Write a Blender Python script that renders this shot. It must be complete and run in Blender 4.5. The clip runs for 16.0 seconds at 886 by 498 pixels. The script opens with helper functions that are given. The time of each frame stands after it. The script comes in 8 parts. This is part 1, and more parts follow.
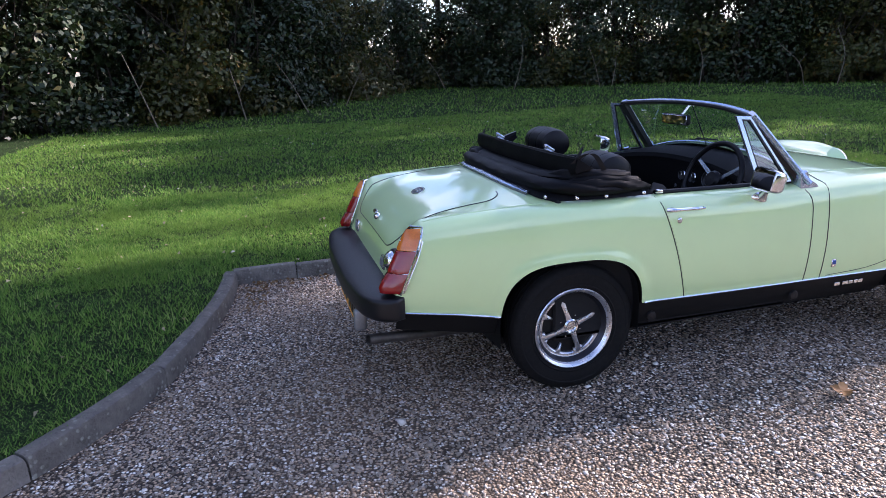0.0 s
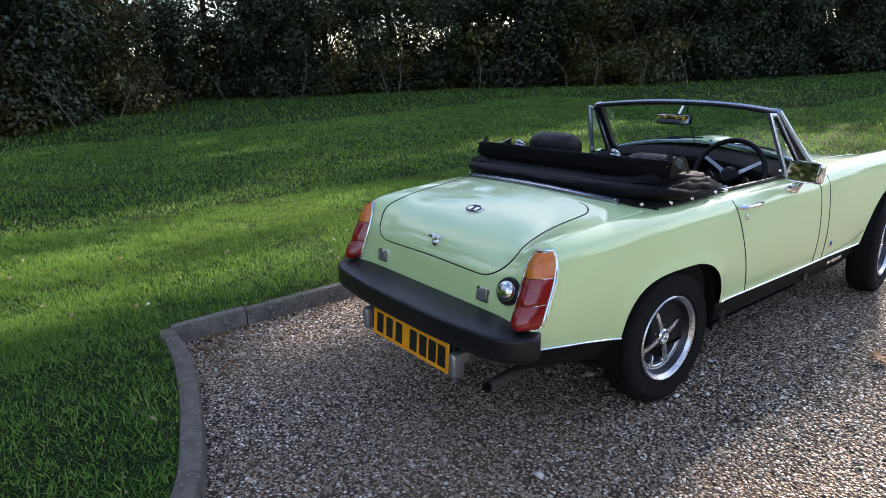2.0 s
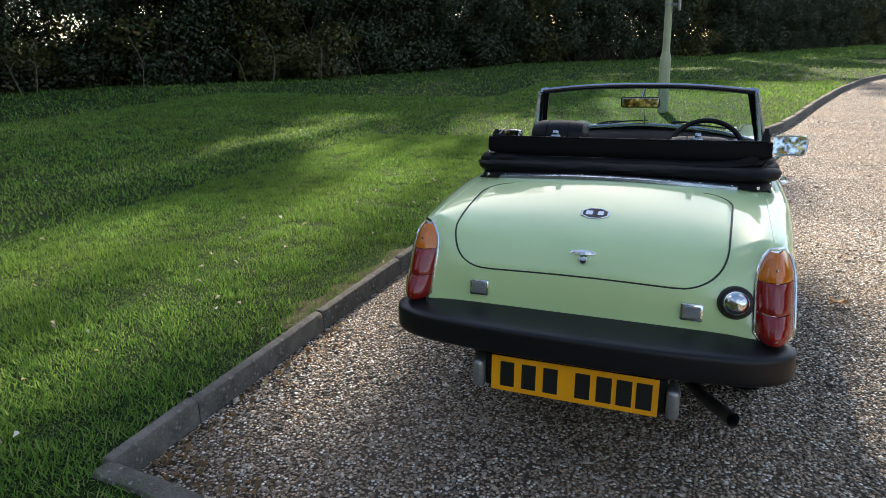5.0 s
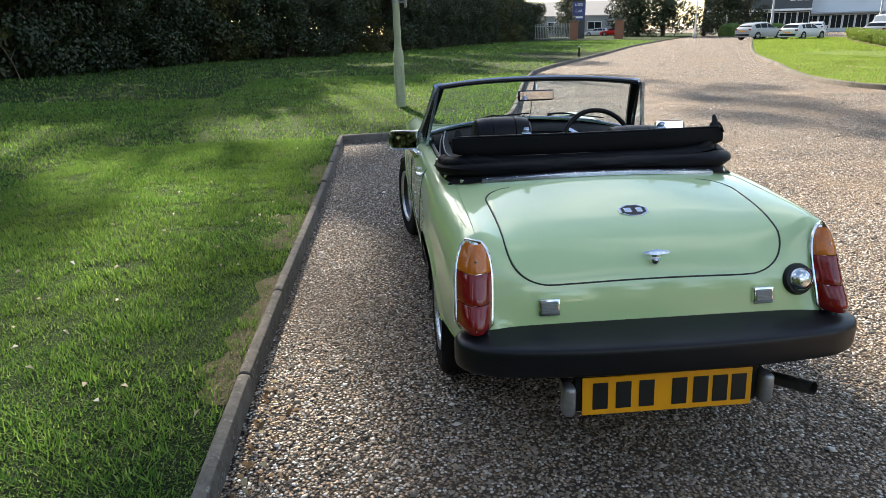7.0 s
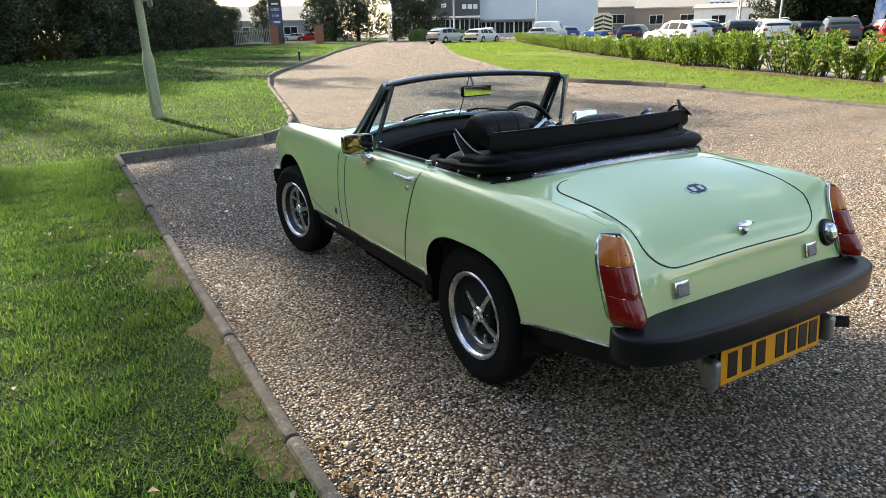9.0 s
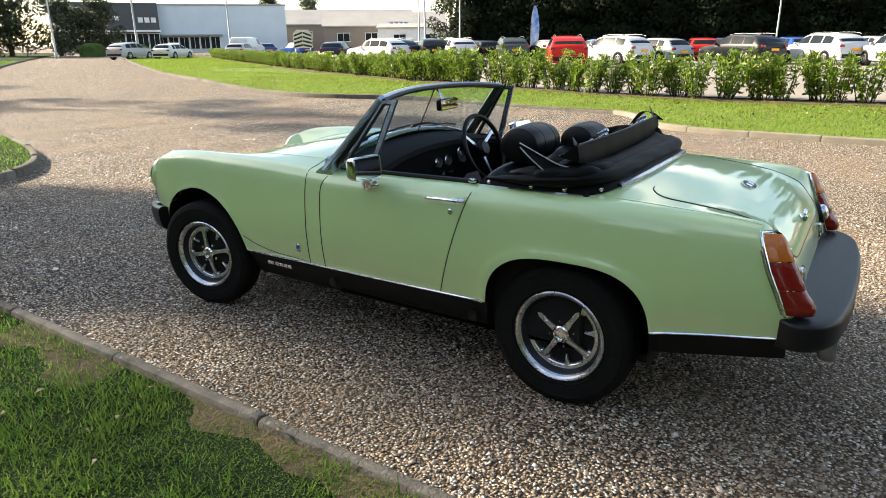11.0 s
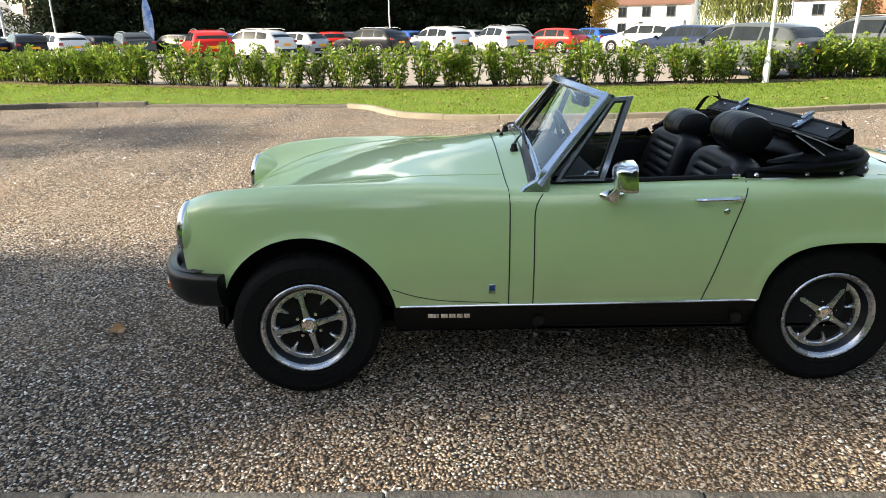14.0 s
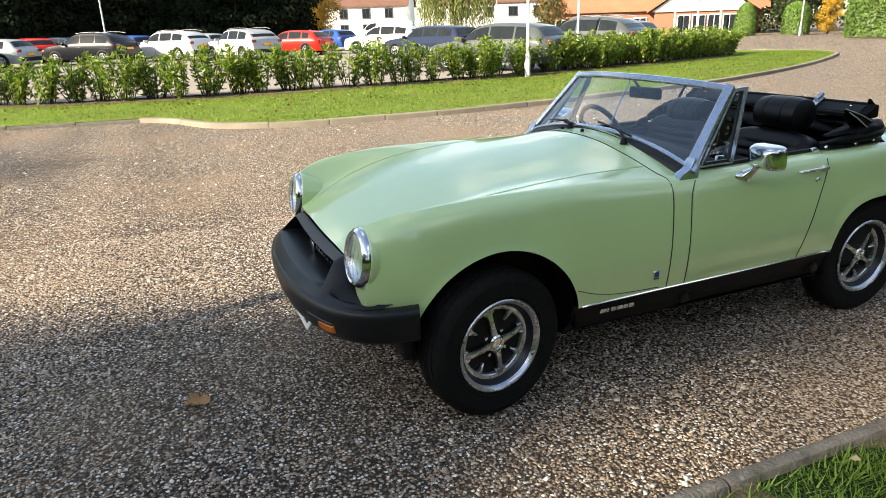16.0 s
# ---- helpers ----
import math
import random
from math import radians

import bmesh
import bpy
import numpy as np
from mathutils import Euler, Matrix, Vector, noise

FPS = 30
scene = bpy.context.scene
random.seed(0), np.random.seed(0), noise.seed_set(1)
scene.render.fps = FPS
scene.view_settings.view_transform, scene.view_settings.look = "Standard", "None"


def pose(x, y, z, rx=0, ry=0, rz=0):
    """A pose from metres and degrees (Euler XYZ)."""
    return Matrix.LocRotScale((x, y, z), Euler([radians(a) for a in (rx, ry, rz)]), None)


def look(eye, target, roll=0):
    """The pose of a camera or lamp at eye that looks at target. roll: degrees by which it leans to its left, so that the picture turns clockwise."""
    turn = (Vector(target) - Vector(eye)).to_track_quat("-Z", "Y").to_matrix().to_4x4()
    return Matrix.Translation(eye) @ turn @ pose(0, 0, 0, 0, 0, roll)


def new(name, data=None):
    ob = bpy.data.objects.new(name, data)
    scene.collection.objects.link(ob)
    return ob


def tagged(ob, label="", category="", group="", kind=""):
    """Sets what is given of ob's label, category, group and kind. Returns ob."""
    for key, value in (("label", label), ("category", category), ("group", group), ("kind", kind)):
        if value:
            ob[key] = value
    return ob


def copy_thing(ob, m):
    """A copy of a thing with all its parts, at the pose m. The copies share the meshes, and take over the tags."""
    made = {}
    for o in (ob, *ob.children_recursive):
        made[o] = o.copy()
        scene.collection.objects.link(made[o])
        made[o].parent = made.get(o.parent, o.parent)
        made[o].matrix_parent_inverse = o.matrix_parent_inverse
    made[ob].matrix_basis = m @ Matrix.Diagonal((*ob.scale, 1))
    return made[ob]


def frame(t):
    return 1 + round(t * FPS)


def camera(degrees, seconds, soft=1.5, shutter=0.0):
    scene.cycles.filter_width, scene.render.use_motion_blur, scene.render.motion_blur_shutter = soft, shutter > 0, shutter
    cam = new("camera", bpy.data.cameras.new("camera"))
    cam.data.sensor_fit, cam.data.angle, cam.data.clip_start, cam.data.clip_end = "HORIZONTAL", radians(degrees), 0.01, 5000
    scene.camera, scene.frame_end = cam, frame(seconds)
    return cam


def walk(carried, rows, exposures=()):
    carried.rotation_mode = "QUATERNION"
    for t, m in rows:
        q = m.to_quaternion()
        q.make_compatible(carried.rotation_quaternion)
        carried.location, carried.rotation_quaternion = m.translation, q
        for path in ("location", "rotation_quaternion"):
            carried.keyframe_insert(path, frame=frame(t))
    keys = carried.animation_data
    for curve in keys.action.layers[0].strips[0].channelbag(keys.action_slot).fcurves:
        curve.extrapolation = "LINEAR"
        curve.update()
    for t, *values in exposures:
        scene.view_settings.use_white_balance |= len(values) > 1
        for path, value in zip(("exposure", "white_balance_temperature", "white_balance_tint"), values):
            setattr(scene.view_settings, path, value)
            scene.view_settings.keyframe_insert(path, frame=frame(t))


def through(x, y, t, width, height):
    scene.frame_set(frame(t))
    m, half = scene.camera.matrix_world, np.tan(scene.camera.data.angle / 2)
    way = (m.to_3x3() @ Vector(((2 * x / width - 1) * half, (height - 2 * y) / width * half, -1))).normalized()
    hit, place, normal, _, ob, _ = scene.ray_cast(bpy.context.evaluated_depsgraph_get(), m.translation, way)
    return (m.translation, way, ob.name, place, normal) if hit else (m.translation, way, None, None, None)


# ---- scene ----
from mathutils.bvhtree import BVHTree

cam = camera(68.3, 16.0, soft=0.62)
PATH = [
    (0, (2.929, -1.204, 1.399), (1.081, -0.687, 0.837), -1.9),
    (0.5, (2.726, -1.457, 1.415), (0.945, -0.74, 0.854), -2.0),
    (1, (2.545, -1.779, 1.407), (0.826, -0.926, 0.844), -1.9),
    (1.5, (2.318, -1.996, 1.396), (0.681, -0.994, 0.833), -2.0),
    (2, (2.038, -2.171, 1.409), (0.495, -1.029, 0.847), -2.1),
    (2.5, (1.799, -2.386, 1.405), (0.345, -1.134, 0.841), -2.1),
    (3, (1.537, -2.523, 1.383), (0.18, -1.169, 0.813), -2.0),
    (3.5, (1.235, -2.596, 1.389), (0.039, -1.1, 0.812), -2.0),
    (3.7, (1.12, -2.628, 1.38), (-0.044, -1.108, 0.801), -1.9),
    (5.8, (-0.122, -2.712, 1.383), (-0.486, -0.845, 0.763), -1.4),
    (6, (-0.232, -2.699, 1.395), (-0.513, -0.819, 0.772), -1.4),
    (6.5, (-0.503, -2.581, 1.382), (-0.555, -0.683, 0.755), -1.3),
    (7, (-0.814, -2.522, 1.381), (-0.647, -0.631, 0.75), -1.3),
    (7.5, (-1.081, -2.439, 1.379), (-0.714, -0.577, 0.747), -1.5),
    (8, (-1.308, -2.259, 1.372), (-0.737, -0.45, 0.739), -1.6),
    (8.5, (-1.62, -2.127, 1.356), (-0.846, -0.393, 0.727), -1.5),
    (9, (-1.915, -1.977, 1.356), (-0.953, -0.343, 0.721), -1.3),
    (9.2, (-2.02, -1.875, 1.333), (-0.984, -0.287, 0.7), -1.1),
    (11.3, (-2.826, -0.647, 1.346), (-1.166, 0.289, 0.74), -0.5),
    (11.5, (-2.883, -0.492, 1.347), (-1.183, 0.369, 0.738), -0.4),
    (12, (-2.916, -0.143, 1.339), (-1.14, 0.544, 0.728), -0.1),
    (12.5, (-2.91, 0.218, 1.356), (-1.089, 0.768, 0.741), -0.3),
    (13, (-3.003, 0.654, 1.347), (-1.135, 1.003, 0.722), -0.6),
    (13.5, (-2.976, 1.06, 1.326), (-1.083, 1.204, 0.697), -0.8),
    (14, (-2.926, 1.473, 1.346), (-1.028, 1.486, 0.714), -0.9),
    (14.5, (-2.9, 1.911, 1.355), (-1.015, 1.71, 0.717), -1.3),
    (15, (-2.787, 2.28, 1.334), (-0.936, 1.87, 0.696), -1.7),
    (15.5, (-2.67, 2.648, 1.356), (-0.851, 2.111, 0.72), -1.7),
    (16, (-2.541, 3.012, 1.379), (-0.796, 2.277, 0.736), -1.7),
]
EXPOSURES = [(0.0, 1.65, 5900, 28), (0.6, 1.65, 6300, 25), (1.5, 1.66, 6400, 20), (3.5, 1.42, 6800, 14), (7.0, 1.55, 6900, 10), (9.0, 1.65, 7200, 9), (12.5, 1.65, 7400, 8), (16.0, 1.55, 7400, 8)]
walk(cam, [(t, look(eye, target, roll)) for t, eye, target, roll in PATH], EXPOSURES)

# ---- light: low autumn sun from ahead of the car, well to its left ----
SUN_AZ, SUN_EL = radians(-12), radians(27)  # azimuth from +y towards +x
sun_dir = Vector((math.sin(SUN_AZ) * math.cos(SUN_EL), math.cos(SUN_AZ) * math.cos(SUN_EL), math.sin(SUN_EL)))
sun = new("sun", bpy.data.lights.new("sun", "SUN"))
sun.data.energy, sun.data.angle, sun.data.color = 5.0, radians(0.6), (1.0, 0.91, 0.78)
sun.matrix_world = look(sun_dir * 60, (0, 0, 0))
world = bpy.data.worlds.new("sky")
scene.world = world
world.use_nodes = True
wn = world.node_tree
sky = wn.nodes.new("ShaderNodeTexSky")
sky.sky_type, sky.sun_disc, sky.sun_elevation, sky.sun_rotation = "NISHITA", False, SUN_EL, SUN_AZ
sky.air_density, sky.dust_density, sky.ozone_density = 1.0, 0.6, 1.0
# thin broken clouds over the clear sky
way = wn.nodes.new("ShaderNodeTexCoord").outputs["Generated"]
split, flat_way = wn.nodes.new("ShaderNodeSeparateXYZ"), wn.nodes.new("ShaderNodeVectorMath")
lift = wn.nodes.new("ShaderNodeMath")
lift.operation, lift.inputs[1].default_value = "ADD", 0.18
flat_way.operation = "DIVIDE"
wn.links.new(way, split.inputs[0])
wn.links.new(split.outputs[2], lift.inputs[0])
wn.links.new(way, flat_way.inputs[0])
wn.links.new(lift.outputs[0], flat_way.inputs[1])
puff, veil = wn.nodes.new("ShaderNodeTexNoise"), wn.nodes.new("ShaderNodeMapRange")
puff.inputs["Scale"].default_value, puff.inputs["Detail"].default_value, puff.inputs["Roughness"].default_value = 1.5, 7.0, 0.58
wn.links.new(flat_way.outputs[0], puff.inputs["Vector"])
veil.inputs[1].default_value, veil.inputs[2].default_value, veil.inputs[4].default_value = 0.50, 0.68, 0.75
wn.links.new(puff.outputs["Fac"], veil.inputs[0])
cover = wn.nodes.new("ShaderNodeMix")
cover.data_type = "RGBA"
cover.inputs[7].default_value = (8.0, 8.0, 8.2, 1)
wn.links.new(veil.outputs[0], cover.inputs[0])
wn.links.new(sky.outputs[0], cover.inputs[6])
wn.links.new(cover.outputs[2], wn.nodes["Background"].inputs[0])
wn.nodes["Background"].inputs[1].default_value = 0.115

# ---- materials ----
def node_mat(name):
    m = bpy.data.materials.new(name)
    m.use_nodes = True
    return m, m.node_tree.nodes, m.node_tree.links, m.node_tree.nodes["Principled BSDF"]


def noise_node(nodes, links, coord, scale, detail=4.0, rough=0.6):
    n = nodes.new("ShaderNodeTexNoise")
    n.inputs["Scale"].default_value, n.inputs["Detail"].default_value, n.inputs["Roughness"].default_value = scale, detail, rough
    links.new(coord, n.inputs["Vector"])
    return n.outputs["Fac"]


def mixed(nodes, links, fac, a, b):
    """Colour mix of a and b (tuples or sockets) by a socket or number."""
    n = nodes.new("ShaderNodeMix")
    n.data_type = "RGBA"
    for sock, v in ((n.inputs[0], fac), (n.inputs[6], a), (n.inputs[7], b)):
        if isinstance(v, bpy.types.NodeSocket):
            links.new(v, sock)
        else:
            sock.default_value = v if isinstance(v, (int, float)) else (*v, 1.0)
    return n.outputs[2]


def ramp(nodes, links, fac, lo, hi):
    n = nodes.new("ShaderNodeMapRange")
    n.inputs[1].default_value, n.inputs[2].default_value = lo, hi
    links.new(fac, n.inputs[0])
    return n.outputs[0]


def surf(name, base, other=None, rough=0.5, metal=0.0, scale=3.0, fine=60.0, bump=0.1, dist=0.002, coat=0.0, spec=0.5, vary=0.0, rough_vary=0.12):
    """A surface with variation at two scales, fine relief and uneven gloss; other: the colour of its wear or stains."""
    m, nodes, links, p = node_mat(name)
    coord = nodes.new("ShaderNodeTexCoord").outputs["Object"]
    other = other or tuple(c * 0.75 for c in base)
    big = noise_node(nodes, links, coord, scale)
    small = noise_node(nodes, links, coord, fine, 6.0)
    col = mixed(nodes, links, ramp(nodes, links, big, 0.35, 0.7), base, other)
    col = mixed(nodes, links, ramp(nodes, links, small, 0.3, 0.75), col, tuple(c * 0.7 for c in base)) if bump > 0.05 else col
    if vary:
        info = nodes.new("ShaderNodeObjectInfo")
        hsv = nodes.new("ShaderNodeHueSaturation")
        links.new(col, hsv.inputs["Color"])
        mr = nodes.new("ShaderNodeMapRange")
        mr.inputs[3].default_value, mr.inputs[4].default_value = 1 - vary, 1 + vary
        links.new(info.outputs["Random"], mr.inputs[0])
        links.new(mr.outputs[0], hsv.inputs["Value"])
        col = hsv.outputs[0]
    links.new(col, p.inputs["Base Color"])
    mr = nodes.new("ShaderNodeMapRange")
    mr.inputs[3].default_value, mr.inputs[4].default_value = max(0.02, rough - rough_vary * rough), min(1, rough + rough_vary)
    links.new(small, mr.inputs[0])
    links.new(mr.outputs[0], p.inputs["Roughness"])
    p.inputs["Metallic"].default_value = metal
    p.inputs["Coat Weight"].default_value = coat
    p.inputs["Coat Roughness"].default_value = 0.04
    p.inputs["Specular IOR Level"].default_value = spec
    if bump:
        b = nodes.new("ShaderNodeBump")
        b.inputs["Strength"].default_value, b.inputs["Distance"].default_value = bump, dist
        links.new(small, b.inputs["Height"])
        links.new(b.outputs[0], p.inputs["Normal"])
    return m


def leaf_mat(name, a, b, c=None, rough=0.45, through=0.35):
    """Leaves: colour varies from leaf to leaf, and some light passes through."""
    m, nodes, links, p = node_mat(name)
    geo = nodes.new("ShaderNodeNewGeometry")
    col = mixed(nodes, links, geo.outputs["Random Per Island"], a, b)
    if c:
        pick = ramp(nodes, links, geo.outputs["Random Per Island"], 0.86, 0.93)
        col = mixed(nodes, links, pick, col, c)
    coord = nodes.new("ShaderNodeTexCoord").outputs["Object"]
    big = noise_node(nodes, links, coord, 0.7, 2.0)
    col = mixed(nodes, links, ramp(nodes, links, big, 0.4, 0.7), col, tuple(v * 0.55 for v in b))
    links.new(col, p.inputs["Base Color"])
    p.inputs["Roughness"].default_value = rough
    p.inputs["Specular IOR Level"].default_value = 0.5 if rough < 0.6 else 0.15
    t = nodes.new("ShaderNodeBsdfTranslucent")
    links.new(col, t.inputs["Color"])
    mix = nodes.new("ShaderNodeMixShader")
    mix.inputs[0].default_value = through
    links.new(p.outputs[0], mix.inputs[1])
    links.new(t.outputs[0], mix.inputs[2])
    links.new(mix.outputs[0], nodes["Material Output"].inputs["Surface"])
    return m


def ground_mat(name, colours, scale, big_scale, dist, rough=0.9, stain=(0.05, 0.045, 0.04), moss=None):
    """Loose chippings: a cell for each stone with its own shade, height by cell, larger stains over all."""
    m, nodes, links, p = node_mat(name)
    coord = nodes.new("ShaderNodeTexCoord").outputs["Object"]
    vor = nodes.new("ShaderNodeTexVoronoi")
    vor.inputs["Scale"].default_value = scale
    warp = nodes.new("ShaderNodeTexNoise")
    warp.inputs["Scale"].default_value = scale * 0.8
    links.new(coord, warp.inputs["Vector"])
    add = nodes.new("ShaderNodeVectorMath")
    add.operation = "MULTIPLY_ADD"
    links.new(warp.outputs["Color"], add.inputs[0])
    add.inputs[1].default_value = (0.75 / scale,) * 3
    links.new(coord, add.inputs[2])
    links.new(add.outputs[0], vor.inputs["Vector"])
    sep = nodes.new("ShaderNodeSeparateColor")
    links.new(vor.outputs["Color"], sep.inputs[0])
    col = mixed(nodes, links, sep.outputs[0], colours[0], colours[1])
    col = mixed(nodes, links, ramp(nodes, links, sep.outputs[1], 0.75, 0.85), col, colours[2])
    col = mixed(nodes, links, ramp(nodes, links, sep.outputs[2], 0.82, 0.88), col, colours[3])
    gap = ramp(nodes, links, vor.outputs["Distance"], 0.30, 0.60)
    col = mixed(nodes, links, gap, col, stain)
    patch = noise_node(nodes, links, coord, big_scale, 5.0)
    k = nodes.new("ShaderNodeMath")
    k.operation = "MULTIPLY"
    links.new(ramp(nodes, links, patch, 0.45, 0.8), k.inputs[0])
    k.inputs[1].default_value = 0.55
    col = mixed(nodes, links, k.outputs[0], col, moss or stain)
    links.new(col, p.inputs["Base Color"])
    p.inputs["Roughness"].default_value = rough
    p.inputs["Specular IOR Level"].default_value = 0.5 if rough < 0.93 else 0.1
    h = nodes.new("ShaderNodeMath")
    h.operation = "SUBTRACT"
    links.new(sep.outputs[1], h.inputs[0])
    links.new(vor.outputs["Distance"], h.inputs[1])
    b = nodes.new("ShaderNodeBump")
    b.inputs["Strength"].default_value, b.inputs["Distance"].default_value = 0.9, dist
    links.new(h.outputs[0], b.inputs["Height"])
    links.new(b.outputs[0], p.inputs["Normal"])
    return m


def glass_mat(name, tint=(0.93, 0.97, 0.95), rough=0.0, least=0.05):
    """Thin pane: mostly clear, mirror-like at a glance."""
    m, nodes, links, p = node_mat(name)
    nodes.remove(p)
    clear, gloss, mix, lw = (nodes.new(n) for n in ("ShaderNodeBsdfTransparent", "ShaderNodeBsdfGlossy", "ShaderNodeMixShader", "ShaderNodeLayerWeight"))
    clear.inputs[0].default_value = (*tint, 1)
    gloss.inputs["Roughness"].default_value = 0.02 + rough
    power, mr = nodes.new("ShaderNodeMath"), nodes.new("ShaderNodeMapRange")
    power.operation = "POWER"
    power.inputs[1].default_value = 4.0
    links.new(lw.outputs["Facing"], power.inputs[0])
    mr.inputs[3].default_value, mr.inputs[4].default_value = least, 0.9
    links.new(power.outputs[0], mr.inputs[0])
    links.new(mr.outputs[0], mix.inputs[0])
    links.new(clear.outputs[0], mix.inputs[1])
    links.new(gloss.outputs[0], mix.inputs[2])
    links.new(mix.outputs[0], nodes["Material Output"].inputs["Surface"])
    return m


def paint_mat(name, base, flake=0.0, rough=0.42, coat_ior=1.75, spec=0.5, coat=1.0):
    """Car paint under a clear coat, with a faint orange peel and road film."""
    m, nodes, links, p = node_mat(name)
    coord = nodes.new("ShaderNodeTexCoord").outputs["Object"]
    film = noise_node(nodes, links, coord, 2.5, 5.0)
    col = mixed(nodes, links, ramp(nodes, links, film, 0.4, 0.8), base, tuple(c * 0.93 for c in base))
    links.new(col, p.inputs["Base Color"])
    p.inputs["Roughness"].default_value = rough
    p.inputs["Metallic"].default_value = flake
    p.inputs["Coat Weight"].default_value = coat
    p.inputs["Specular IOR Level"].default_value = spec
    p.inputs["Coat IOR"].default_value = coat_ior
    p.inputs["Coat Roughness"].default_value = 0.05
    peel = noise_node(nodes, links, coord, 160.0, 2.0)
    b = nodes.new("ShaderNodeBump")
    b.inputs["Strength"].default_value, b.inputs["Distance"].default_value = 0.04, 0.0006
    links.new(peel, b.inputs["Height"])
    links.new(b.outputs[0], p.inputs["Normal"])
    return m


M_GRAVEL = ground_mat("gravel", ((0.105, 0.074, 0.049), (0.80, 0.585, 0.395), (1.0, 0.96, 0.88), (0.020, 0.017, 0.015)), 78.0, 0.55, 0.015, stain=(0.016, 0.012, 0.009), moss=(0.31, 0.205, 0.12))
M_STONES = leaf_mat("gravel stones", (0.018, 0.015, 0.013), (0.60, 0.48, 0.365), (0.96, 0.92, 0.85), 0.42, 0.0)
# same turf twice: lawn green darkened for shade, verge green lightened for sun
M_LAWN = ground_mat("lawn soil and grass darkened for shade", ((0.022, 0.052, 0.013), (0.080, 0.155, 0.036), (0.15, 0.21, 0.062), (0.018, 0.024, 0.010)), 120.0, 0.5, 0.016, rough=0.95, stain=(0.010, 0.018, 0.007), moss=(0.040, 0.075, 0.022))
M_VERGE = ground_mat("verge turf lightened for sun", ((0.135, 0.215, 0.030), (0.33, 0.46, 0.070), (0.42, 0.48, 0.12), (0.10, 0.13, 0.035)), 60.0, 0.5, 0.012, rough=0.95, stain=(0.085, 0.130, 0.025), moss=(0.22, 0.31, 0.05))
M_EARTH = surf("bare earth", (0.185, 0.140, 0.088), (0.075, 0.090, 0.036), 0.95, scale=7.0, fine=55.0, bump=1.0, dist=0.03, spec=0.1)
M_GRASS = leaf_mat("grass blades", (0.042, 0.130, 0.022), (0.262, 0.435, 0.078), (0.34, 0.42, 0.13), 0.75, 0.5)
# grass blades again, with sunlight put into their green
M_GRASS_SUN = leaf_mat("verge blades lightened for sun", (0.13, 0.225, 0.028), (0.26, 0.37, 0.055), (0.36, 0.36, 0.12), 0.7, 0.66)
M_KERB = surf("weathered concrete kerb", (0.215, 0.195, 0.17), (0.065, 0.062, 0.052), 0.95, scale=11.0, fine=75.0, bump=1.0, dist=0.010, vary=0.2, spec=0.15)


def lichen(m, scale, col):
    """Pale round spots of lichen over a finished surface."""
    nodes, links = m.node_tree.nodes, m.node_tree.links
    p = nodes["Principled BSDF"]
    old = p.inputs["Base Color"].links[0].from_socket
    coord = nodes.new("ShaderNodeTexCoord").outputs["Object"]
    vor = nodes.new("ShaderNodeTexVoronoi")
    vor.inputs["Scale"].default_value = scale
    links.new(coord, vor.inputs["Vector"])
    near = ramp(nodes, links, vor.outputs["Distance"], 0.34, 0.22)
    where = ramp(nodes, links, noise_node(nodes, links, coord, scale * 0.25), 0.48, 0.60)
    k = nodes.new("ShaderNodeMath")
    k.operation = "MULTIPLY"
    links.new(near, k.inputs[0])
    links.new(where, k.inputs[1])
    links.new(mixed(nodes, links, k.outputs[0], old, col), p.inputs["Base Color"])


lichen(M_KERB, 38.0, (0.25, 0.25, 0.215))
M_KERB_PALE = surf("pale concrete kerb", (0.30, 0.265, 0.21), (0.17, 0.15, 0.12), 0.9, scale=3.0, fine=50.0, bump=0.4, dist=0.004, vary=0.1, spec=0.2)
M_TARMAC = surf("pale worn tarmac", (0.34, 0.30, 0.26), (0.26, 0.23, 0.20), 0.9, scale=0.3, fine=40.0, bump=0.3, dist=0.004, spec=0.2)
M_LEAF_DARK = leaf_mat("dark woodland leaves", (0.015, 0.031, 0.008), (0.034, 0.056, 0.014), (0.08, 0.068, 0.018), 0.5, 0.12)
M_LEAF_OAK = leaf_mat("turning leaves", (0.05, 0.07, 0.016), (0.10, 0.10, 0.02), (0.20, 0.12, 0.02), 0.5, 0.3)
M_LEAF_GOLD = leaf_mat("golden autumn leaves", (0.42, 0.24, 0.02), (0.55, 0.36, 0.05), (0.60, 0.42, 0.10), 0.6, 0.35)
M_LEAF_LAUREL = leaf_mat("glossy laurel leaves", (0.10, 0.20, 0.02), (0.24, 0.35, 0.05), (0.42, 0.40, 0.08), 0.34, 0.42)
# near black: shade on the screen's near side put into the colour
M_LEAF_CONIFER = leaf_mat("conifer sprays darkened for shade", (0.004, 0.010, 0.004), (0.010, 0.018, 0.008), None, 0.95, 0.05)
M_LEAF_WILLOW = leaf_mat("willow leaves", (0.13, 0.17, 0.04), (0.22, 0.25, 0.07), None, 0.5, 0.35)
M_LEAF_BOX = leaf_mat("clipped hedge leaves", (0.07, 0.15, 0.02), (0.14, 0.24, 0.04), None, 0.5, 0.3)
M_BARK = surf("bark", (0.075, 0.06, 0.045), (0.045, 0.037, 0.03), 0.95, scale=6.0, fine=40.0, bump=0.8, dist=0.02, spec=0.1)
M_FALLEN = leaf_mat("fallen leaves", (0.16, 0.09, 0.04), (0.30, 0.19, 0.09), (0.45, 0.38, 0.22), 0.7, 0.15)

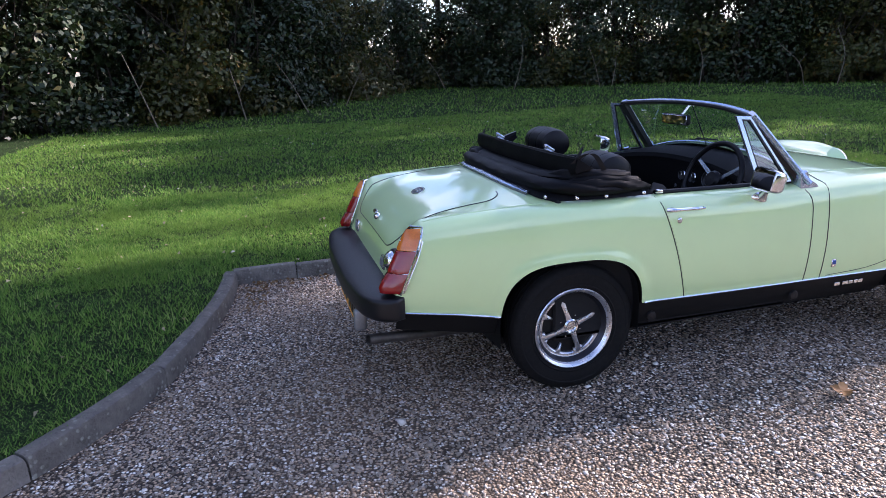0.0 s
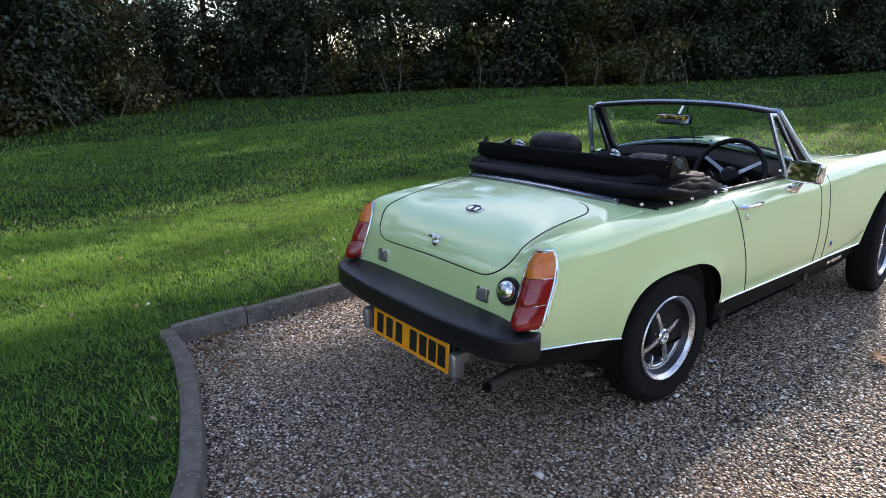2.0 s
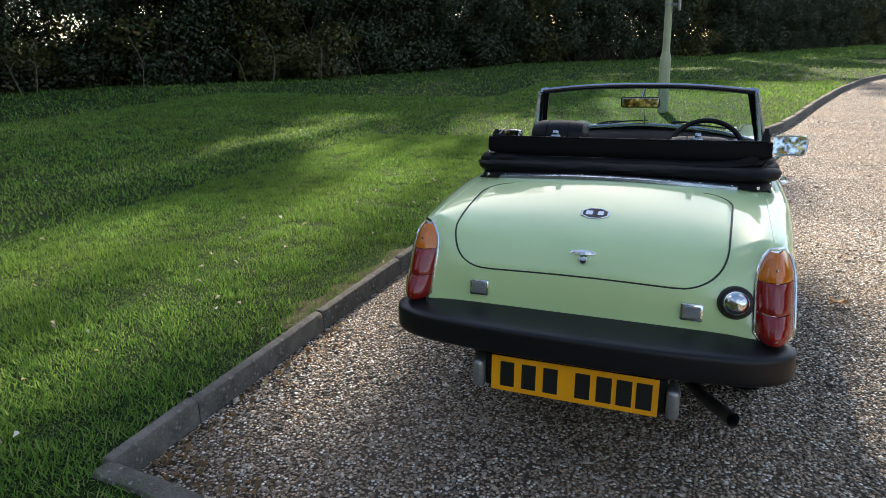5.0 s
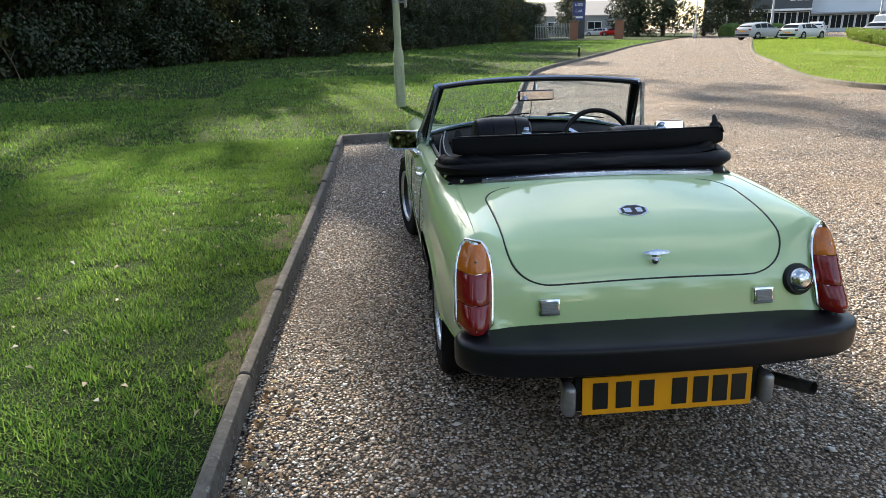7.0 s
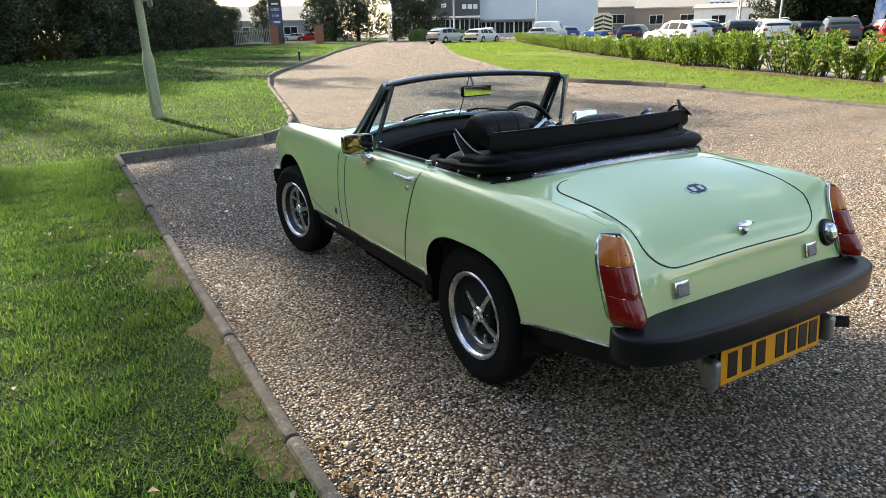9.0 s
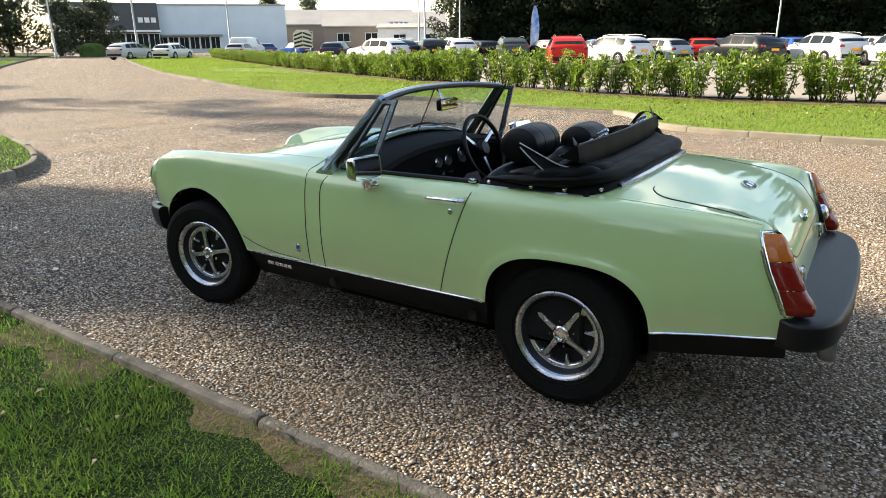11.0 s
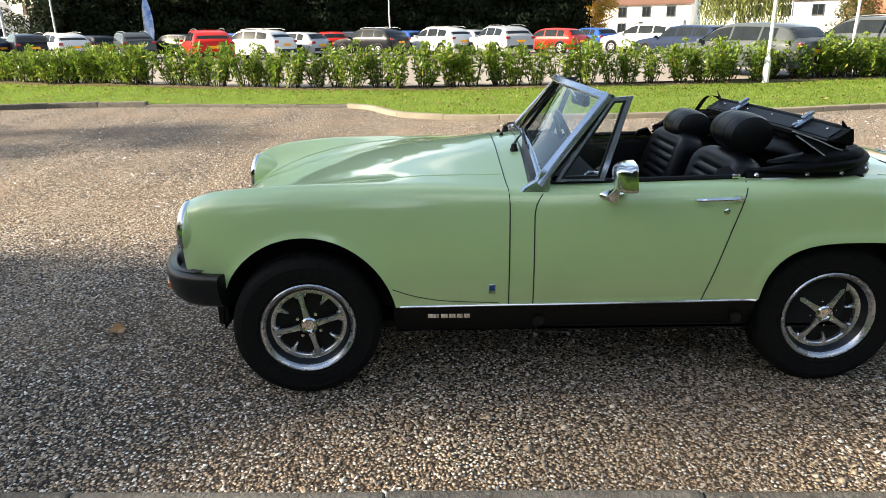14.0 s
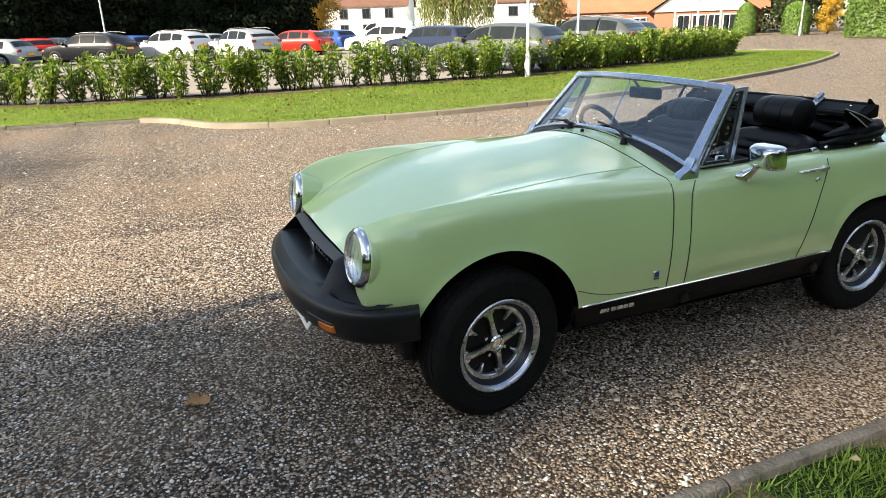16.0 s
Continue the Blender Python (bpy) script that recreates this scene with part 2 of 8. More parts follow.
M_PAINT = paint_mat("lime green car paint", (0.56, 0.745, 0.36))
M_BLACK = surf("satin black paint", (0.004, 0.004, 0.0045), (0.006, 0.006, 0.006), 0.5, scale=4.0, fine=90.0, bump=0.04, dist=0.001, spec=0.25)
M_RUBBER = surf("black bumper rubber", (0.0066, 0.0068, 0.008), (0.010, 0.010, 0.012), 0.34, scale=3.0, fine=120.0, bump=0.05, dist=0.0008, spec=0.32)
M_TYRE = surf("tyre rubber", (0.006, 0.006, 0.006), (0.010, 0.0095, 0.009), 0.8, scale=9.0, fine=60.0, bump=0.15, dist=0.001, spec=0.2)
M_VINYL = surf("black vinyl", (0.0045, 0.0046, 0.006), (0.007, 0.007, 0.009), 0.36, scale=6.0, fine=220.0, bump=0.2, dist=0.0008, spec=0.22)
M_CLOTH = surf("black hood cloth", (0.0028, 0.0028, 0.0036), (0.0045, 0.0045, 0.0056), 0.55, scale=8.0, fine=260.0, bump=0.25, dist=0.0008, spec=0.13)
# pale grey stands for sun highlights on the dark vinyl edge
M_PIPING = surf("binding lightened for highlights", (0.46, 0.46, 0.47), (0.24, 0.24, 0.25), 0.5, scale=30.0, fine=200.0, bump=0.1, dist=0.0006)
M_DASH = surf("matt black dash padding", (0.004, 0.004, 0.0046), (0.006, 0.006, 0.007), 0.75, scale=6.0, fine=200.0, bump=0.2, dist=0.0008, spec=0.15)
M_CARPET = surf("black carpet", (0.0045, 0.0045, 0.005), None, 0.95, scale=6.0, fine=200.0, bump=0.4, dist=0.002)
M_CHROME = surf("chrome", (0.78, 0.79, 0.80), (0.70, 0.71, 0.73), 0.08, 1.0, scale=5.0, fine=50.0, bump=0.01, dist=0.0005)
M_ALLOY = surf("silver wheel paint", (0.66, 0.68, 0.72), (0.55, 0.56, 0.60), 0.24, 0.92, scale=8.0, fine=70.0, bump=0.04, dist=0.0008)
M_FRAME = surf("brushed alloy screen frame", (0.48, 0.54, 0.64), (0.40, 0.46, 0.56), 0.20, 0.8, scale=5.0, fine=120.0, bump=0.0, rough_vary=0.05)
# dark reflections between the bright rings, put into the dish colour
M_DISH = surf("darkened wheel dish", (0.045, 0.048, 0.058), (0.03, 0.03, 0.036), 0.35, 0.8, scale=8.0, fine=70.0, bump=0.03, dist=0.0008)
M_STEEL = surf("galvanised steel", (0.40, 0.41, 0.42), (0.30, 0.30, 0.31), 0.45, 0.8, scale=6.0, fine=80.0, bump=0.1, dist=0.001)
M_MIRROR = surf("mirror glass", (0.92, 0.93, 0.95), (0.90, 0.91, 0.93), 0.02, 1.0, bump=0.0, rough_vary=0.01)
M_GLASS = glass_mat("clear glass", (0.80, 0.90, 0.97), 0.0, 0.13)
M_LENS = glass_mat("lamp glass", (0.92, 0.94, 0.96), 0.05)
M_RED = surf("red lamp lens", (0.30, 0.008, 0.008), (0.20, 0.005, 0.006), 0.12, scale=20.0, fine=150.0, bump=0.06, dist=0.001, coat=0.6)
M_AMBER = surf("amber lamp lens", (0.75, 0.20, 0.015), (0.62, 0.14, 0.01), 0.12, scale=20.0, fine=150.0, bump=0.06, dist=0.001, coat=0.6)
M_PLATE = surf("yellow reflective plate", (0.98, 0.42, 0.008), (0.90, 0.37, 0.008), 0.3, scale=6.0, fine=80.0, bump=0.03, dist=0.0005)
M_INK = surf("black print", (0.010, 0.010, 0.010), None, 0.4, bump=0.0)
M_WHITE = surf("white paint", (0.78, 0.78, 0.76), (0.66, 0.66, 0.64), 0.45, scale=2.0, fine=40.0, bump=0.03)

# ---- mesh helpers ----
from mathutils.geometry import delaunay_2d_cdt

RNG = np.random.default_rng(7)


def curve(*knots):
    """A smooth function through (t, value) knots; values may be numbers or tuples."""
    t = np.array([k[0] for k in knots], float)
    v = np.array([k[1] for k in knots], float)
    v = v[:, None] if v.ndim == 1 else v
    d = np.diff(v, axis=0) / np.diff(t)[:, None]
    m = np.vstack([d[:1], (d[1:] + d[:-1]) / 2, d[-1:]])
    for c in range(v.shape[1]):
        for i in range(1, len(t) - 1):
            a, b = d[i - 1, c], d[i, c]
            m[i, c] = 0 if a * b <= 0 else 2 * a * b / (a + b)

    def at(x):
        x = np.atleast_1d(np.asarray(x, float))
        i = np.clip(np.searchsorted(t, x) - 1, 0, len(t) - 2)
        h = t[i + 1] - t[i]
        s = np.clip((x - t[i]) / h, 0, 1)[:, None]
        out = (1 + 2 * s) * (1 - s) ** 2 * v[i] + s * (1 - s) ** 2 * h[:, None] * m[i] + s * s * (3 - 2 * s) * v[i + 1] + s * s * (s - 1) * h[:, None] * m[i + 1]
        return out[:, 0] if v.shape[1] == 1 else out
    return at


def spline(points, n):
    """n points spread evenly along a smooth line through the given ones."""
    p = np.array(points, float)
    s = np.concatenate([[0], np.cumsum(np.linalg.norm(np.diff(p, axis=0), axis=1))])
    q = np.array([p[0] * 2 - p[1], *p, p[-1] * 2 - p[-2]])
    fine = []
    for i in range(len(p) - 1):
        a, b, c, d = q[i:i + 4]
        for u in np.linspace(0, 1, 12, endpoint=False):
            fine.append(0.5 * (2 * b + (c - a) * u + (2 * a - 5 * b + 4 * c - d) * u * u + (3 * b - a - 3 * c + d) * u ** 3))
    return even(np.array([*fine, p[-1]]), n)


def even(p, n):
    s = np.concatenate([[0], np.cumsum(np.linalg.norm(np.diff(p, axis=0), axis=1))])
    u = np.linspace(0, s[-1], n)
    return np.stack([np.interp(u, s, p[:, k]) for k in range(p.shape[1])], 1)


def grid(P, wrap_u=False, wrap_v=False, flip=False):
    """Quads over an array of points [u][v]."""
    P = np.asarray(P, float)
    nu, nv = P.shape[:2]
    iu = np.arange(nu if wrap_u else nu - 1)
    iv = np.arange(nv if wrap_v else nv - 1)
    a, b = np.meshgrid(iu, iv, indexing="ij")
    a2, b2 = (a + 1) % nu, (b + 1) % nv
    q = np.stack([a * nv + b, a2 * nv + b, a2 * nv + b2, a * nv + b2], -1).reshape(-1, 4)
    return P.reshape(-1, 3), (q[:, ::-1] if flip else q).tolist()


def join(*geos):
    V, F, n = [], [], 0
    for v, f in geos:
        v = np.asarray(v, float)
        V.append(v)
        F += [[i + n for i in face] for face in f]
        n += len(v)
    return np.vstack(V), F


def moved(geo, m):
    v = np.asarray(geo[0], float)
    m = np.array(m)
    return v @ m[:3, :3].T + m[:3, 3], geo[1]


def mirrored(geo):
    return np.asarray(geo[0], float) * (-1, 1, 1), [list(reversed(f)) for f in geo[1]]


def box(x, y, z, sx, sy, sz, bevel=0.0, seg=2):
    """A box about a centre, its edges rounded by bevel."""
    bm = bmesh.new()
    bmesh.ops.create_cube(bm, size=1)
    bmesh.ops.scale(bm, vec=(sx, sy, sz), verts=bm.verts)
    if bevel:
        bmesh.ops.bevel(bm, geom=bm.edges[:], offset=bevel, segments=seg, affect="EDGES", profile=0.5)
    bm.verts.index_update()
    v = np.array([u.co[:] for u in bm.verts]) + (x, y, z)
    f = [[u.index for u in face.verts] for face in bm.faces]
    bm.free()
    return v, f


def lathe(profile, n=32, axis="z"):
    """A turned shape from (radius, height) pairs."""
    a = np.linspace(0, 2 * np.pi, n, endpoint=False)
    P = np.array([[(r * np.cos(t), r * np.sin(t), h) for r, h in profile] for t in a])
    if axis == "x":
        P = P[..., [2, 0, 1]]
    elif axis == "y":
        P = P[..., [1, 2, 0]]
    return grid(P, wrap_u=True)


def tube(points, r, n=8, closed=False, caps=True):
    """A round bar along points; r a number or one for each point."""
    p = np.asarray(points, float)
    r = np.broadcast_to(r, len(p))
    t = np.roll(p, -1, 0) - np.roll(p, 1, 0) if closed else np.gradient(p, axis=0)
    t = t / (np.linalg.norm(t, axis=1, keepdims=True) + 1e-12)
    up = np.array([0, 0, 1.0]) if abs(t[0][2]) < 0.9 else np.array([1.0, 0, 0])
    rings = []
    for i in range(len(p)):
        s = np.cross(t[i], up)
        s /= np.linalg.norm(s) + 1e-12
        up = np.cross(s, t[i])
        a = np.linspace(0, 2 * np.pi, n, endpoint=False)[:, None]
        rings.append(p[i] + r[i] * (np.cos(a) * s + np.sin(a) * up))
    v, f = grid(np.array(rings), wrap_u=closed, wrap_v=True)
    if caps and not closed:
        f = f + [list(range(n)), [len(v) - 1 - i for i in range(n)]]
    return v, f


def plate(outline, h, bevel=0.0):
    """A flat slab from a closed outline in x, z with thickness h along y."""
    o = np.array(outline, float)
    n = len(o)
    c = o.mean(0)
    inner = c + (o - c) * (1 - bevel / max(1e-6, np.abs(o - c).max()))
    layers = [(inner, -h / 2), (o, -h / 2 + bevel), (o, h / 2 - bevel), (inner, h / 2)] if bevel else [(o, -h / 2), (o, h / 2)]
    V = np.array([[(q[0], y, q[1]) for q in ring] for ring, y in layers])
    v, f = grid(V, wrap_v=True)
    return v, f + [list(range(n))[::-1], list(range(len(v) - n, len(v)))]


def settle(v):
    """The roadster's drawing brought to its stance: a little wider, body set back on its wheels, tail riding high."""
    q = np.array(v, float)
    t = np.clip((1.2 - q[:, 1]) / 1.4, 0, 1)
    q[:, 2] += 0.018 * t * t * (3 - 2 * t) * np.clip((q[:, 2] - 0.25) / 0.15, 0, 1)
    return q * (1.022, 1, 1) - (0, 0.02, 0)


def shape(name, geo, material, parent=None, label="", smooth=True):
    """Links a mesh; under parent it is a part."""
    me = bpy.data.meshes.new(name)
    v, f = geo
    top = parent
    while top is not None and top.parent is not None:
        top = top.parent
    if top is not None and top.name == "roadster":
        v = settle(v)
    me.from_pydata(np.asarray(v, float).tolist(), [], f)
    me.materials.append(material)
    me.polygons.foreach_set("use_smooth", [smooth] * len(me.polygons))
    if smooth:
        me.set_sharp_from_angle(angle=radians(38))
    ob = new(name, me)
    if parent:
        ob.parent = parent
    if label:
        tagged(ob, label)
    return ob


def thing(name, label, category, group="", at=None):
    ob = tagged(new(name), label, category, group)
    if at is not None:
        ob.matrix_basis = at
    return ob


def fixed(geo):
    """The same mesh with all faces turned outwards."""
    bm = bmesh.new()
    vs = [bm.verts.new(p) for p in geo[0]]
    for f in geo[1]:
        try:
            bm.faces.new([vs[i] for i in f])
        except ValueError:
            pass
    bmesh.ops.remove_doubles(bm, verts=bm.verts, dist=1e-6)
    bmesh.ops.recalc_face_normals(bm, faces=bm.faces)
    bm.verts.index_update()
    out = np.array([v.co[:] for v in bm.verts]), [[v.index for v in f.verts] for f in bm.faces]
    bm.free()
    return out


def cards(centres, normals, spins, length, width, bend=0.15):
    """Many small leaves: each a folded diamond of four corners at a centre."""
    n = len(centres)
    normals = normals / (np.linalg.norm(normals, axis=1, keepdims=True) + 1e-9)
    ref = np.where(np.abs(normals[:, 2:3]) < 0.9, np.array([[0, 0, 1.0]]), np.array([[1.0, 0, 0]]))
    s = np.cross(normals, ref)
    s /= np.linalg.norm(s, axis=1, keepdims=True)
    u = np.cross(normals, s)
    d = np.cos(spins)[:, None] * s + np.sin(spins)[:, None] * u
    e = np.cross(normals, d)
    L, W = np.broadcast_to(length, n)[:, None], np.broadcast_to(width, n)[:, None]
    V = np.stack([centres - d * L / 2, centres + e * W / 2 + normals * W * bend - d * L * 0.05, centres + d * L / 2 - normals * L * bend, centres - e * W / 2 + normals * W * bend - d * L * 0.05], 1).reshape(-1, 3)
    q = np.arange(n * 4).reshape(n, 4)
    return V, q


def leaf_mesh(name, geo, material, parent=None, label=""):
    """A large mesh of quads or triangles, linked fast."""
    V, F = geo
    k = F.shape[1]
    me = bpy.data.meshes.new(name)
    me.vertices.add(len(V))
    me.vertices.foreach_set("co", np.asarray(V, np.float32).ravel())
    me.loops.add(F.size)
    me.loops.foreach_set("vertex_index", F.ravel().astype(np.int32))
    me.polygons.add(len(F))
    me.polygons.foreach_set("loop_start", np.arange(0, F.size, k, dtype=np.int32))
    me.materials.append(material)
    me.update(calc_edges=True)
    ob = new(name, me)
    if parent:
        ob.parent = parent
    if label:
        tagged(ob, label)
    return ob

# ---- ground, lawns and kerbs ----
def rise(x, y):
    """The drive climbs a little beyond the parking bay."""
    return 0.0125 * np.clip(np.asarray(y, float) - 2.6, 0, 8.0) + 0 * np.asarray(x, float)


BAY = [(5.2, -13.2), (3.2, -7.6), (2.0, -4.75), (1.42, -3.42), (1.0, -2.64), (0.63, -2.17), (0.31, -1.91), (0.0, -1.735), (-0.35, -1.62), (-0.68, -1.535), (-1.05, -1.462), (-1.40, -1.435)]
SIDE = [(-1.40, -1.435), (-1.415, -0.13), (-1.395, 1.7), (-1.37, 3.40), (-1.35, 6.02)]
HEAD = [(-1.35, 6.02), (-0.62, 6.13), (0.1, 6.30), (0.62, 6.62), (1.05, 7.35), (1.45, 8.6), (2.2, 11.7), (3.2, 15.5), (4.9, 20.2), (10.3, 30.7), (17.5, 45.0), (27.0, 62.0)]
ISLAND_N = [(36.0, 62.0), (24.0, 41.0), (16.2, 27.0), (12.4, 19.0), (10.2, 14.5), (9.25, 11.9), (9.15, 10.4), (9.7, 8.6), (9.85, 7.2)]
ISLAND_FLUSH = [(9.85, 7.2), (9.75, 5.2), (9.62, 3.3)]
ISLAND_S = [(9.62, 3.3), (9.2, 2.8), (8.2, 2.25), (7.7, 1.4), (7.55, 0.2), (7.62, -2.0), (8.05, -4.6), (9.4, -9.7), (11.4, -14.4), (13.7, -18.6), (15.4, -21.0), (17.2, -21.9), (19.6, -20.8), (24.0, -17.5), (30.0, -14.0)]


def line(points, step):
    p = spline(points, 400)
    n = max(2, int(np.linalg.norm(np.diff(p, axis=0), axis=1).sum() / step))
    return even(p, n)


def inside(poly, pts):
    x, y = pts[:, 0], pts[:, 1]
    hit = np.zeros(len(pts), bool)
    for (x0, y0), (x1, y1) in zip(poly, np.roll(poly, -1, 0)):
        c = (y0 > y) != (y1 > y)
        hit ^= c & (x < (x1 - x0) * (y - y0) / (y1 - y0 + 1e-12) + x0)
    return hit


def edge_gap(poly, pts):
    """How far each point lies from the outline."""
    best = np.full(len(pts), 1e9)
    for a, b in zip(poly, np.roll(poly, -1, 0)):
        ab = b - a
        t = np.clip(((pts - a) @ ab) / (ab @ ab + 1e-12), 0, 1)
        best = np.minimum(best, np.linalg.norm(pts - (a + t[:, None] * ab), axis=1))
    return best


def sheet(name, outline, inner, height, material, label):
    """A piece of ground with an exact outline, a vertex at each inner point, and a height for each vertex."""
    pts = [Vector(p) for p in np.vstack([outline, inner])]
    n = len(outline)
    v, _, f, *_ = delaunay_2d_cdt(pts, [(i, (i + 1) % n) for i in range(n)], [], 1, 1e-5)
    v = np.array([p[:] for p in v])
    ob = shape(name, (np.column_stack([v, height(v[:, 0], v[:, 1])]), [list(q) for q in f]), material)
    return tagged(ob, label, kind="structure")


def bumps(x, y, s, a):
    return np.array([noise.noise((px * s, py * s, 3.7)) for px, py in zip(x, y)]) * a


west = np.vstack([line(BAY, 0.25), line(SIDE, 0.25)[1:], line(HEAD, 0.6)[1:], [(60, 118), (60, 200), (-160, 200), (-160, -160), (40, -160), (9.5, -24)]])
cells = np.array([(x, y) for x in np.arange(-7, 3, 0.3) for y in np.arange(-4.5, 8, 0.3)] + [(x, y) for x in np.arange(-34, 30, 1.6) for y in np.arange(-22, 62, 1.6)] + [(x, y) for x in np.arange(-150, 50, 20.0) for y in np.arange(-150, 195, 20.0)])
cells = cells + RNG.uniform(-0.1, 0.1, cells.shape)
cells = cells[inside(west, cells)]
cells = cells[edge_gap(west, cells) > 0.12]


def lawn_height(x, y):
    d = np.clip(edge_gap(west, np.column_stack([x, y])), 0, 40)
    return rise(x, y) + 0.078 + 0.0035 * d + bumps(x, y, 0.9, 0.018) * np.clip(d / 0.3, 0, 1) + bumps(x, y, 0.13, 0.10) * np.clip(d / 4, 0, 1)


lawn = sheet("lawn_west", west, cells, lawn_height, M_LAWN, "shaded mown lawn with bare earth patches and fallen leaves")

east = np.vstack([line(ISLAND_N, 0.5), line(ISLAND_FLUSH, 0.5)[1:], line(ISLAND_S, 0.4)[1:], [(27.0, -8.0), (18.2, -13.0), (16.5, -15.5), (14.2, -8.0), (13.4, -3.0), (13.1, 2.0), (13.7, 6.5), (15.5, 12.0), (20.4, 21.5), (29.0, 36.0), (39.0, 51.0), (41.5, 56.0)]])
ecells = np.array([(x, y) for x in np.arange(7, 42, 0.9) for y in np.arange(-23, 62, 0.9)])
ecells = ecells[inside(east, ecells)]
ecells = ecells[edge_gap(east, ecells) > 0.3]


def island_height(x, y):
    d = np.clip(edge_gap(east, np.column_stack([x, y])), 0, 3)
    return rise(x, y) * 0.8 + 0.07 + 0.02 * d + bumps(x, y, 0.7, 0.02)


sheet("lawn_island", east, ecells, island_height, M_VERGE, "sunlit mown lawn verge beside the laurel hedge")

# one sheet of chippings out to the horizon, finer near the bay
gx = np.concatenate([[-900, -300, -120, -60, -30], np.arange(-15, 16, 1.0), [20, 30, 60, 120, 300, 900]])
gy = np.concatenate([[-900, -300, -120, -60, -30], np.arange(-15, 31, 1.0), [40, 60, 120, 300, 900]])
GX, GY = np.meshgrid(gx, gy, indexing="ij")
P = np.stack([GX, GY, rise(GX, GY)], -1)
tagged(shape("ground", grid(P), M_GRAVEL), "resin-bound gravel drive with brown and pale chippings", kind="structure")

# pale tarmac of the car park behind the laurels
park = np.array([(18.2, -13.0), (24.0, -10.5), (60.0, -26.0), (140.0, -30.0), (140.0, 110.0), (44.0, 58.0), (39.0, 51.0), (29.0, 36.0), (20.4, 21.5), (15.5, 12.0), (13.7, 6.5), (13.1, 2.0), (13.4, -3.0), (14.2, -8.0), (16.5, -15.5)])
sheet("car_park_floor", park, np.array([(30.0, 0.0), (50.0, 10.0)]), lambda x, y: 0.115 + 0 * x, M_TARMAC, "pale sunlit car park surface")


def kerb_run(name, points, w, h, length, material, label, joints=None, offset=0.0):
    """A row of kerb stones end to end along a line; each stone is a piece, bent where the line bends."""
    root = tagged(new(name), label, kind="structure")
    p = spline(points, 900)
    s = np.concatenate([[0], np.cumsum(np.linalg.norm(np.diff(p, axis=0), axis=1))])
    n = max(1, round(s[-1] / length))
    cuts = np.linspace(0, s[-1], n + 1) if joints is None else [s[np.argmin(np.linalg.norm(p - j, axis=1))] for j in joints]
    c = min(0.024, w * 0.36)
    prof = [(-w / 2, -0.22), (-w / 2, h - c), (-w / 2 + c * 0.3, h - c * 0.36), (-w / 2 + c, h - c * 0.04), (w / 2 - c, h), (w / 2 - c * 0.3, h - c * 0.30), (w / 2, h - c), (w / 2, -0.22)]
    for a, b in zip(cuts[:-1], cuts[1:]):
        u = np.concatenate([[a + 0.003, a + 0.008], np.linspace(a + 0.05, b - 0.05, 5), [b - 0.008, b - 0.003]])
        q = np.stack([np.interp(u, s, p[:, k]) for k in (0, 1)], 1)
        t = np.gradient(q, axis=0)
        t /= np.linalg.norm(t, axis=1, keepdims=True)
        nrm = np.stack([-t[:, 1], t[:, 0]], 1)
        mid = q[4]
        tip, lift = RNG.uniform(-0.02, 0.02), RNG.uniform(-0.004, 0.004)
        rows = []
        for i in range(9):
            e = 0.004 if i in (0, 8) else 0.0
            wear = 0.005 * noise.noise((q[i, 0] * 6, q[i, 1] * 6, 4.0))
            rows.append([(q[i, 0] + nrm[i, 0] * (o * (1 - e / w) + offset) - mid[0], q[i, 1] + nrm[i, 1] * (o * (1 - e / w) + offset) - mid[1], (z - e + wear + tip * o if z > 0 else z)) for o, z in prof])
        v, f = grid(rows)
        ob = shape("kerb_stone", fixed((v, f + [list(range(8)), list(range(len(v) - 8, len(v)))])), material, root)
        ob.matrix_basis = pose(mid[0], mid[1], float(rise(mid[0], mid[1])) + lift)
    return root


side_joints = [(-1.400, -1.435), (-1.408, -1.03), (-1.415, -0.125), (-1.408, 0.76), (-1.395, 1.66), (-1.385, 2.56), (-1.37, 3.42), (-1.362, 4.32), (-1.356, 5.22), (-1.35, 6.0)]
kerb_run("kerb_side", SIDE, 0.055, 0.105, 0.9, M_KERB, "narrow weathered concrete edging along the parking bay", side_joints)
kerb_run("kerb_bay", BAY, 0.088, 0.10, 0.715, M_KERB, "wide lichen-spotted concrete kerb round the end of the bay", offset=0.02)
kerb_run("kerb_head", HEAD, 0.075, 0.105, 0.9, M_KERB, "concrete edging round the head of the bay and up the drive")
kerb_run("kerb_island_north", ISLAND_N, 0.12, 0.10, 0.9, M_KERB, "concrete kerb of the island verge")
kerb_run("kerb_island_flush", ISLAND_FLUSH, 0.12, 0.055, 0.9, M_KERB, "low worn kerb stones of the island verge")
kerb_run("kerb_island_south", ISLAND_S, 0.12, 0.085, 0.9, M_KERB_PALE, "pale concrete kerb round the tip of the island verge")

# ---- the roadster: +y is forwards, rear axle over the origin ----
car = thing("roadster", "lime green open sports car with black rubber bumpers, hood folded", "car")

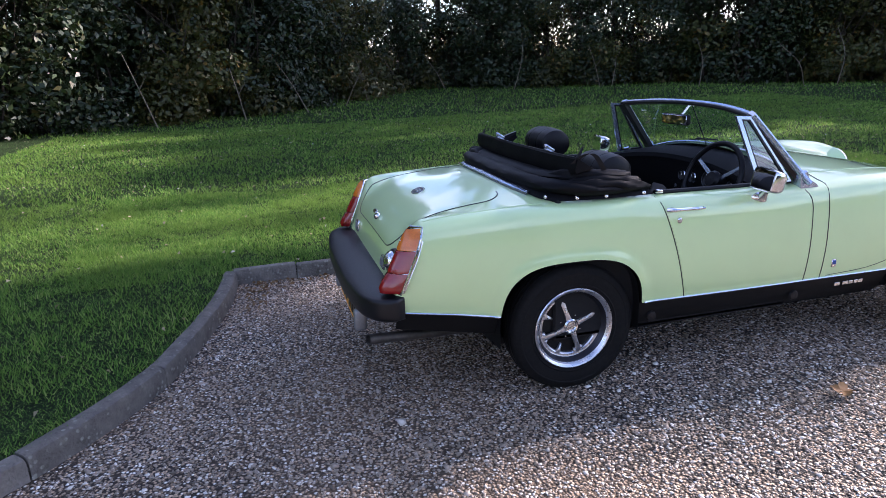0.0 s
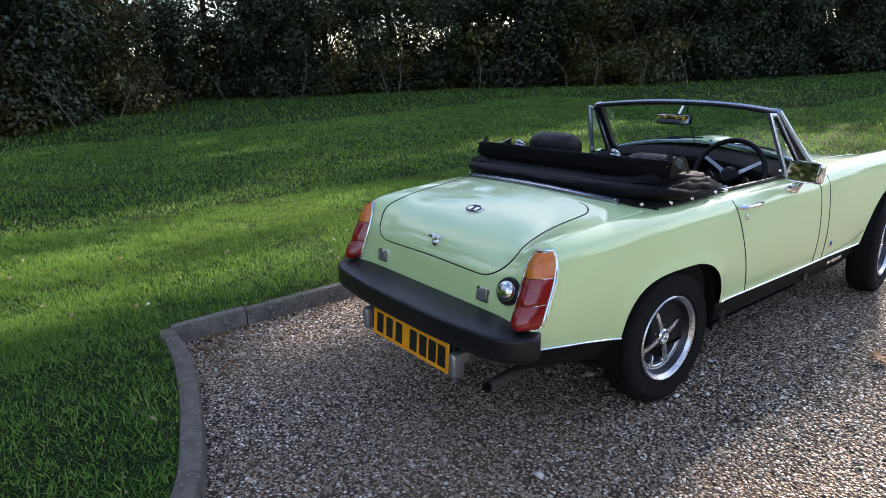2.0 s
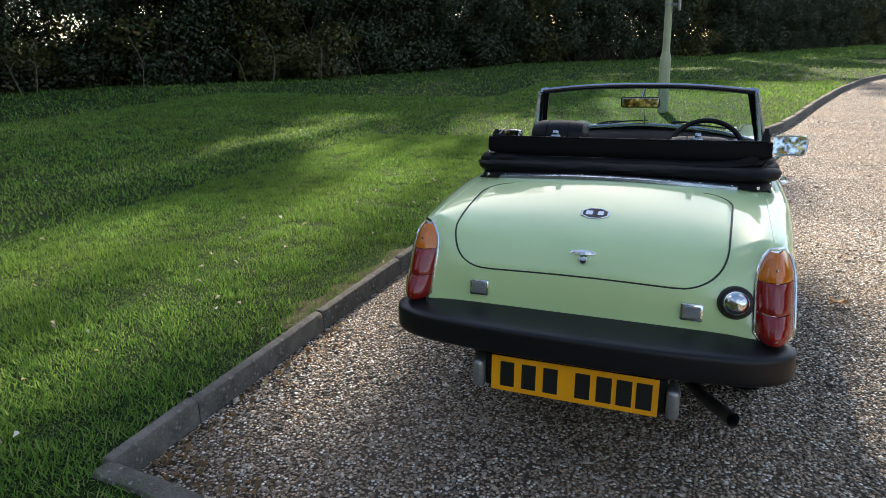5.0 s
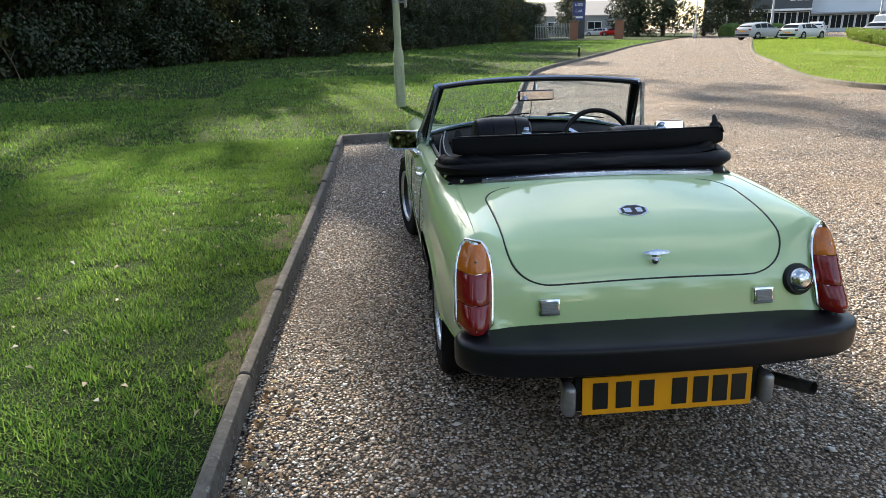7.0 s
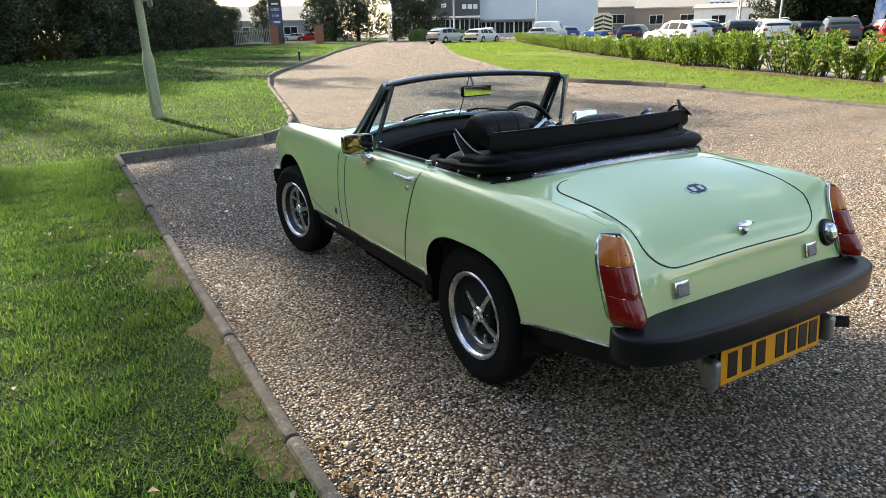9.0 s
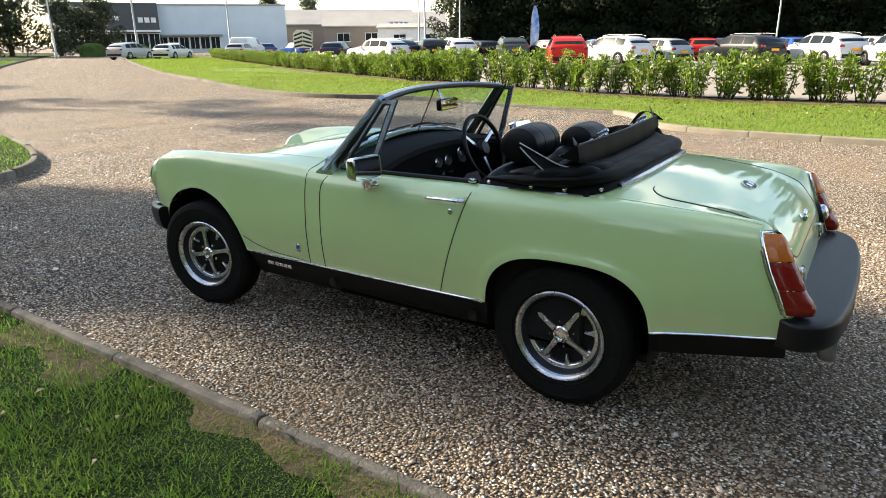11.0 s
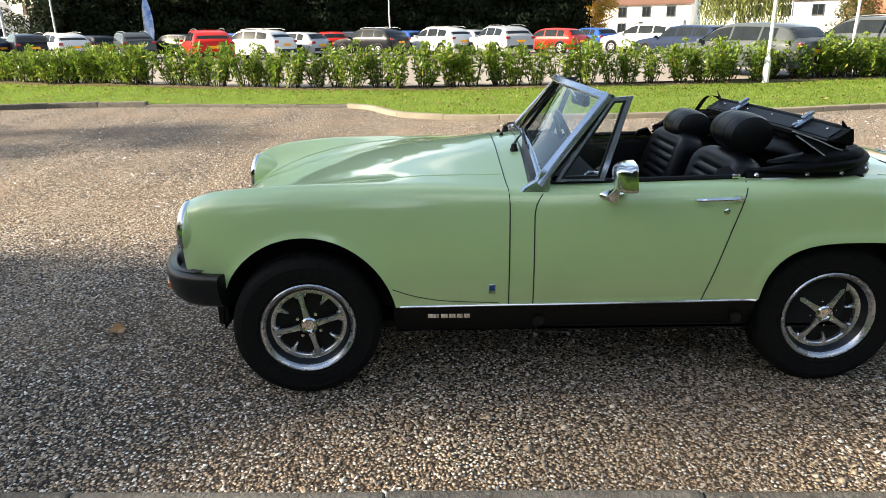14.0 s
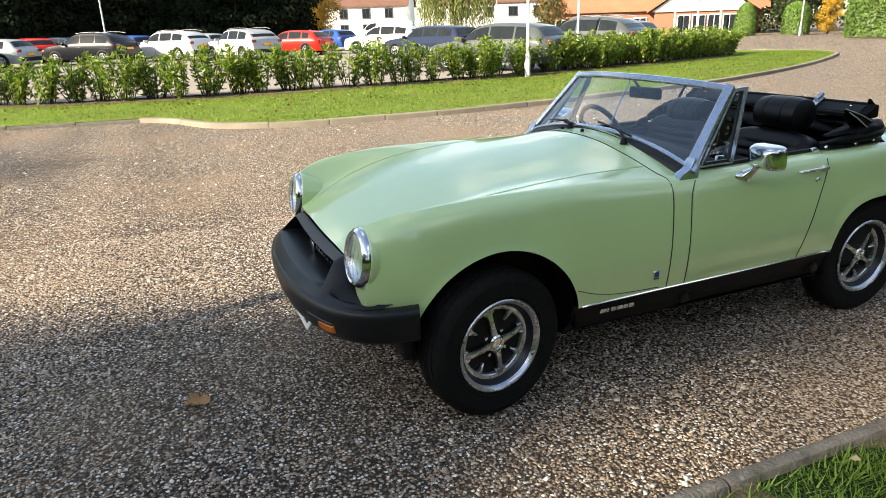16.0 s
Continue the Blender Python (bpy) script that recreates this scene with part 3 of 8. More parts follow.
half_w = curve((-0.735, 0.583), (-0.6, 0.605), (-0.3, 0.632), (0.0, 0.645), (0.4, 0.645), (1.2, 0.645), (1.7, 0.652), (2.1, 0.652), (2.3, 0.636), (2.42, 0.610), (2.49, 0.578))
sill_z = curve((-0.735, 0.43), (-0.5, 0.40), (-0.33, 0.375), (-0.2, 0.36), (1.5, 0.358), (2.2, 0.36), (2.38, 0.455), (2.49, 0.475))
shoulder_z = curve((-0.735, 0.50), (-0.70, 0.60), (-0.66, 0.70), (-0.63, 0.757), (-0.60, 0.777), (-0.45, 0.79), (-0.1, 0.803), (0.3, 0.805), (1.2, 0.808), (1.6, 0.822), (2.0, 0.818), (2.2, 0.806), (2.33, 0.79), (2.42, 0.767), (2.49, 0.735))
flank_z = curve((-0.735, 0.46), (-0.722, 0.53), (-0.71, 0.592), (-0.69, 0.645), (-0.65, 0.695), (-0.60, 0.738), (-0.475, 0.780), (-0.3, 0.806), (-0.1, 0.826), (0.2, 0.83), (1.0, 0.845), (1.15, 0.848), (1.5, 0.838), (1.9, 0.793), (2.2, 0.730), (2.4, 0.668), (2.49, 0.618))
inner_z = curve((-0.735, 0.465), (-0.722, 0.537), (-0.71, 0.598), (-0.69, 0.652), (-0.65, 0.699), (-0.58, 0.746), (-0.475, 0.783), (-0.3, 0.818), (-0.1, 0.843), (0.2, 0.85), (1.0, 0.89), (1.15, 0.893), (1.5, 0.862), (1.9, 0.797), (2.2, 0.724), (2.4, 0.662), (2.49, 0.606))
centre_z = curve((-0.735, 0.47), (-0.722, 0.54), (-0.71, 0.60), (-0.69, 0.655), (-0.65, 0.70), (-0.58, 0.747), (-0.475, 0.784), (-0.3, 0.822), (-0.1, 0.848), (0.2, 0.856), (1.0, 0.905), (1.15, 0.908), (1.5, 0.868), (1.9, 0.800), (2.2, 0.724), (2.4, 0.660), (2.49, 0.602))


def arch_z(y):
    f = np.clip(1 - (np.abs(y - 2.02) / 0.335) ** 2, 0, 1) ** 0.5
    r = np.clip(1 - (np.abs(y - 0.007) / 0.318) ** 3, 0, 1) ** (1 / 3)
    return np.where(f > 0, 0.30 + 0.342 * f, np.where(r > 0, 0.30 + 0.278 * r, 0.0))


def section(y):
    """Half a slice of the body at y: points from the sill up over the wing to the centre line, and where the wing top is."""
    w, zb, zs = float(half_w(y)[0]), float(sill_z(y)[0]), float(shoulder_z(y)[0])
    h = zs - zb
    keys = [(w - 0.020, zb - 0.02), (w - 0.006, zb + h * 0.16), (w, zb + h * 0.42), (w - 0.010, zb + h * 0.76), (w - 0.028, zb + h * 0.925), (w - 0.062, zb + h * 0.985), (w - 0.105, zs), (0.40, float(flank_z(y)[0])), (0.2, float(inner_z(y)[0])), (0.0, float(centre_z(y)[0])), (-0.2, float(inner_z(y)[0]))]
    k = np.array(keys)
    q = np.vstack([2 * k[:1] - k[1:2], k])
    out = []
    for i in range(len(k) - 2):
        a, b, c, d = q[i:i + 4]
        for u in np.linspace(0, 1, 10, endpoint=False):
            out.append(0.5 * (2 * b + (c - a) * u + (2 * a - 5 * b + 4 * c - d) * u * u + (3 * b - a - 3 * c + d) * u ** 3))
    out.append(k[-2])
    return np.array(out), 60


def flare(y, p):
    """The pressed lips of the wheel arches."""
    rr = ((abs(y - 0.007) / 0.318) ** 3 + (np.clip(p[:, 1] - 0.30, 0, 1) / 0.278) ** 3) ** (1 / 3)
    rear = 0.017 * np.clip(1 - ((rr - 1) * 0.3 - 0.012) / 0.035, 0, 1)
    rf = ((abs(y - 2.02) / 0.335) ** 2 + (np.clip(p[:, 1] - 0.30, 0, 1) / 0.342) ** 2) ** 0.5
    front = 0.006 * np.clip(1 - (rf - 1) * 0.33 / 0.025, 0, 1)
    s = lambda x: x * x * (3 - 2 * x)
    q = p.copy()
    q[:, 0] += 0.008 * s(rear / 0.017) + 0.006 * s(front / 0.006)
    return q


def clip_low(p, z):
    above = np.argmax(p[:, 1] > z)
    if above == 0:
        return p
    a, b = p[above - 1], p[above]
    t = (z - a[1]) / (b[1] - a[1] + 1e-9)
    return np.vstack([a + (b - a) * t, p[above:]])


def clip_in(p, x):
    stop = np.argmax(p[:, 0] < x)
    a, b = p[stop - 1], p[stop]
    t = (a[0] - x) / (a[0] - b[0] + 1e-9)
    return np.vstack([p[:stop], a + (b - a) * t])


stations = np.unique(np.round(np.concatenate([np.arange(-0.73, 2.481, 0.02), np.linspace(-0.735, -0.60, 28), np.linspace(-0.32, -0.25, 18), np.linspace(0.27, 0.335, 18), np.linspace(1.68, 1.76, 14), np.linspace(2.28, 2.36, 14), [2.485, 2.49, -0.05, 1.14]]), 4))
sides, tops_rear, tops_mid, tops_front = [], [], [], []
for y in stations:
    p, wing = section(y)
    lower = clip_low(flare(y, p[:wing + 1]), max(float(sill_z(y)[0]), float(arch_z(np.array([y]))[0])))
    sides.append([(q[0], y, q[1]) for q in even(lower, 22)])
    upper = p[wing:]
    if y <= -0.05:
        tops_rear.append([(q[0], y, q[1]) for q in even(upper, 22)])
    if y >= 1.14:
        tops_front.append([(q[0], y, q[1]) for q in even(upper, 22)])
    if -0.05 <= y <= 1.14:
        tops_mid.append([(q[0], y, q[1]) for q in even(clip_in(upper, 0.535), 3)])
half = join(grid(sides), grid(tops_rear), grid(tops_mid), grid(tops_front))
nose = section(2.49)[0]
nose = nose[nose[:, 1] > 0.475]
nose = nose[nose[:, 0] > 0.34]
half = join(half, (np.array([(q[0], 2.49, q[1]) for q in nose] + [(0.34, 2.49, 0.475)]), [list(range(len(nose) + 1))]))
body_geo = fixed(join(half, mirrored(half)))
shape("body_shell", body_geo, M_PAINT, car, "lime green painted steel body")
TREE = BVHTree.FromPolygons([tuple(v) for v in body_geo[0]], body_geo[1])


def on_side(y, z, s, lift=0.0):
    hit, n, _, _ = TREE.ray_cast(Vector((s * 1.2, y, z)), Vector((-s, 0, 0)))
    if hit is None:
        return np.array([s * 0.64, y, z])
    if n.x * s < 0:
        n = -n
    return np.array(hit + n * lift)


def on_top(x, y, lift=0.0):
    hit, n, _, _ = TREE.ray_cast(Vector((x, y, 1.6)), Vector((0, 0, -1)))
    if hit is None:
        return np.array([x, y, 0.8])
    if n.z < 0:
        n = -n
    return np.array(hit + n * lift)


def seam(name, pts, parent, r=0.0022):
    return shape(name, tube(pts, r, 6), M_INK, parent)


# doors: skins a hair proud of the shell with dark gaps round them
door_front = curve((0.362, 1.17), (0.70, 1.172), (0.745, 1.166), (0.80, 1.128))
door_rear = curve((0.362, 0.540), (0.62, 0.465), (0.80, 0.402))
for s in (-1, 1):
    zz = np.linspace(0.366, 0.792, 16)
    P = [[on_side(float(door_front(z)[0]) * (1 - u) + float(door_rear(z)[0]) * u, z, s, 0.0016 if 0.001 < u < 0.999 and 0 < j < 15 else -0.002) for u in np.concatenate([[0, 0.006], np.linspace(0.04, 0.96, 18), [0.994, 1]])] for j, z in enumerate(zz)]
    door = shape("door", fixed(grid(P)), M_PAINT, car)
    seam("door_gap", [on_side(float(door_front(z)[0]) + 0.002, z, s, 0.0003) for z in np.linspace(0.362, 0.80, 24)], door)
    seam("door_gap", [on_side(float(door_rear(z)[0]) - 0.002, z, s, 0.0003) for z in np.linspace(0.362, 0.80, 24)], door)
    # handle with a pull bar, and the lock below it
    a = on_side(0.513, 0.752, s)
    shape("door_handle", tube(spline([a + (s * 0.002, 0.083, 0), a + (s * 0.022, 0.078, 0.002), a + (s * 0.026, 0.0, 0.003), a + (s * 0.026, -0.06, 0.003), a + (s * 0.004, -0.085, 0)], 20), [0.006] * 4 + [0.007] * 12 + [0.009] * 4, 8), M_CHROME, door, "chrome handle")
    shape("handle_button", moved(lathe([(0, 0.030), (0.008, 0.030), (0.008, 0)], 12, "x"), Matrix.Translation(Vector(a + (0, -0.062, 0.003))) @ Matrix.Diagonal((s, 1, 1, 1))), M_CHROME, door)
    a = on_side(0.484, 0.706, s)
    shape("lock", moved(lathe([(0, 0.009), (0.008, 0.009), (0.012, 0.006), (0.013, 0)], 14, "x"), Matrix.Translation(Vector(a)) @ Matrix.Diagonal((s, 1, 1, 1))), M_CHROME, door, "chrome door lock")
    # door mirror: a flared chrome stalk and a boxy shell
    b = on_side(0.897, 0.772, s)
    mirror = shape("door_mirror", join(moved(lathe([(0, 0.022), (0.018, 0.020), (0.036, 0.010), (0.046, 0)], 20, "x"), Matrix.Translation(Vector(b)) @ Matrix.Diagonal((s, 1, 0.5, 1))), tube(spline([b + (s * 0.008, 0, 0), b + (s * 0.032, -0.006, 0.025), b + (s * 0.052, -0.012, 0.052)], 8), [0.026, 0.022, 0.019, 0.016, 0.014, 0.013, 0.013, 0.014], 10)), M_CHROME, car, "chrome door mirror")
    tilt, toe = (-4.5, -8) if s < 0 else (-14, -8)
    hrows = [[(hx * k, dy, hz * k) for hx, hz in [(0.075 * math.copysign(abs(math.cos(q)) ** 0.35, math.cos(q)), 0.049 * math.copysign(abs(math.sin(q)) ** 0.35, math.sin(q))) for q in np.linspace(0, 2 * np.pi, 28, endpoint=False)]] for dy, k in ((-0.034, 0.90), (-0.036, 0.97), (-0.032, 1.0), (0.0, 0.97), (0.020, 0.88), (0.034, 0.70), (0.040, 0.45), (0.042, 0.0))]
    hm_ = pose(*(b + (s * 0.072, -0.022, 0.085)), tilt, 0, toe)
    shape("mirror_shell", moved(fixed(grid(hrows, wrap_v=True)), hm_), M_CHROME, mirror)
    shape("mirror_glass", moved(box(0, -0.034, 0, 0.133, 0.004, 0.084, 0.001, 1), hm_), M_MIRROR, mirror)
    # sill below the doors, its bright strip, jacking plugs and lettering bars
    zs = np.linspace(0, 1, 6)
    ys = np.linspace(0.325, 1.70, 40)
    P = [[(s * (0.622 - 0.075 * t * t - 0.004 * (t > 0)), y, 0.357 - 0.14 * t) for t in zs] for y in ys]
    sill = shape("sill", fixed(join(grid(P), grid([[(s * 0.547, y, 0.217), (s * 0.40, y, 0.21)] for y in ys]))), M_BLACK, car, "satin black sill panel")
    shape("sill_trim", tube([on_side(y, 0.361, s, 0.003) for y in np.linspace(0.335, 1.675, 50)], 0.0045, 6), M_CHROME, car, "thin chrome sill strip")
    shape("quarter_trim", tube([on_side(y, float(sill_z(y)[0]) + 0.003, s, 0.003) for y in np.linspace(-0.69, -0.312, 20)], 0.004, 6), M_CHROME, car, "thin chrome strip under the rear quarter")
    for y in (1.146, 0.392):
        plug = moved(lathe([(0, 0.010), (0.012, 0.012), (0.021, 0.010), (0.024, 0)], 16, "x"), pose(s * 0.610, y, 0.286) @ Matrix.Diagonal((s, 1, 1, 1)))
        shape("jacking_plug", plug, M_RUBBER, sill)
    for i in range(6):
        wdt = (0.040, 0.012, 0.032, 0.032, 0.028, 0.030)[i]
        yy = 1.575 - (0, 0.036, 0.052, 0.082, 0.112, 0.139)[i]
        bar = moved(box(0, 0, 0, 0.003, wdt * 0.8, 0.018, 0.001, 1), pose(s * 0.6185, (yy - wdt / 2) if s < 0 else (2.965 - yy), 0.312, 0, s * 8, 0))
        shape("badge_bar", bar, M_CHROME, sill)
    a = on_side(1.327, 0.43, s, 0.001)
    crest = shape("wing_badge", moved(box(0, 0, 0, 0.005, 0.026, 0.038, 0.002, 1), pose(*a)), M_CHROME, car, "small blue and chrome wing badge")
    shape("badge_face", moved(box(0, 0, 0, 0.003, 0.018, 0.020, 0.001, 1), pose(*(a + (s * 0.003, 0, 0.004)))), surf("blue enamel" + ("" if s < 0 else " two"), (0.03, 0.08, 0.30), None, 0.2, bump=0.0), crest)
    # wing-to-scuttle joint: up the side, over the shoulder, along the cowl
    up = [on_side(1.264, z, s, 0.0003) for z in np.linspace(0.362, 0.755, 20)]
    over = [on_top(s * x, y, 0.0003) for x, y in spline([(0.612, 1.266), (0.59, 1.268), (0.54, 1.272), (0.45, 1.277), (0.30, 1.284), (0.1, 1.289), (0.0, 1.29)], 30)]
    seam("wing_seam", np.vstack([up, over]), car)
    seam("lower_wing_seam", [on_side(y, z, s, 0.0003) for y, z in spline([(1.70, 0.435), (1.62, 0.405), (1.5, 0.382), (1.30, 0.370)], 14)], car, 0.0016)
    # raised bead where the rear wing meets the deck
    shape("wing_bead", tube([on_top(s * 0.535, y, 0.0) for y in np.linspace(-0.60, -0.10, 30)], 0.0022, 6), M_PAINT, car)
    # raised crease along the bonnet edge
    shape("bonnet_bead", tube([on_top(s * x, y, 0.0002) for x, y in spline([(0.470, 1.285), (0.475, 1.5), (0.472, 1.9), (0.44, 2.2), (0.385, 2.40), (0.34, 2.475)], 40)], 0.0024, 6), M_PAINT, car)
    # wheel wells: black liners
    for cy, r, hz, e in ((2.02, 0.335, 0.342, 1.0), (0.007, 0.318, 0.278, 2 / 3)):
        a = np.linspace(-0.1, np.pi + 0.1, 28)
        ca, sa = (np.sign(q) * np.abs(q) ** e for q in (np.cos(a), np.sin(a)))
        P = [[(s * x, cy + r * c, 0.30 + hz * h) for x in (0.618, 0.58, 0.42)] for c, h in zip(ca, sa)]
        P2 = [[(s * 0.42, cy + r * k * c, 0.30 + hz * k * h) for k in (1.0, 0.0)] for c, h in zip(ca, sa)]
        shape("wheel_well", join(grid(P), grid(P2)), M_BLACK, car)
    # splash plate hanging ahead of the front wheel
    shape("splash_plate", box(s * 0.545, 2.358, 0.335, 0.13, 0.045, 0.11, 0.012, 2), M_BLACK, car, "black splash plate")
    # valances below the paint, fore and aft of the wheels
    P = [[(s * (float(half_w(y)[0]) - 0.022 - 0.05 * t), y, float(sill_z(y)[0]) - 0.085 * t) for t in zs] for y in np.linspace(-0.72, -0.312, 16)]
    shape("rear_valance_side", fixed(grid(P)), M_BLACK, car, "black lower rear quarter")

# boot lid following the tail
ys_c = np.concatenate([np.linspace(-0.215, -0.6, 60), np.linspace(-0.602, -0.6995, 60)])
cz = np.stack([ys_c, centre_z(ys_c)], 1)
lid_path = even(cz, 80)
L_lid = np.linalg.norm(np.diff(lid_path, axis=0), axis=1).sum()


def lid_point(x, v, lift):
    y = np.interp(v, np.linspace(0, 1, 80), lid_path[:, 0])
    p, _ = section(float(y))
    z = np.interp(abs(x), p[60:][::-1, 0], p[60:][::-1, 1])
    e = 0.01
    slope = np.interp(v + e, np.linspace(0, 1, 80), lid_path[:, 1]) - np.interp(v - e, np.linspace(0, 1, 80), lid_path[:, 1])
    run = np.interp(v + e, np.linspace(0, 1, 80), lid_path[:, 0]) - np.interp(v - e, np.linspace(0, 1, 80), lid_path[:, 0])
    n = np.array([0, slope, -run])
    return np.array([x, y, z]) + n / np.linalg.norm(n) * lift


def lid_half(v):
    d, r0, r1 = v * L_lid, 0.10, 0.135
    w = 0.442 - 0.012 * v
    if d < r0:
        w += -r0 + math.sqrt(max(0, r0 ** 2 - (r0 - d) ** 2))
    if L_lid - d < r1:
        e = L_lid - d
        w += -r1 + math.sqrt(max(0, r1 ** 2 - (r1 - e) ** 2))
    return w


rows_v = np.unique(np.concatenate([[0, 0.004, 0.012], np.linspace(0.025, 0.16, 8), np.linspace(0.2, 0.8, 16), np.linspace(0.83, 0.975, 9), [0.988, 0.996, 1.0]]))
P = [[lid_point(lid_half(v) * u - 0.015, v, 0.0018 if abs(u) < 0.999 and 0 < v < 1 else -0.001) for u in np.concatenate([[-1, -0.992], np.linspace(-0.96, 0.96, 25), [0.992, 1]])] for v in rows_v]
lid = shape("boot_lid", fixed(grid(P)), M_PAINT, car, "lime green boot lid")
rim = [lid_point(lid_half(v) - 0.0135, v, 0.0002) for v in rows_v[:-1]] + [lid_point(x, 1.0, 0.0002) for x in np.linspace(lid_half(1) - 0.025, -lid_half(1) - 0.005, 20)] + [lid_point(-lid_half(v) - 0.0165, v, 0.0002) for v in rows_v[:-1][::-1]]
shape("lid_gap", tube(rim, 0.0030, 6), M_INK, lid)


def tail_frame(x, z, lift=0.0):
    """The spot on the tail at x, z with a tilt that lies flat on it."""
    hit, n, _, _ = TREE.ray_cast(Vector((x, -1.2, z)), Vector((0, 1, 0)))
    if n.y > 0:
        n = -n
    q = n.to_track_quat("-Y", "Z").to_matrix().to_4x4()
    return Matrix.Translation(hit + n * lift) @ q


# octagonal badge: a plain ring and bars in place of the maker's letters
oct8 = [(0.052 * math.cos(a) * (1.0), 0.033 * math.sin(a)) for a in np.linspace(math.pi / 8, 2 * math.pi + math.pi / 8, 8, endpoint=False)]
bp = lid_point(0, np.interp(0.477, -lid_path[:, 0], np.linspace(0, 1, 80)), 0.0)
bm4 = Matrix.Translation(Vector((0, bp[1], bp[2] + 0.004))) @ pose(0, 0, 0, -69)
badge = shape("boot_badge", moved(plate(oct8, 0.006, 0.001), bm4), M_CHROME, car, "chrome octagonal boot badge")
shape("badge_field", moved(plate([(x * 0.84, z * 0.84) for x, z in oct8], 0.008, 0.0005), bm4), M_INK, badge)
for x, wd in ((-0.019, 0.026), (0.019, 0.022)):
    shape("badge_bar", moved(box(x, 0, 0, wd, 0.0095, 0.026, 0.002, 1), bm4), M_CHROME, badge)
# boot handle
hp = tail_frame(0.0, 0.690, 0.004)
shape("boot_handle", moved(join(moved(lathe([(0.017, 0), (0.017, 0.006), (0.011, 0.016), (0, 0.018)], 18, "y"), pose(0, 0, -0.014, 0, 0, 180)), moved(fixed(grid([[(x, -0.024 + dy * k, -0.002 + dz * k) for dy, dz in ((-0.007, 0.0), (-0.004, 0.008), (0.004, 0.009), (0.008, 0.0), (0.004, -0.009), (-0.004, -0.008))] for x, k in ((-0.040, 0.25), (-0.036, 0.6), (-0.018, 0.95), (0.0, 1.3), (0.018, 0.95), (0.036, 0.6), (0.040, 0.25))], wrap_v=True)), pose(0, 0, 0))), hp), M_CHROME, car, "chrome boot handle with lock")
for x in (-0.331, 0.331):
    m = tail_frame(x, 0.565, 0.003)
    refl = shape("reverse_lamp", moved(box(0, 0, 0, 0.066, 0.016, 0.054, 0.006, 2), m), M_CHROME, car, "small chrome-framed square reversing lamp")
    shape("lens", moved(box(0, -0.008, 0, 0.050, 0.006, 0.038, 0.002, 1), m), M_STEEL, refl)
    for k in range(7):
        shape("rib", moved(box(0, -0.0115, 0.014 - k * 0.0046, 0.047, 0.003, 0.0022, 0.0006, 1), m), M_STEEL, refl)
m = tail_frame(0.447, 0.605, 0.0)
cap = shape("fuel_cap", moved(lathe([(0.0, 0.038), (0.020, 0.035), (0.032, 0.027), (0.036, 0.018), (0.037, 0.012)], 28, "y"), m @ pose(0, 0, 0, 0, 0, 180)), M_CHROME, car, "domed chrome fuel filler cap")
shape("grommet", moved(lathe([(0.037, 0.014), (0.046, 0.012), (0.050, 0.004), (0.050, -0.004)], 28, "y"), m @ pose(0, 0, 0, 0, 0, 180)), M_RUBBER, cap, "black rubber filler grommet")


# tail lamps: tall slanted lenses on the corners, amber over red
def tail_row(z, s, lift=1.0):
    k = (z - 0.512) / (0.759 - 0.512)
    yb = -0.734 + 0.100 * k ** 1.15
    wd = 0.052 * max(0.25, math.sqrt(max(0.0, 1 - (max(0, k - 0.50) / 0.53) ** 2.4))) * (1 - 0.25 * max(0, 1 - k / 0.07))
    cx = 0.556 - 0.013 * k
    out = lift * (0.052 - 0.030 * k) * (1 - 0.30 * max(0, (k - 0.86) / 0.14) ** 2)
    row = []
    for a in np.linspace(-1, 1, 13):
        dep = max(0.0, 1 - abs(a) ** 2.0) ** 0.8
        row.append((s * (cx + wd * a), yb - out * dep + 0.050 * max(0, a) ** 2 * (0.6 + 0.4 * k) * (1 - 0.45 * max(0, k - 0.5)) - 0.004 - 0.014 * max(0, k - 0.55) * (1 - a * a * 0.3), z))
    return row


for s in (-1, 1):
    lamp = shape("tail_lamp", fixed(join(tube([tail_row(z, s, 0)[0] for z in np.linspace(0.512, 0.758, 14)] + [tail_row(z, s, 0)[-1] for z in np.linspace(0.758, 0.512, 14)], 0.0055, 8, closed=True), grid([[tuple(np.array(q) + (0, 0.012, 0)) for q in tail_row(z, s, 0.2)] for z in np.linspace(0.514, 0.756, 12)]))), M_CHROME, car, "tall tail lamp with chrome surround")
    for nm, z0, z1, mt, lb in (("indicator_lens", 0.678, 0.756, M_AMBER, "amber lens"), ("tail_lens", 0.594, 0.676, M_RED, "dark red lens"), ("stop_lens", 0.516, 0.592, M_RED, "bright red lens")):
        zz = np.linspace(z0, z1, 9)
        lf = [0.90 if i in (0, 8) else (1.12 if nm == "stop_lens" and 1 < i < 6 else 1.0) for i in range(9)]
        shape(nm, fixed(grid([tail_row(z, s, l) for z, l in zip(zz, lf)])), mt, lamp, lb)
    for z in (0.530, 0.712):
        q = np.array(tail_row(z, s)[6])
        shape("screw", moved(lathe([(0, 0.003), (0.004, 0.002), (0.004, -0.003)], 8, "y"), pose(*q, 0, 0, 180)), M_CHROME, lamp)


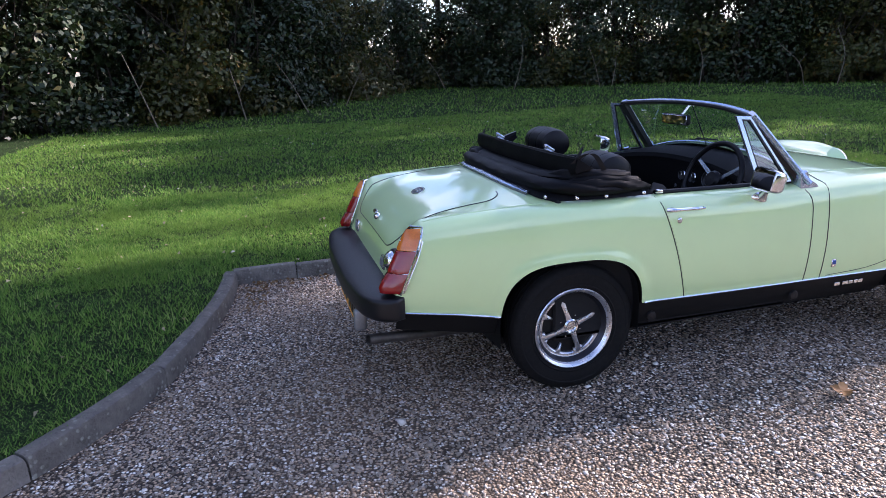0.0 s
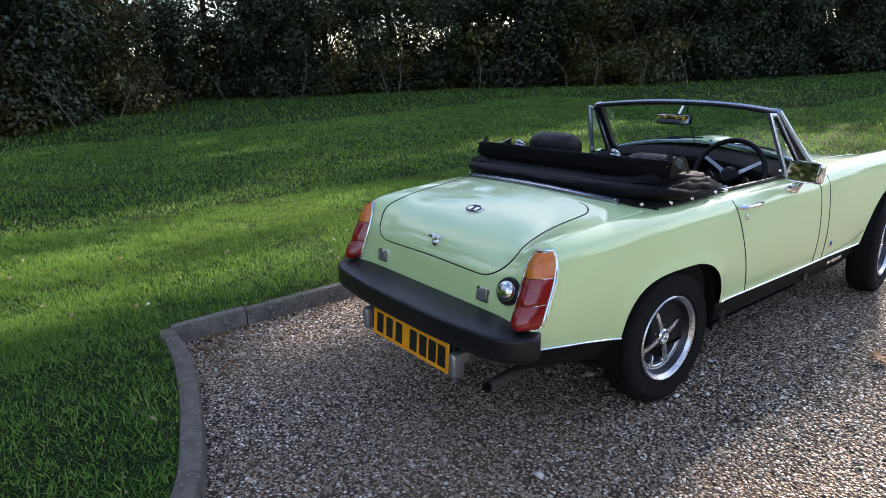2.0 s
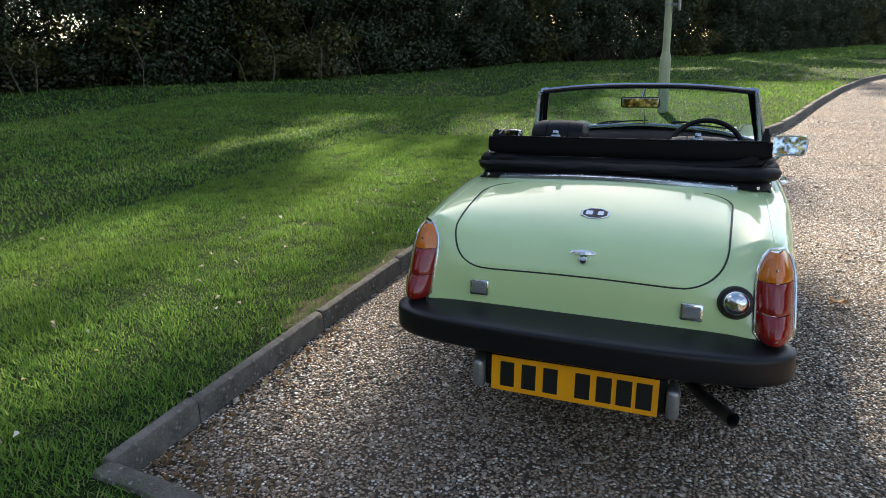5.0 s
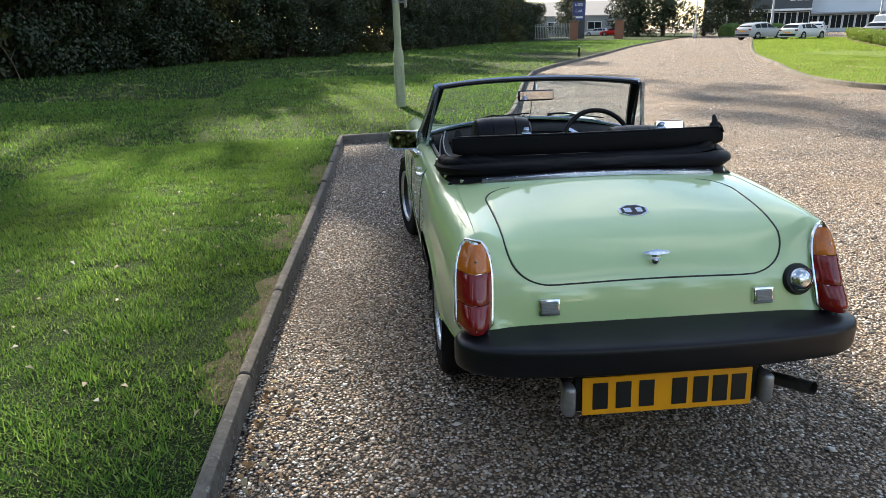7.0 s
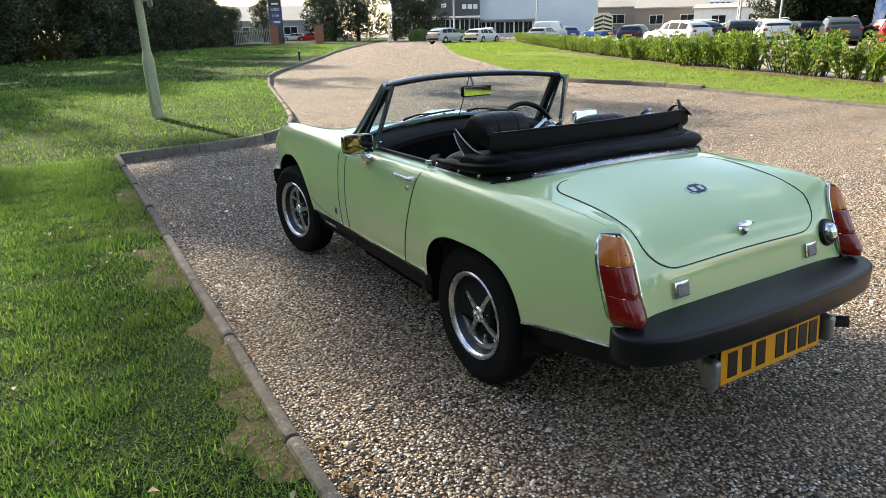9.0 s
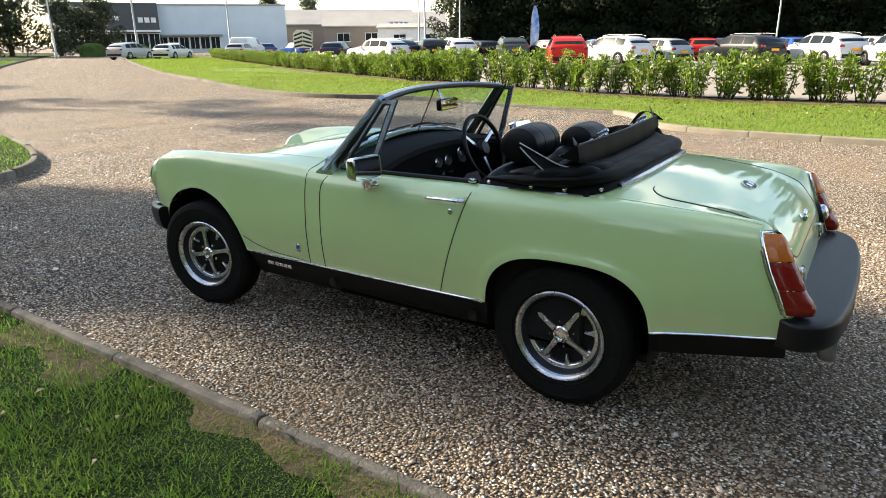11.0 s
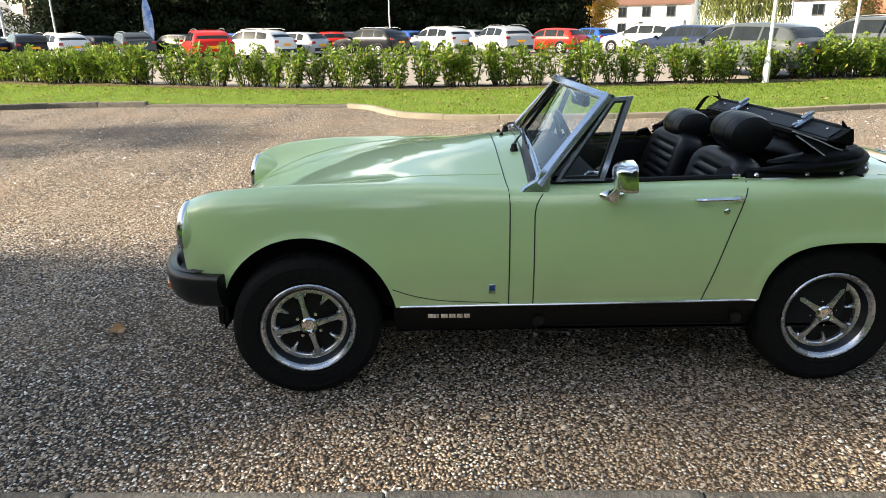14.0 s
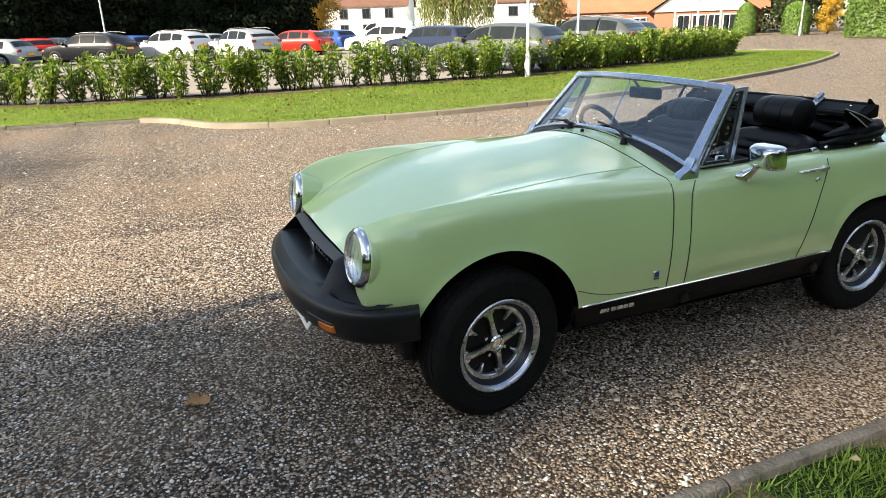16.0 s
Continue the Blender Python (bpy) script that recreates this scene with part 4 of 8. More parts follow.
# rubber bumpers: a rounded section swept round the corners
def swept(plan, prof, n=60):
    """plan: half a line in x, y from the centre outwards; prof: (out, z) pairs, or a function of the run giving them."""
    p = spline(plan, n)
    p = np.vstack([(p * (-1, 1))[:0:-1], p])
    t = np.gradient(p, axis=0)
    t /= np.linalg.norm(t, axis=1, keepdims=True)
    nrm = np.stack([t[:, 1], -t[:, 0]], 1)
    u = np.abs(np.linspace(-1, 1, len(p)))
    rows = []
    for i in range(len(p)):
        pr = prof(u[i]) if callable(prof) else prof
        rows.append([(p[i, 0] + nrm[i, 0] * o, p[i, 1] + nrm[i, 1] * o, z) for o, z in pr])
    v, f = grid(rows)
    k = len(rows[0])
    return fixed((v, f + [list(range(k)), list(range(len(v) - k, len(v)))]))


def rear_prof(u):
    e = 1 - 0.5 * max(0, (u - 0.9) / 0.1) ** 2
    return [(-0.09, 0.514), (0.0, 0.506), (0.045 * e, 0.501), (0.065 * e, 0.498), (0.0725 * e, 0.4945), (0.076 * e, 0.488), (0.077 * e, 0.478), (0.077 * e, 0.445), (0.0765 * e, 0.425), (0.074 * e, 0.414), (0.067 * e, 0.408), (0.03, 0.404), (-0.09, 0.402)]


shape("rear_bumper", swept([(0, -0.812), (0.25, -0.806), (0.45, -0.785), (0.52, -0.762), (0.545, -0.735), (0.551, -0.712), (0.554, -0.690)], rear_prof), M_RUBBER, car, "thick black rubber rear bumper")
shape("rear_apron", fixed(join(box(0, -0.62, 0.395, 1.06, 0.16, 0.05, 0.02, 2))), M_BLACK, car, "black apron under the tail")
plate_m = pose(0.005, -0.834, 0.327, -6)
shape("plate_carrier", moved(box(0, 0.02, 0.005, 0.56, 0.03, 0.10, 0.005, 1), plate_m), M_BLACK, car)
num = shape("number_plate", moved(box(0, 0, 0, 0.518, 0.004, 0.108, 0.002, 1), plate_m), M_PLATE, car, "yellow rear number plate with black bars")
for i, x in enumerate((-0.205, -0.135, -0.065, 0.035, 0.100, 0.160, 0.218)):
    shape("plate_bar", moved(box(x, -0.003, 0, 0.046, 0.003, 0.076, 0.001, 1), plate_m), M_INK, num)
for x in (-0.295, 0.305):
    shape("plate_lamp", moved(join(box(0, 0, 0, 0.038, 0.055, 0.088, 0.014, 3), box(0, 0.03, 0.02, 0.03, 0.05, 0.04, 0.008, 2)), pose(x, -0.832, 0.322)), M_STEEL, car, "chrome-hooded number plate lamp")
ex = spline([(0.30, -0.35, 0.215), (0.36, -0.55, 0.245), (0.41, -0.69, 0.272), (0.469, -0.828, 0.300)], 14)
shape("exhaust_pipe", join(tube(ex, 0.020, 12, caps=False), tube(ex[::-1], 0.0165, 12, caps=False)), surf("sooty pipe steel", (0.15, 0.14, 0.13), (0.07, 0.065, 0.06), 0.45, 0.7, scale=20.0, fine=90.0, bump=0.1, dist=0.001), car, "dull sooty steel exhaust tailpipe")

# front bumper: a deep rubber beam with a shaped mouth under the bonnet
def front_prof(u):
    dz = 0.016 * u ** 4
    top = 0.487
    pairs = [(-0.10, top - 0.02), (-0.03, top - 0.006), (0.022, top - 0.001), (0.033, top - 0.005), (0.039, top - 0.014), (0.042, top - 0.03), (0.038, 0.41), (0.028, 0.375), (0.012, 0.358), (-0.03, 0.354), (-0.10, 0.36)]
    return [(o, z + dz) for o, z in pairs]


FRONT = [(0, 2.648), (0.2, 2.638), (0.38, 2.602), (0.50, 2.550), (0.572, 2.488), (0.610, 2.415), (0.636, 2.33)]
fb = swept([(x, y) for x, y in FRONT], lambda u: [(-o, z) for o, z in front_prof(u)])
front_bumper = shape("front_bumper", fb, M_RUBBER, car, "thick black rubber front bumper with grille mouth")
# one moulded face from the beam up to the bonnet lip, with the mouth and the wells under the lamps sunk into it
fplan = spline(FRONT, 60)
lip_y = curve((0.0, 2.500), (0.36, 2.497), (0.44, 2.488), (0.53, 2.47), (0.58, 2.42), (0.61, 2.35))
lip_z = curve((0.0, 0.600), (0.20, 0.603), (0.33, 0.606), (0.385, 0.582), (0.43, 0.545), (0.50, 0.528), (0.56, 0.520), (0.61, 0.512))


def step_up(x, lo, hi):
    t = np.clip((x - lo) / (hi - lo), 0, 1)
    return t * t * (3 - 2 * t)


def bumper_face(x, v):
    ax_ = abs(x)
    y0 = float(np.interp(ax_, fplan[:, 0], fplan[:, 1])) + 0.026
    y1, z1 = float(lip_y(ax_)[0]), float(lip_z(ax_)[0])
    z0 = 0.486 + 0.016 * (ax_ / 0.636) ** 8
    y, z = y0 + (y1 - y0) * v, z0 + (z1 - z0) * (1 - (1 - v) ** 1.5)
    xb = 0.398 - 0.10 * v
    m = step_up(-ax_, -xb - 0.010, -xb + 0.010) * step_up(v, 0.22, 0.27) * step_up(-v, -0.74, -0.68)
    w = (1 - np.clip((abs(ax_ - 0.502) / 0.082), 0, 1) ** 4) * step_up(v, 0.22, 0.40) * step_up(-v, -1.0, -0.93)
    return (x, max(y - 0.115 * m - 0.012 * w, min(y, 2.46)), z - 0.012 * m - 0.040 * w)


xs_f = np.concatenate([np.linspace(-0.607, -0.41, 30), np.linspace(-0.40, -0.26, 36), np.linspace(-0.25, 0.25, 24), np.linspace(0.26, 0.40, 36), np.linspace(0.41, 0.607, 30)])
vs_f = np.unique(np.concatenate([np.linspace(0, 1, 16), np.linspace(0.20, 0.29, 8), np.linspace(0.66, 0.76, 8), np.linspace(0.25, 0.42, 6), np.linspace(0.92, 1, 5)]))
face_geo = grid([[bumper_face(x, v) for v in vs_f] for x in xs_f])
shape("mouth_surround", fixed(face_geo), M_RUBBER, front_bumper)


def beam_patch(s, x0, x1, z0, z1, lift):
    """A pad lying on the outer face of the front beam."""
    t = np.gradient(fplan, axis=0)
    t /= np.linalg.norm(t, axis=1, keepdims=True)
    pr = np.array(front_prof(0))[4:9]
    rows = []
    for i, x in enumerate(np.linspace(x0, x1, 16)):
        k = np.argmin(np.abs(fplan[:, 0] - t[:, 1] * 0.036 - x))
        row = []
        for j, z in enumerate(np.linspace(z0, z1, 8)):
            o = np.interp(z, pr[::-1, 1], pr[::-1, 0]) + (lift if 0 < i < 15 and 0 < j < 7 else -0.006)
            row.append((s * (fplan[k, 0] - t[k, 1] * o), fplan[k, 1] + t[k, 0] * o, z))
        rows.append(row)
    return fixed(grid(rows))


for i in range(13):
    x = -0.27 + i * 0.045
    shape("grille_bar", box(x, 2.505, 0.545, 0.006, 0.010, 0.07, 0.002, 1), M_BLACK, front_bumper)
shape("grille_badge", moved(plate([(0.022 * math.cos(a), 0.030 * math.sin(a)) for a in np.linspace(0.39, 6.67, 8, endpoint=False)], 0.012, 0.002), pose(0, 2.535, 0.548, -10)), M_CHROME, front_bumper)
for s in (-1, 1):
    # turn lamp: slot shade as a dark pad on the lower face, lens outboard
    slot = shape("turn_lamp", beam_patch(s, 0.335, 0.510, 0.376, 0.432, 0.0025), M_INK, car, "front turn lamp on a dark pad for its slot's shade")
    shape("lens", beam_patch(s, 0.430, 0.506, 0.384, 0.420, 0.007), M_AMBER, slot, "amber lens")
    # headlamp: chrome rim, domed glass, bright bowl
    hm = Matrix.Translation((s * 0.497, 2.480, 0.648)) @ pose(0, 0, 0, 0, 0, 0) @ pose(0, 0, 0, 8, 0, s * -3)
    lampb = shape("headlamp", moved(lathe([(0.098, -0.03), (0.1035, -0.004), (0.1035, 0.008), (0.099, 0.020), (0.090, 0.027), (0.083, 0.024), (0.081, 0.016)], 40, "y"), hm), M_CHROME, car, "round headlamp with chrome rim")
    shape("lamp_cowl", moved(fixed(lathe([(0.058, -0.20), (0.084, -0.11), (0.100, -0.04), (0.1065, -0.012), (0.1070, -0.002), (0.103, 0.002)], 44, "y")), hm), M_PAINT, lampb, "painted lamp surround")
    shape("bowl", moved(lathe([(0.083, 0.018), (0.06, -0.002), (0.035, -0.014), (0.0, -0.018)], 32, "y"), hm), M_ALLOY, lampb)
    shape("glass", moved(lathe([(0.083, 0.020), (0.072, 0.033), (0.05, 0.043), (0.025, 0.048), (0.0, 0.049)], 36, "y"), hm), M_LENS, lampb)
    for k in range(7):
        hx = -0.06 + 0.02 * k
        hh = math.sqrt(0.08 ** 2 - hx ** 2)
        shape("flute", moved(tube([(hx, 0.040 - hx * hx * 3.2, -hh * 0.9), (hx, 0.047 - hx * hx * 3.2, 0), (hx, 0.040 - hx * hx * 3.2, hh * 0.9)], 0.0022, 5), hm), M_LENS, lampb)
shape("front_apron", join(box(0, 2.46, 0.385, 1.0, 0.14, 0.05, 0.02, 2)), M_BLACK, car, "black apron under the nose")
fp = shape("front_plate", moved(box(0, 0, 0, 0.50, 0.006, 0.105, 0.002, 1), pose(0, 2.610, 0.345, 34)), M_WHITE, car, "white front number plate with black bars")
for x in (-0.2, -0.13, -0.06, 0.03, 0.095, 0.155, 0.21):
    shape("plate_bar", moved(box(x, 0.004, 0, 0.044, 0.003, 0.072, 0.001, 1), pose(0, 2.610, 0.345, 34)), M_INK, fp)

# floor pan, tub, firewall and axles, all dark
shape("floor_pan", box(0, 1.0, 0.225, 1.0, 2.6, 0.04, 0.01, 1), M_BLACK, car)
shape("axle", join(tube([(-0.5, 0, 0.27), (0.5, 0, 0.27)], 0.035, 10), moved(lathe([(0, -0.08), (0.09, -0.05), (0.1, 0), (0.09, 0.05), (0, 0.08)], 14, "x"), pose(0, 0, 0.27))), M_BLACK, car)
tub = [box(0, 0.55, 0.235, 1.14, 1.2, 0.03, 0.01, 1), box(0, 1.22, 0.50, 1.10, 0.03, 0.55, 0.01, 1), box(0, -0.03, 0.53, 1.12, 0.03, 0.56, 0.01, 1), box(0, 0.35, 0.36, 0.20, 1.7, 0.24, 0.04, 2)]
for s in (-1, 1):
    tub.append(box(s * 0.555, 0.55, 0.50, 0.03, 1.2, 0.56, 0.008, 1))
shape("interior_trim", join(*tub), M_CARPET, car, "black carpeted interior")
for s in (-1, 1):
    card = shape("door_card", join(box(s * 0.537, 0.80, 0.585, 0.018, 0.70, 0.36, 0.008, 2)), M_VINYL, car, "black vinyl door trim")
    shape("window_winder", join(tube([(s * 0.525, 0.98, 0.60), (s * 0.505, 0.97, 0.64), (s * 0.50, 0.96, 0.67)], 0.006, 6), moved(lathe([(0, 0.012), (0.011, 0.01), (0.012, -0.01), (0, -0.012)], 10, "x"), pose(s * 0.49, 0.96, 0.675))), M_CHROME, card)
    shape("waist_rail", tube([(s * (0.542), y, 0.812) for y in np.linspace(0.42, 1.12, 12)], [0.010] * 12, 8), M_VINYL, car, "black padded door top")
    # quarter light: a tall leaning triangle in a bright frame
    xq = 0.570
    tri = [(1.096, 0.820), (0.918, 0.820), (0.818, 1.114), (0.892, 1.110)]
    def inset(poly, ds):
        """Moves each edge of an outline inwards by its own distance."""
        n = len(poly)
        lines = []
        for i in range(n):
            p, q = np.array(poly[i], float), np.array(poly[(i + 1) % n], float)
            d = (q - p) / np.linalg.norm(q - p)
            nv = np.array([-d[1], d[0]])
            c = np.mean(poly, axis=0)
            nv = nv if np.dot(c - p, nv) > 0 else -nv
            lines.append((p + nv * ds[i], d))
        out = []
        for i in range(n):
            (p, d), (q, e) = lines[i - 1], lines[i]
            k = np.linalg.solve(np.array([d, -e]).T, q - p)[0]
            out.append(tuple(p + d * k))
        return out

    def ring(outer, inner, h):
        at = lambda p, dx: (s * (xq - 0.19 * (p[1] - 0.82) + dx), p[0], p[1])
        rows = [[at(p, dx) for p in poly] for poly, dx in ((outer, -h), (outer, h), (inner, h), (inner, -h))]
        return fixed(grid(rows, wrap_u=True, wrap_v=True))
    t1 = inset(tri, (0.008, 0.020, 0.013, 0.010))
    t2 = inset(tri, (0.018, 0.027, 0.020, 0.018))
    ql = shape("quarter_light", ring(tri, t1, 0.007), M_FRAME, car, "quarter light in a bright alloy frame", smooth=False)
    shape("rubber_seal", ring(t1, t2, 0.0055), M_RUBBER, ql, smooth=False)
    pane = shape("pane", (np.array([(s * (xq - 0.19 * (z - 0.82)), y, z) for y, z in t1]), [[0, 1, 2, 3]]), M_GLASS, ql)
    pane.visible_shadow = False
    shape("catch", join(tube([(s * 0.555, 0.985, 0.835), (s * 0.54, 0.97, 0.845), (s * 0.535, 0.93, 0.84)], 0.006, 6)), M_CHROME, ql)

# windscreen: a curved pane in an alloy frame with sturdy feet
def screen_pt(u, v):
    """u -1..1 across, v 0..1 up."""
    a = abs(u)
    bx, by, bz = 0.586 * u, 1.160, 0.904 - 0.082 * a ** 2.3
    tx, ty, tz = 0.512 * u, 0.990 - 0.078 * a ** 2.0, 1.138 - 0.026 * a ** 2.4
    return np.array([bx + (tx - bx) * v, by + (ty - by) * v, bz + (tz - bz) * v])


us = np.linspace(-1, 1, 41)
def screen_axes(u):
    up = screen_pt(u, 1) - screen_pt(u, 0)
    up /= np.linalg.norm(up)
    du = screen_pt(u + 0.01, 0.5) - screen_pt(u - 0.01, 0.5)
    du /= np.linalg.norm(du)
    n = np.cross(up, du)
    return du, up, n if n[1] > 0 else -n


def screen_strip(v, lo, hi, back, front):
    """A flat bar running across the screen at height v."""
    rows = []
    for u in us:
        du, up, n = screen_axes(u)
        c = screen_pt(u, v)
        rows.append([tuple(c + up * a + n * b) for a, b in ((lo, back), (lo, front - 0.003), (lo + 0.003, front), (hi - 0.005, front), (hi, front - 0.006), (hi, back))])
    v_, f_ = grid(rows, wrap_v=True)
    return fixed((v_, f_ + [list(range(6)), list(range(len(v_) - 6, len(v_)))]))


screen = shape("windscreen_frame", join(screen_strip(1.0, -0.018, 0.011, -0.006, 0.012), screen_strip(0.0, 0.002, 0.020, -0.004, 0.009)), M_FRAME, car, "alloy windscreen frame")
for s in (-1, 1):
    vv = np.linspace(0.0, 1.03, 12)
    du, up, n = screen_axes(s)
    du = du * s
    rows, rows2 = [], []
    for v in vv:
        c = screen_pt(s, v)
        w = 0.020 + 0.020 * (1 - v) ** 5
        rows.append([tuple(c + du * a + n * b) for a, b in ((-0.020, -0.006), (-0.022, 0.006), (-0.016, 0.013), (w - 0.004, 0.011), (w, 0.004), (w, -0.010), (w - 0.006, -0.014))])
        rows2.append([tuple(c + du * a + n * b) for a, b in ((-0.030, -0.004), (-0.024, -0.030), (0.004, -0.034), (0.010, -0.016), (-0.019, -0.007))])
    for nm, rr, mt, par in (("screen_post", rows, M_FRAME, screen), ("post_seal", rows2, M_RUBBER, screen)):
        v_, f_ = grid(rr, wrap_v=True)
        k = len(rr[0])
        shape(nm, fixed((v_, f_ + [list(range(k)), list(range(len(v_) - k, len(v_)))])), mt, par)
    foot = [(1.228, 0.786), (1.218, 0.800), (1.165, 0.832), (1.150, 0.868), (1.112, 0.862), (1.118, 0.80), (1.122, 0.780)]
    shape("screen_foot", moved(plate([(y, z) for y, z in foot], 0.044, 0.008), Matrix.Translation((s * 0.582, 0, 0)) @ Matrix(((0, 1, 0, 0), (1, 0, 0, 0), (0, 0, 1, 0), (0, 0, 0, 1)))), M_FRAME, screen)
glass = shape("windscreen_glass", grid([[screen_pt(u, v) for v in np.linspace(0.03, 0.98, 8)] for u in us]), M_GLASS, screen, "clear curved windscreen glass")
glass.visible_shadow = False
shape("screen_rubber", join(fixed(grid([[tuple(screen_pt(u, 0.012) + (0, 0.004, 0)), tuple(screen_pt(u, -0.03) + (0, 0.016, 0)), tuple(on_top(float(screen_pt(u, 0)[0]) * 0.985, 1.190, 0.004)), tuple(on_top(float(screen_pt(u, 0)[0]) * 0.985, 1.190, -0.01))] for u in us])), tube([screen_pt(u, 0.965) + (0, -0.008, 0) for u in us], 0.009, 6)), M_RUBBER, screen, "black rubber screen seal")
shape("header_rail", tube([screen_pt(u, 1.0) + (0, -0.020, -0.004) for u in us], 0.011, 8), M_RUBBER, screen)
stay = np.array([screen_pt(0, 0.97) + (0, -0.012, 0), screen_pt(0, 0.06) + (0, -0.06, 0)])
mir = shape("rear_view_mirror", moved(box(0, 0, 0, 0.190, 0.026, 0.054, 0.012, 3), pose(-0.012, 0.905, 1.056, -1.5, 0, 6)), M_BLACK, car, "black rear-view mirror on a stay rod")
shape("mirror_glass", moved(box(0, -0.0145, 0, 0.176, 0.003, 0.044, 0.001, 1), pose(-0.012, 0.905, 1.056, -1.5, 0, 6)), M_MIRROR, mir)
shape("stay_rod", join(tube(stay, 0.003, 6), tube([screen_pt(0, 0.97) + (0, -0.02, 0), (-0.006, 0.935, 1.08), (-0.012, 0.915, 1.05)], 0.006, 6)), M_CHROME, mir)
for x in (-0.26, 0.14):
    base = on_top(x, 1.215, 0.0)
    tip = screen_pt((x + 0.15) / 0.55, 0.10) + (0, 0.016, 0.004)
    arm = shape("wiper", join(moved(lathe([(0, 0.030), (0.010, 0.028), (0.014, 0.012), (0.018, 0)], 12), Matrix.Translation(Vector(base))), tube(spline([base + (0, 0, 0.024), base * 0.55 + tip * 0.45 + (0, 0, 0.022), tip], 8), np.linspace(0.0065, 0.003, 8), 6)), M_BLACK, car, "black wiper arm and blade")
    b0 = screen_pt((x + 0.03) / 0.55, 0.05) + (0, 0.012, 0.002)
    b1 = screen_pt((x + 0.27) / 0.55, 0.14) + (0, 0.012, 0.002)
    shape("blade", tube(spline([b0, tip, b1], 8), 0.0045, 6), M_RUBBER, arm)
for x in (0.0, 0.16):
    shape("washer_jet", moved(lathe([(0, 0.014), (0.007, 0.012), (0.010, 0)], 10), Matrix.Translation(Vector(on_top(x, 1.245, 0)))), M_BLACK, car)

# dashboard with dials, padded top, steering wheel and lever
dash_rows = []
for u in np.linspace(-1, 1, 25):
    yy = 1.10 - 0.05 * abs(u) ** 2.4
    zt = 0.872 - 0.055 * abs(u) ** 2.2
    x = 0.548 * u
    dash_rows.append([(x, yy + 0.055, zt + 0.020), (x, yy, zt + 0.016), (x, yy - 0.10, zt + 0.008), (x, yy - 0.145, zt - 0.008), (x, yy - 0.152, zt - 0.03), (x, yy - 0.135, zt - 0.06), (x, yy - 0.125, zt - 0.20), (x, yy - 0.10, zt - 0.24)])
dash = shape("dashboard", fixed(grid(dash_rows)), M_DASH, car, "black padded dashboard with round dials")


def dial(x, z, r):
    y = 1.10 - 0.05 * abs(x / 0.548) ** 2.4 - 0.131
    d = shape("dial", moved(lathe([(r * 1.12, -0.004), (r * 1.12, 0.010), (r, 0.014), (r * 0.96, 0.008)], 24, "y"), pose(x, y, z, 8, 0, 180)), M_CHROME, dash, "round dial with chrome rim")
    shape("dial_face", moved(lathe([(r * 0.97, 0.006), (0, 0.007)], 24, "y"), pose(x, y, z, 8, 0, 180)), M_INK, dash)
    shape("dial_needle", moved(box(0, 0.009, r * 0.3, r * 0.08, 0.002, r * 0.8, 0.0005, 1), pose(x, y, z, 8, 40, 180)), M_WHITE, dash)


for x, z, r in ((0.20, 0.775, 0.042), (0.40, 0.765, 0.042), (0.075, 0.765, 0.026), (-0.01, 0.765, 0.026), (0.10, 0.70, 0.012), (0.03, 0.70, 0.012), (-0.05, 0.70, 0.012)):
    dial(x, z, r)
wm = Matrix.Translation((0.315, 0.885, 0.80)) @ pose(0, 0, 0, -22)
wheel_rim = shape("steering_wheel", moved(join(lathe([(0.178 + 0.013 * math.cos(a), 0.013 * math.sin(a)) for a in np.linspace(0, 6.283, 11)], 48, "y")), wm), M_VINYL, car, "black-rimmed steering wheel with silver spokes")
for a in (270, 30, 150):
    p0, p1 = np.array([0.03 * math.cos(radians(a)), 0.018, 0.03 * math.sin(radians(a))]), np.array([0.172 * math.cos(radians(a)), 0.0, 0.172 * math.sin(radians(a))])
    w0 = np.array([-math.sin(radians(a)), 0, math.cos(radians(a))]) * 0.010
    shape("spoke", moved(fixed(join(grid([[p0 - w0, p0 + w0], [p1 - w0 * 0.75, p1 + w0 * 0.75]]), grid([[p0 - w0 + (0, .004, 0), p0 + w0 + (0, .004, 0)], [p1 - w0 * 0.75 + (0, .004, 0), p1 + w0 * 0.75 + (0, .004, 0)]]))), wm), M_FRAME, wheel_rim, "silver drilled spoke")
shape("boss", moved(lathe([(0, -0.012), (0.034, -0.010), (0.045, 0.004), (0.040, 0.03), (0.02, 0.2)], 24, "y"), wm), M_VINYL, wheel_rim)
shape("gear_lever", join(tube([(0, 0.72, 0.46), (0, 0.69, 0.60)], 0.006, 8), moved(lathe([(0, 0.035), (0.016, 0.028), (0.022, 0.012), (0.016, -0.006), (0, -0.008)], 14), pose(0, 0.688, 0.60))), M_VINYL, car, "black gear lever with round knob")

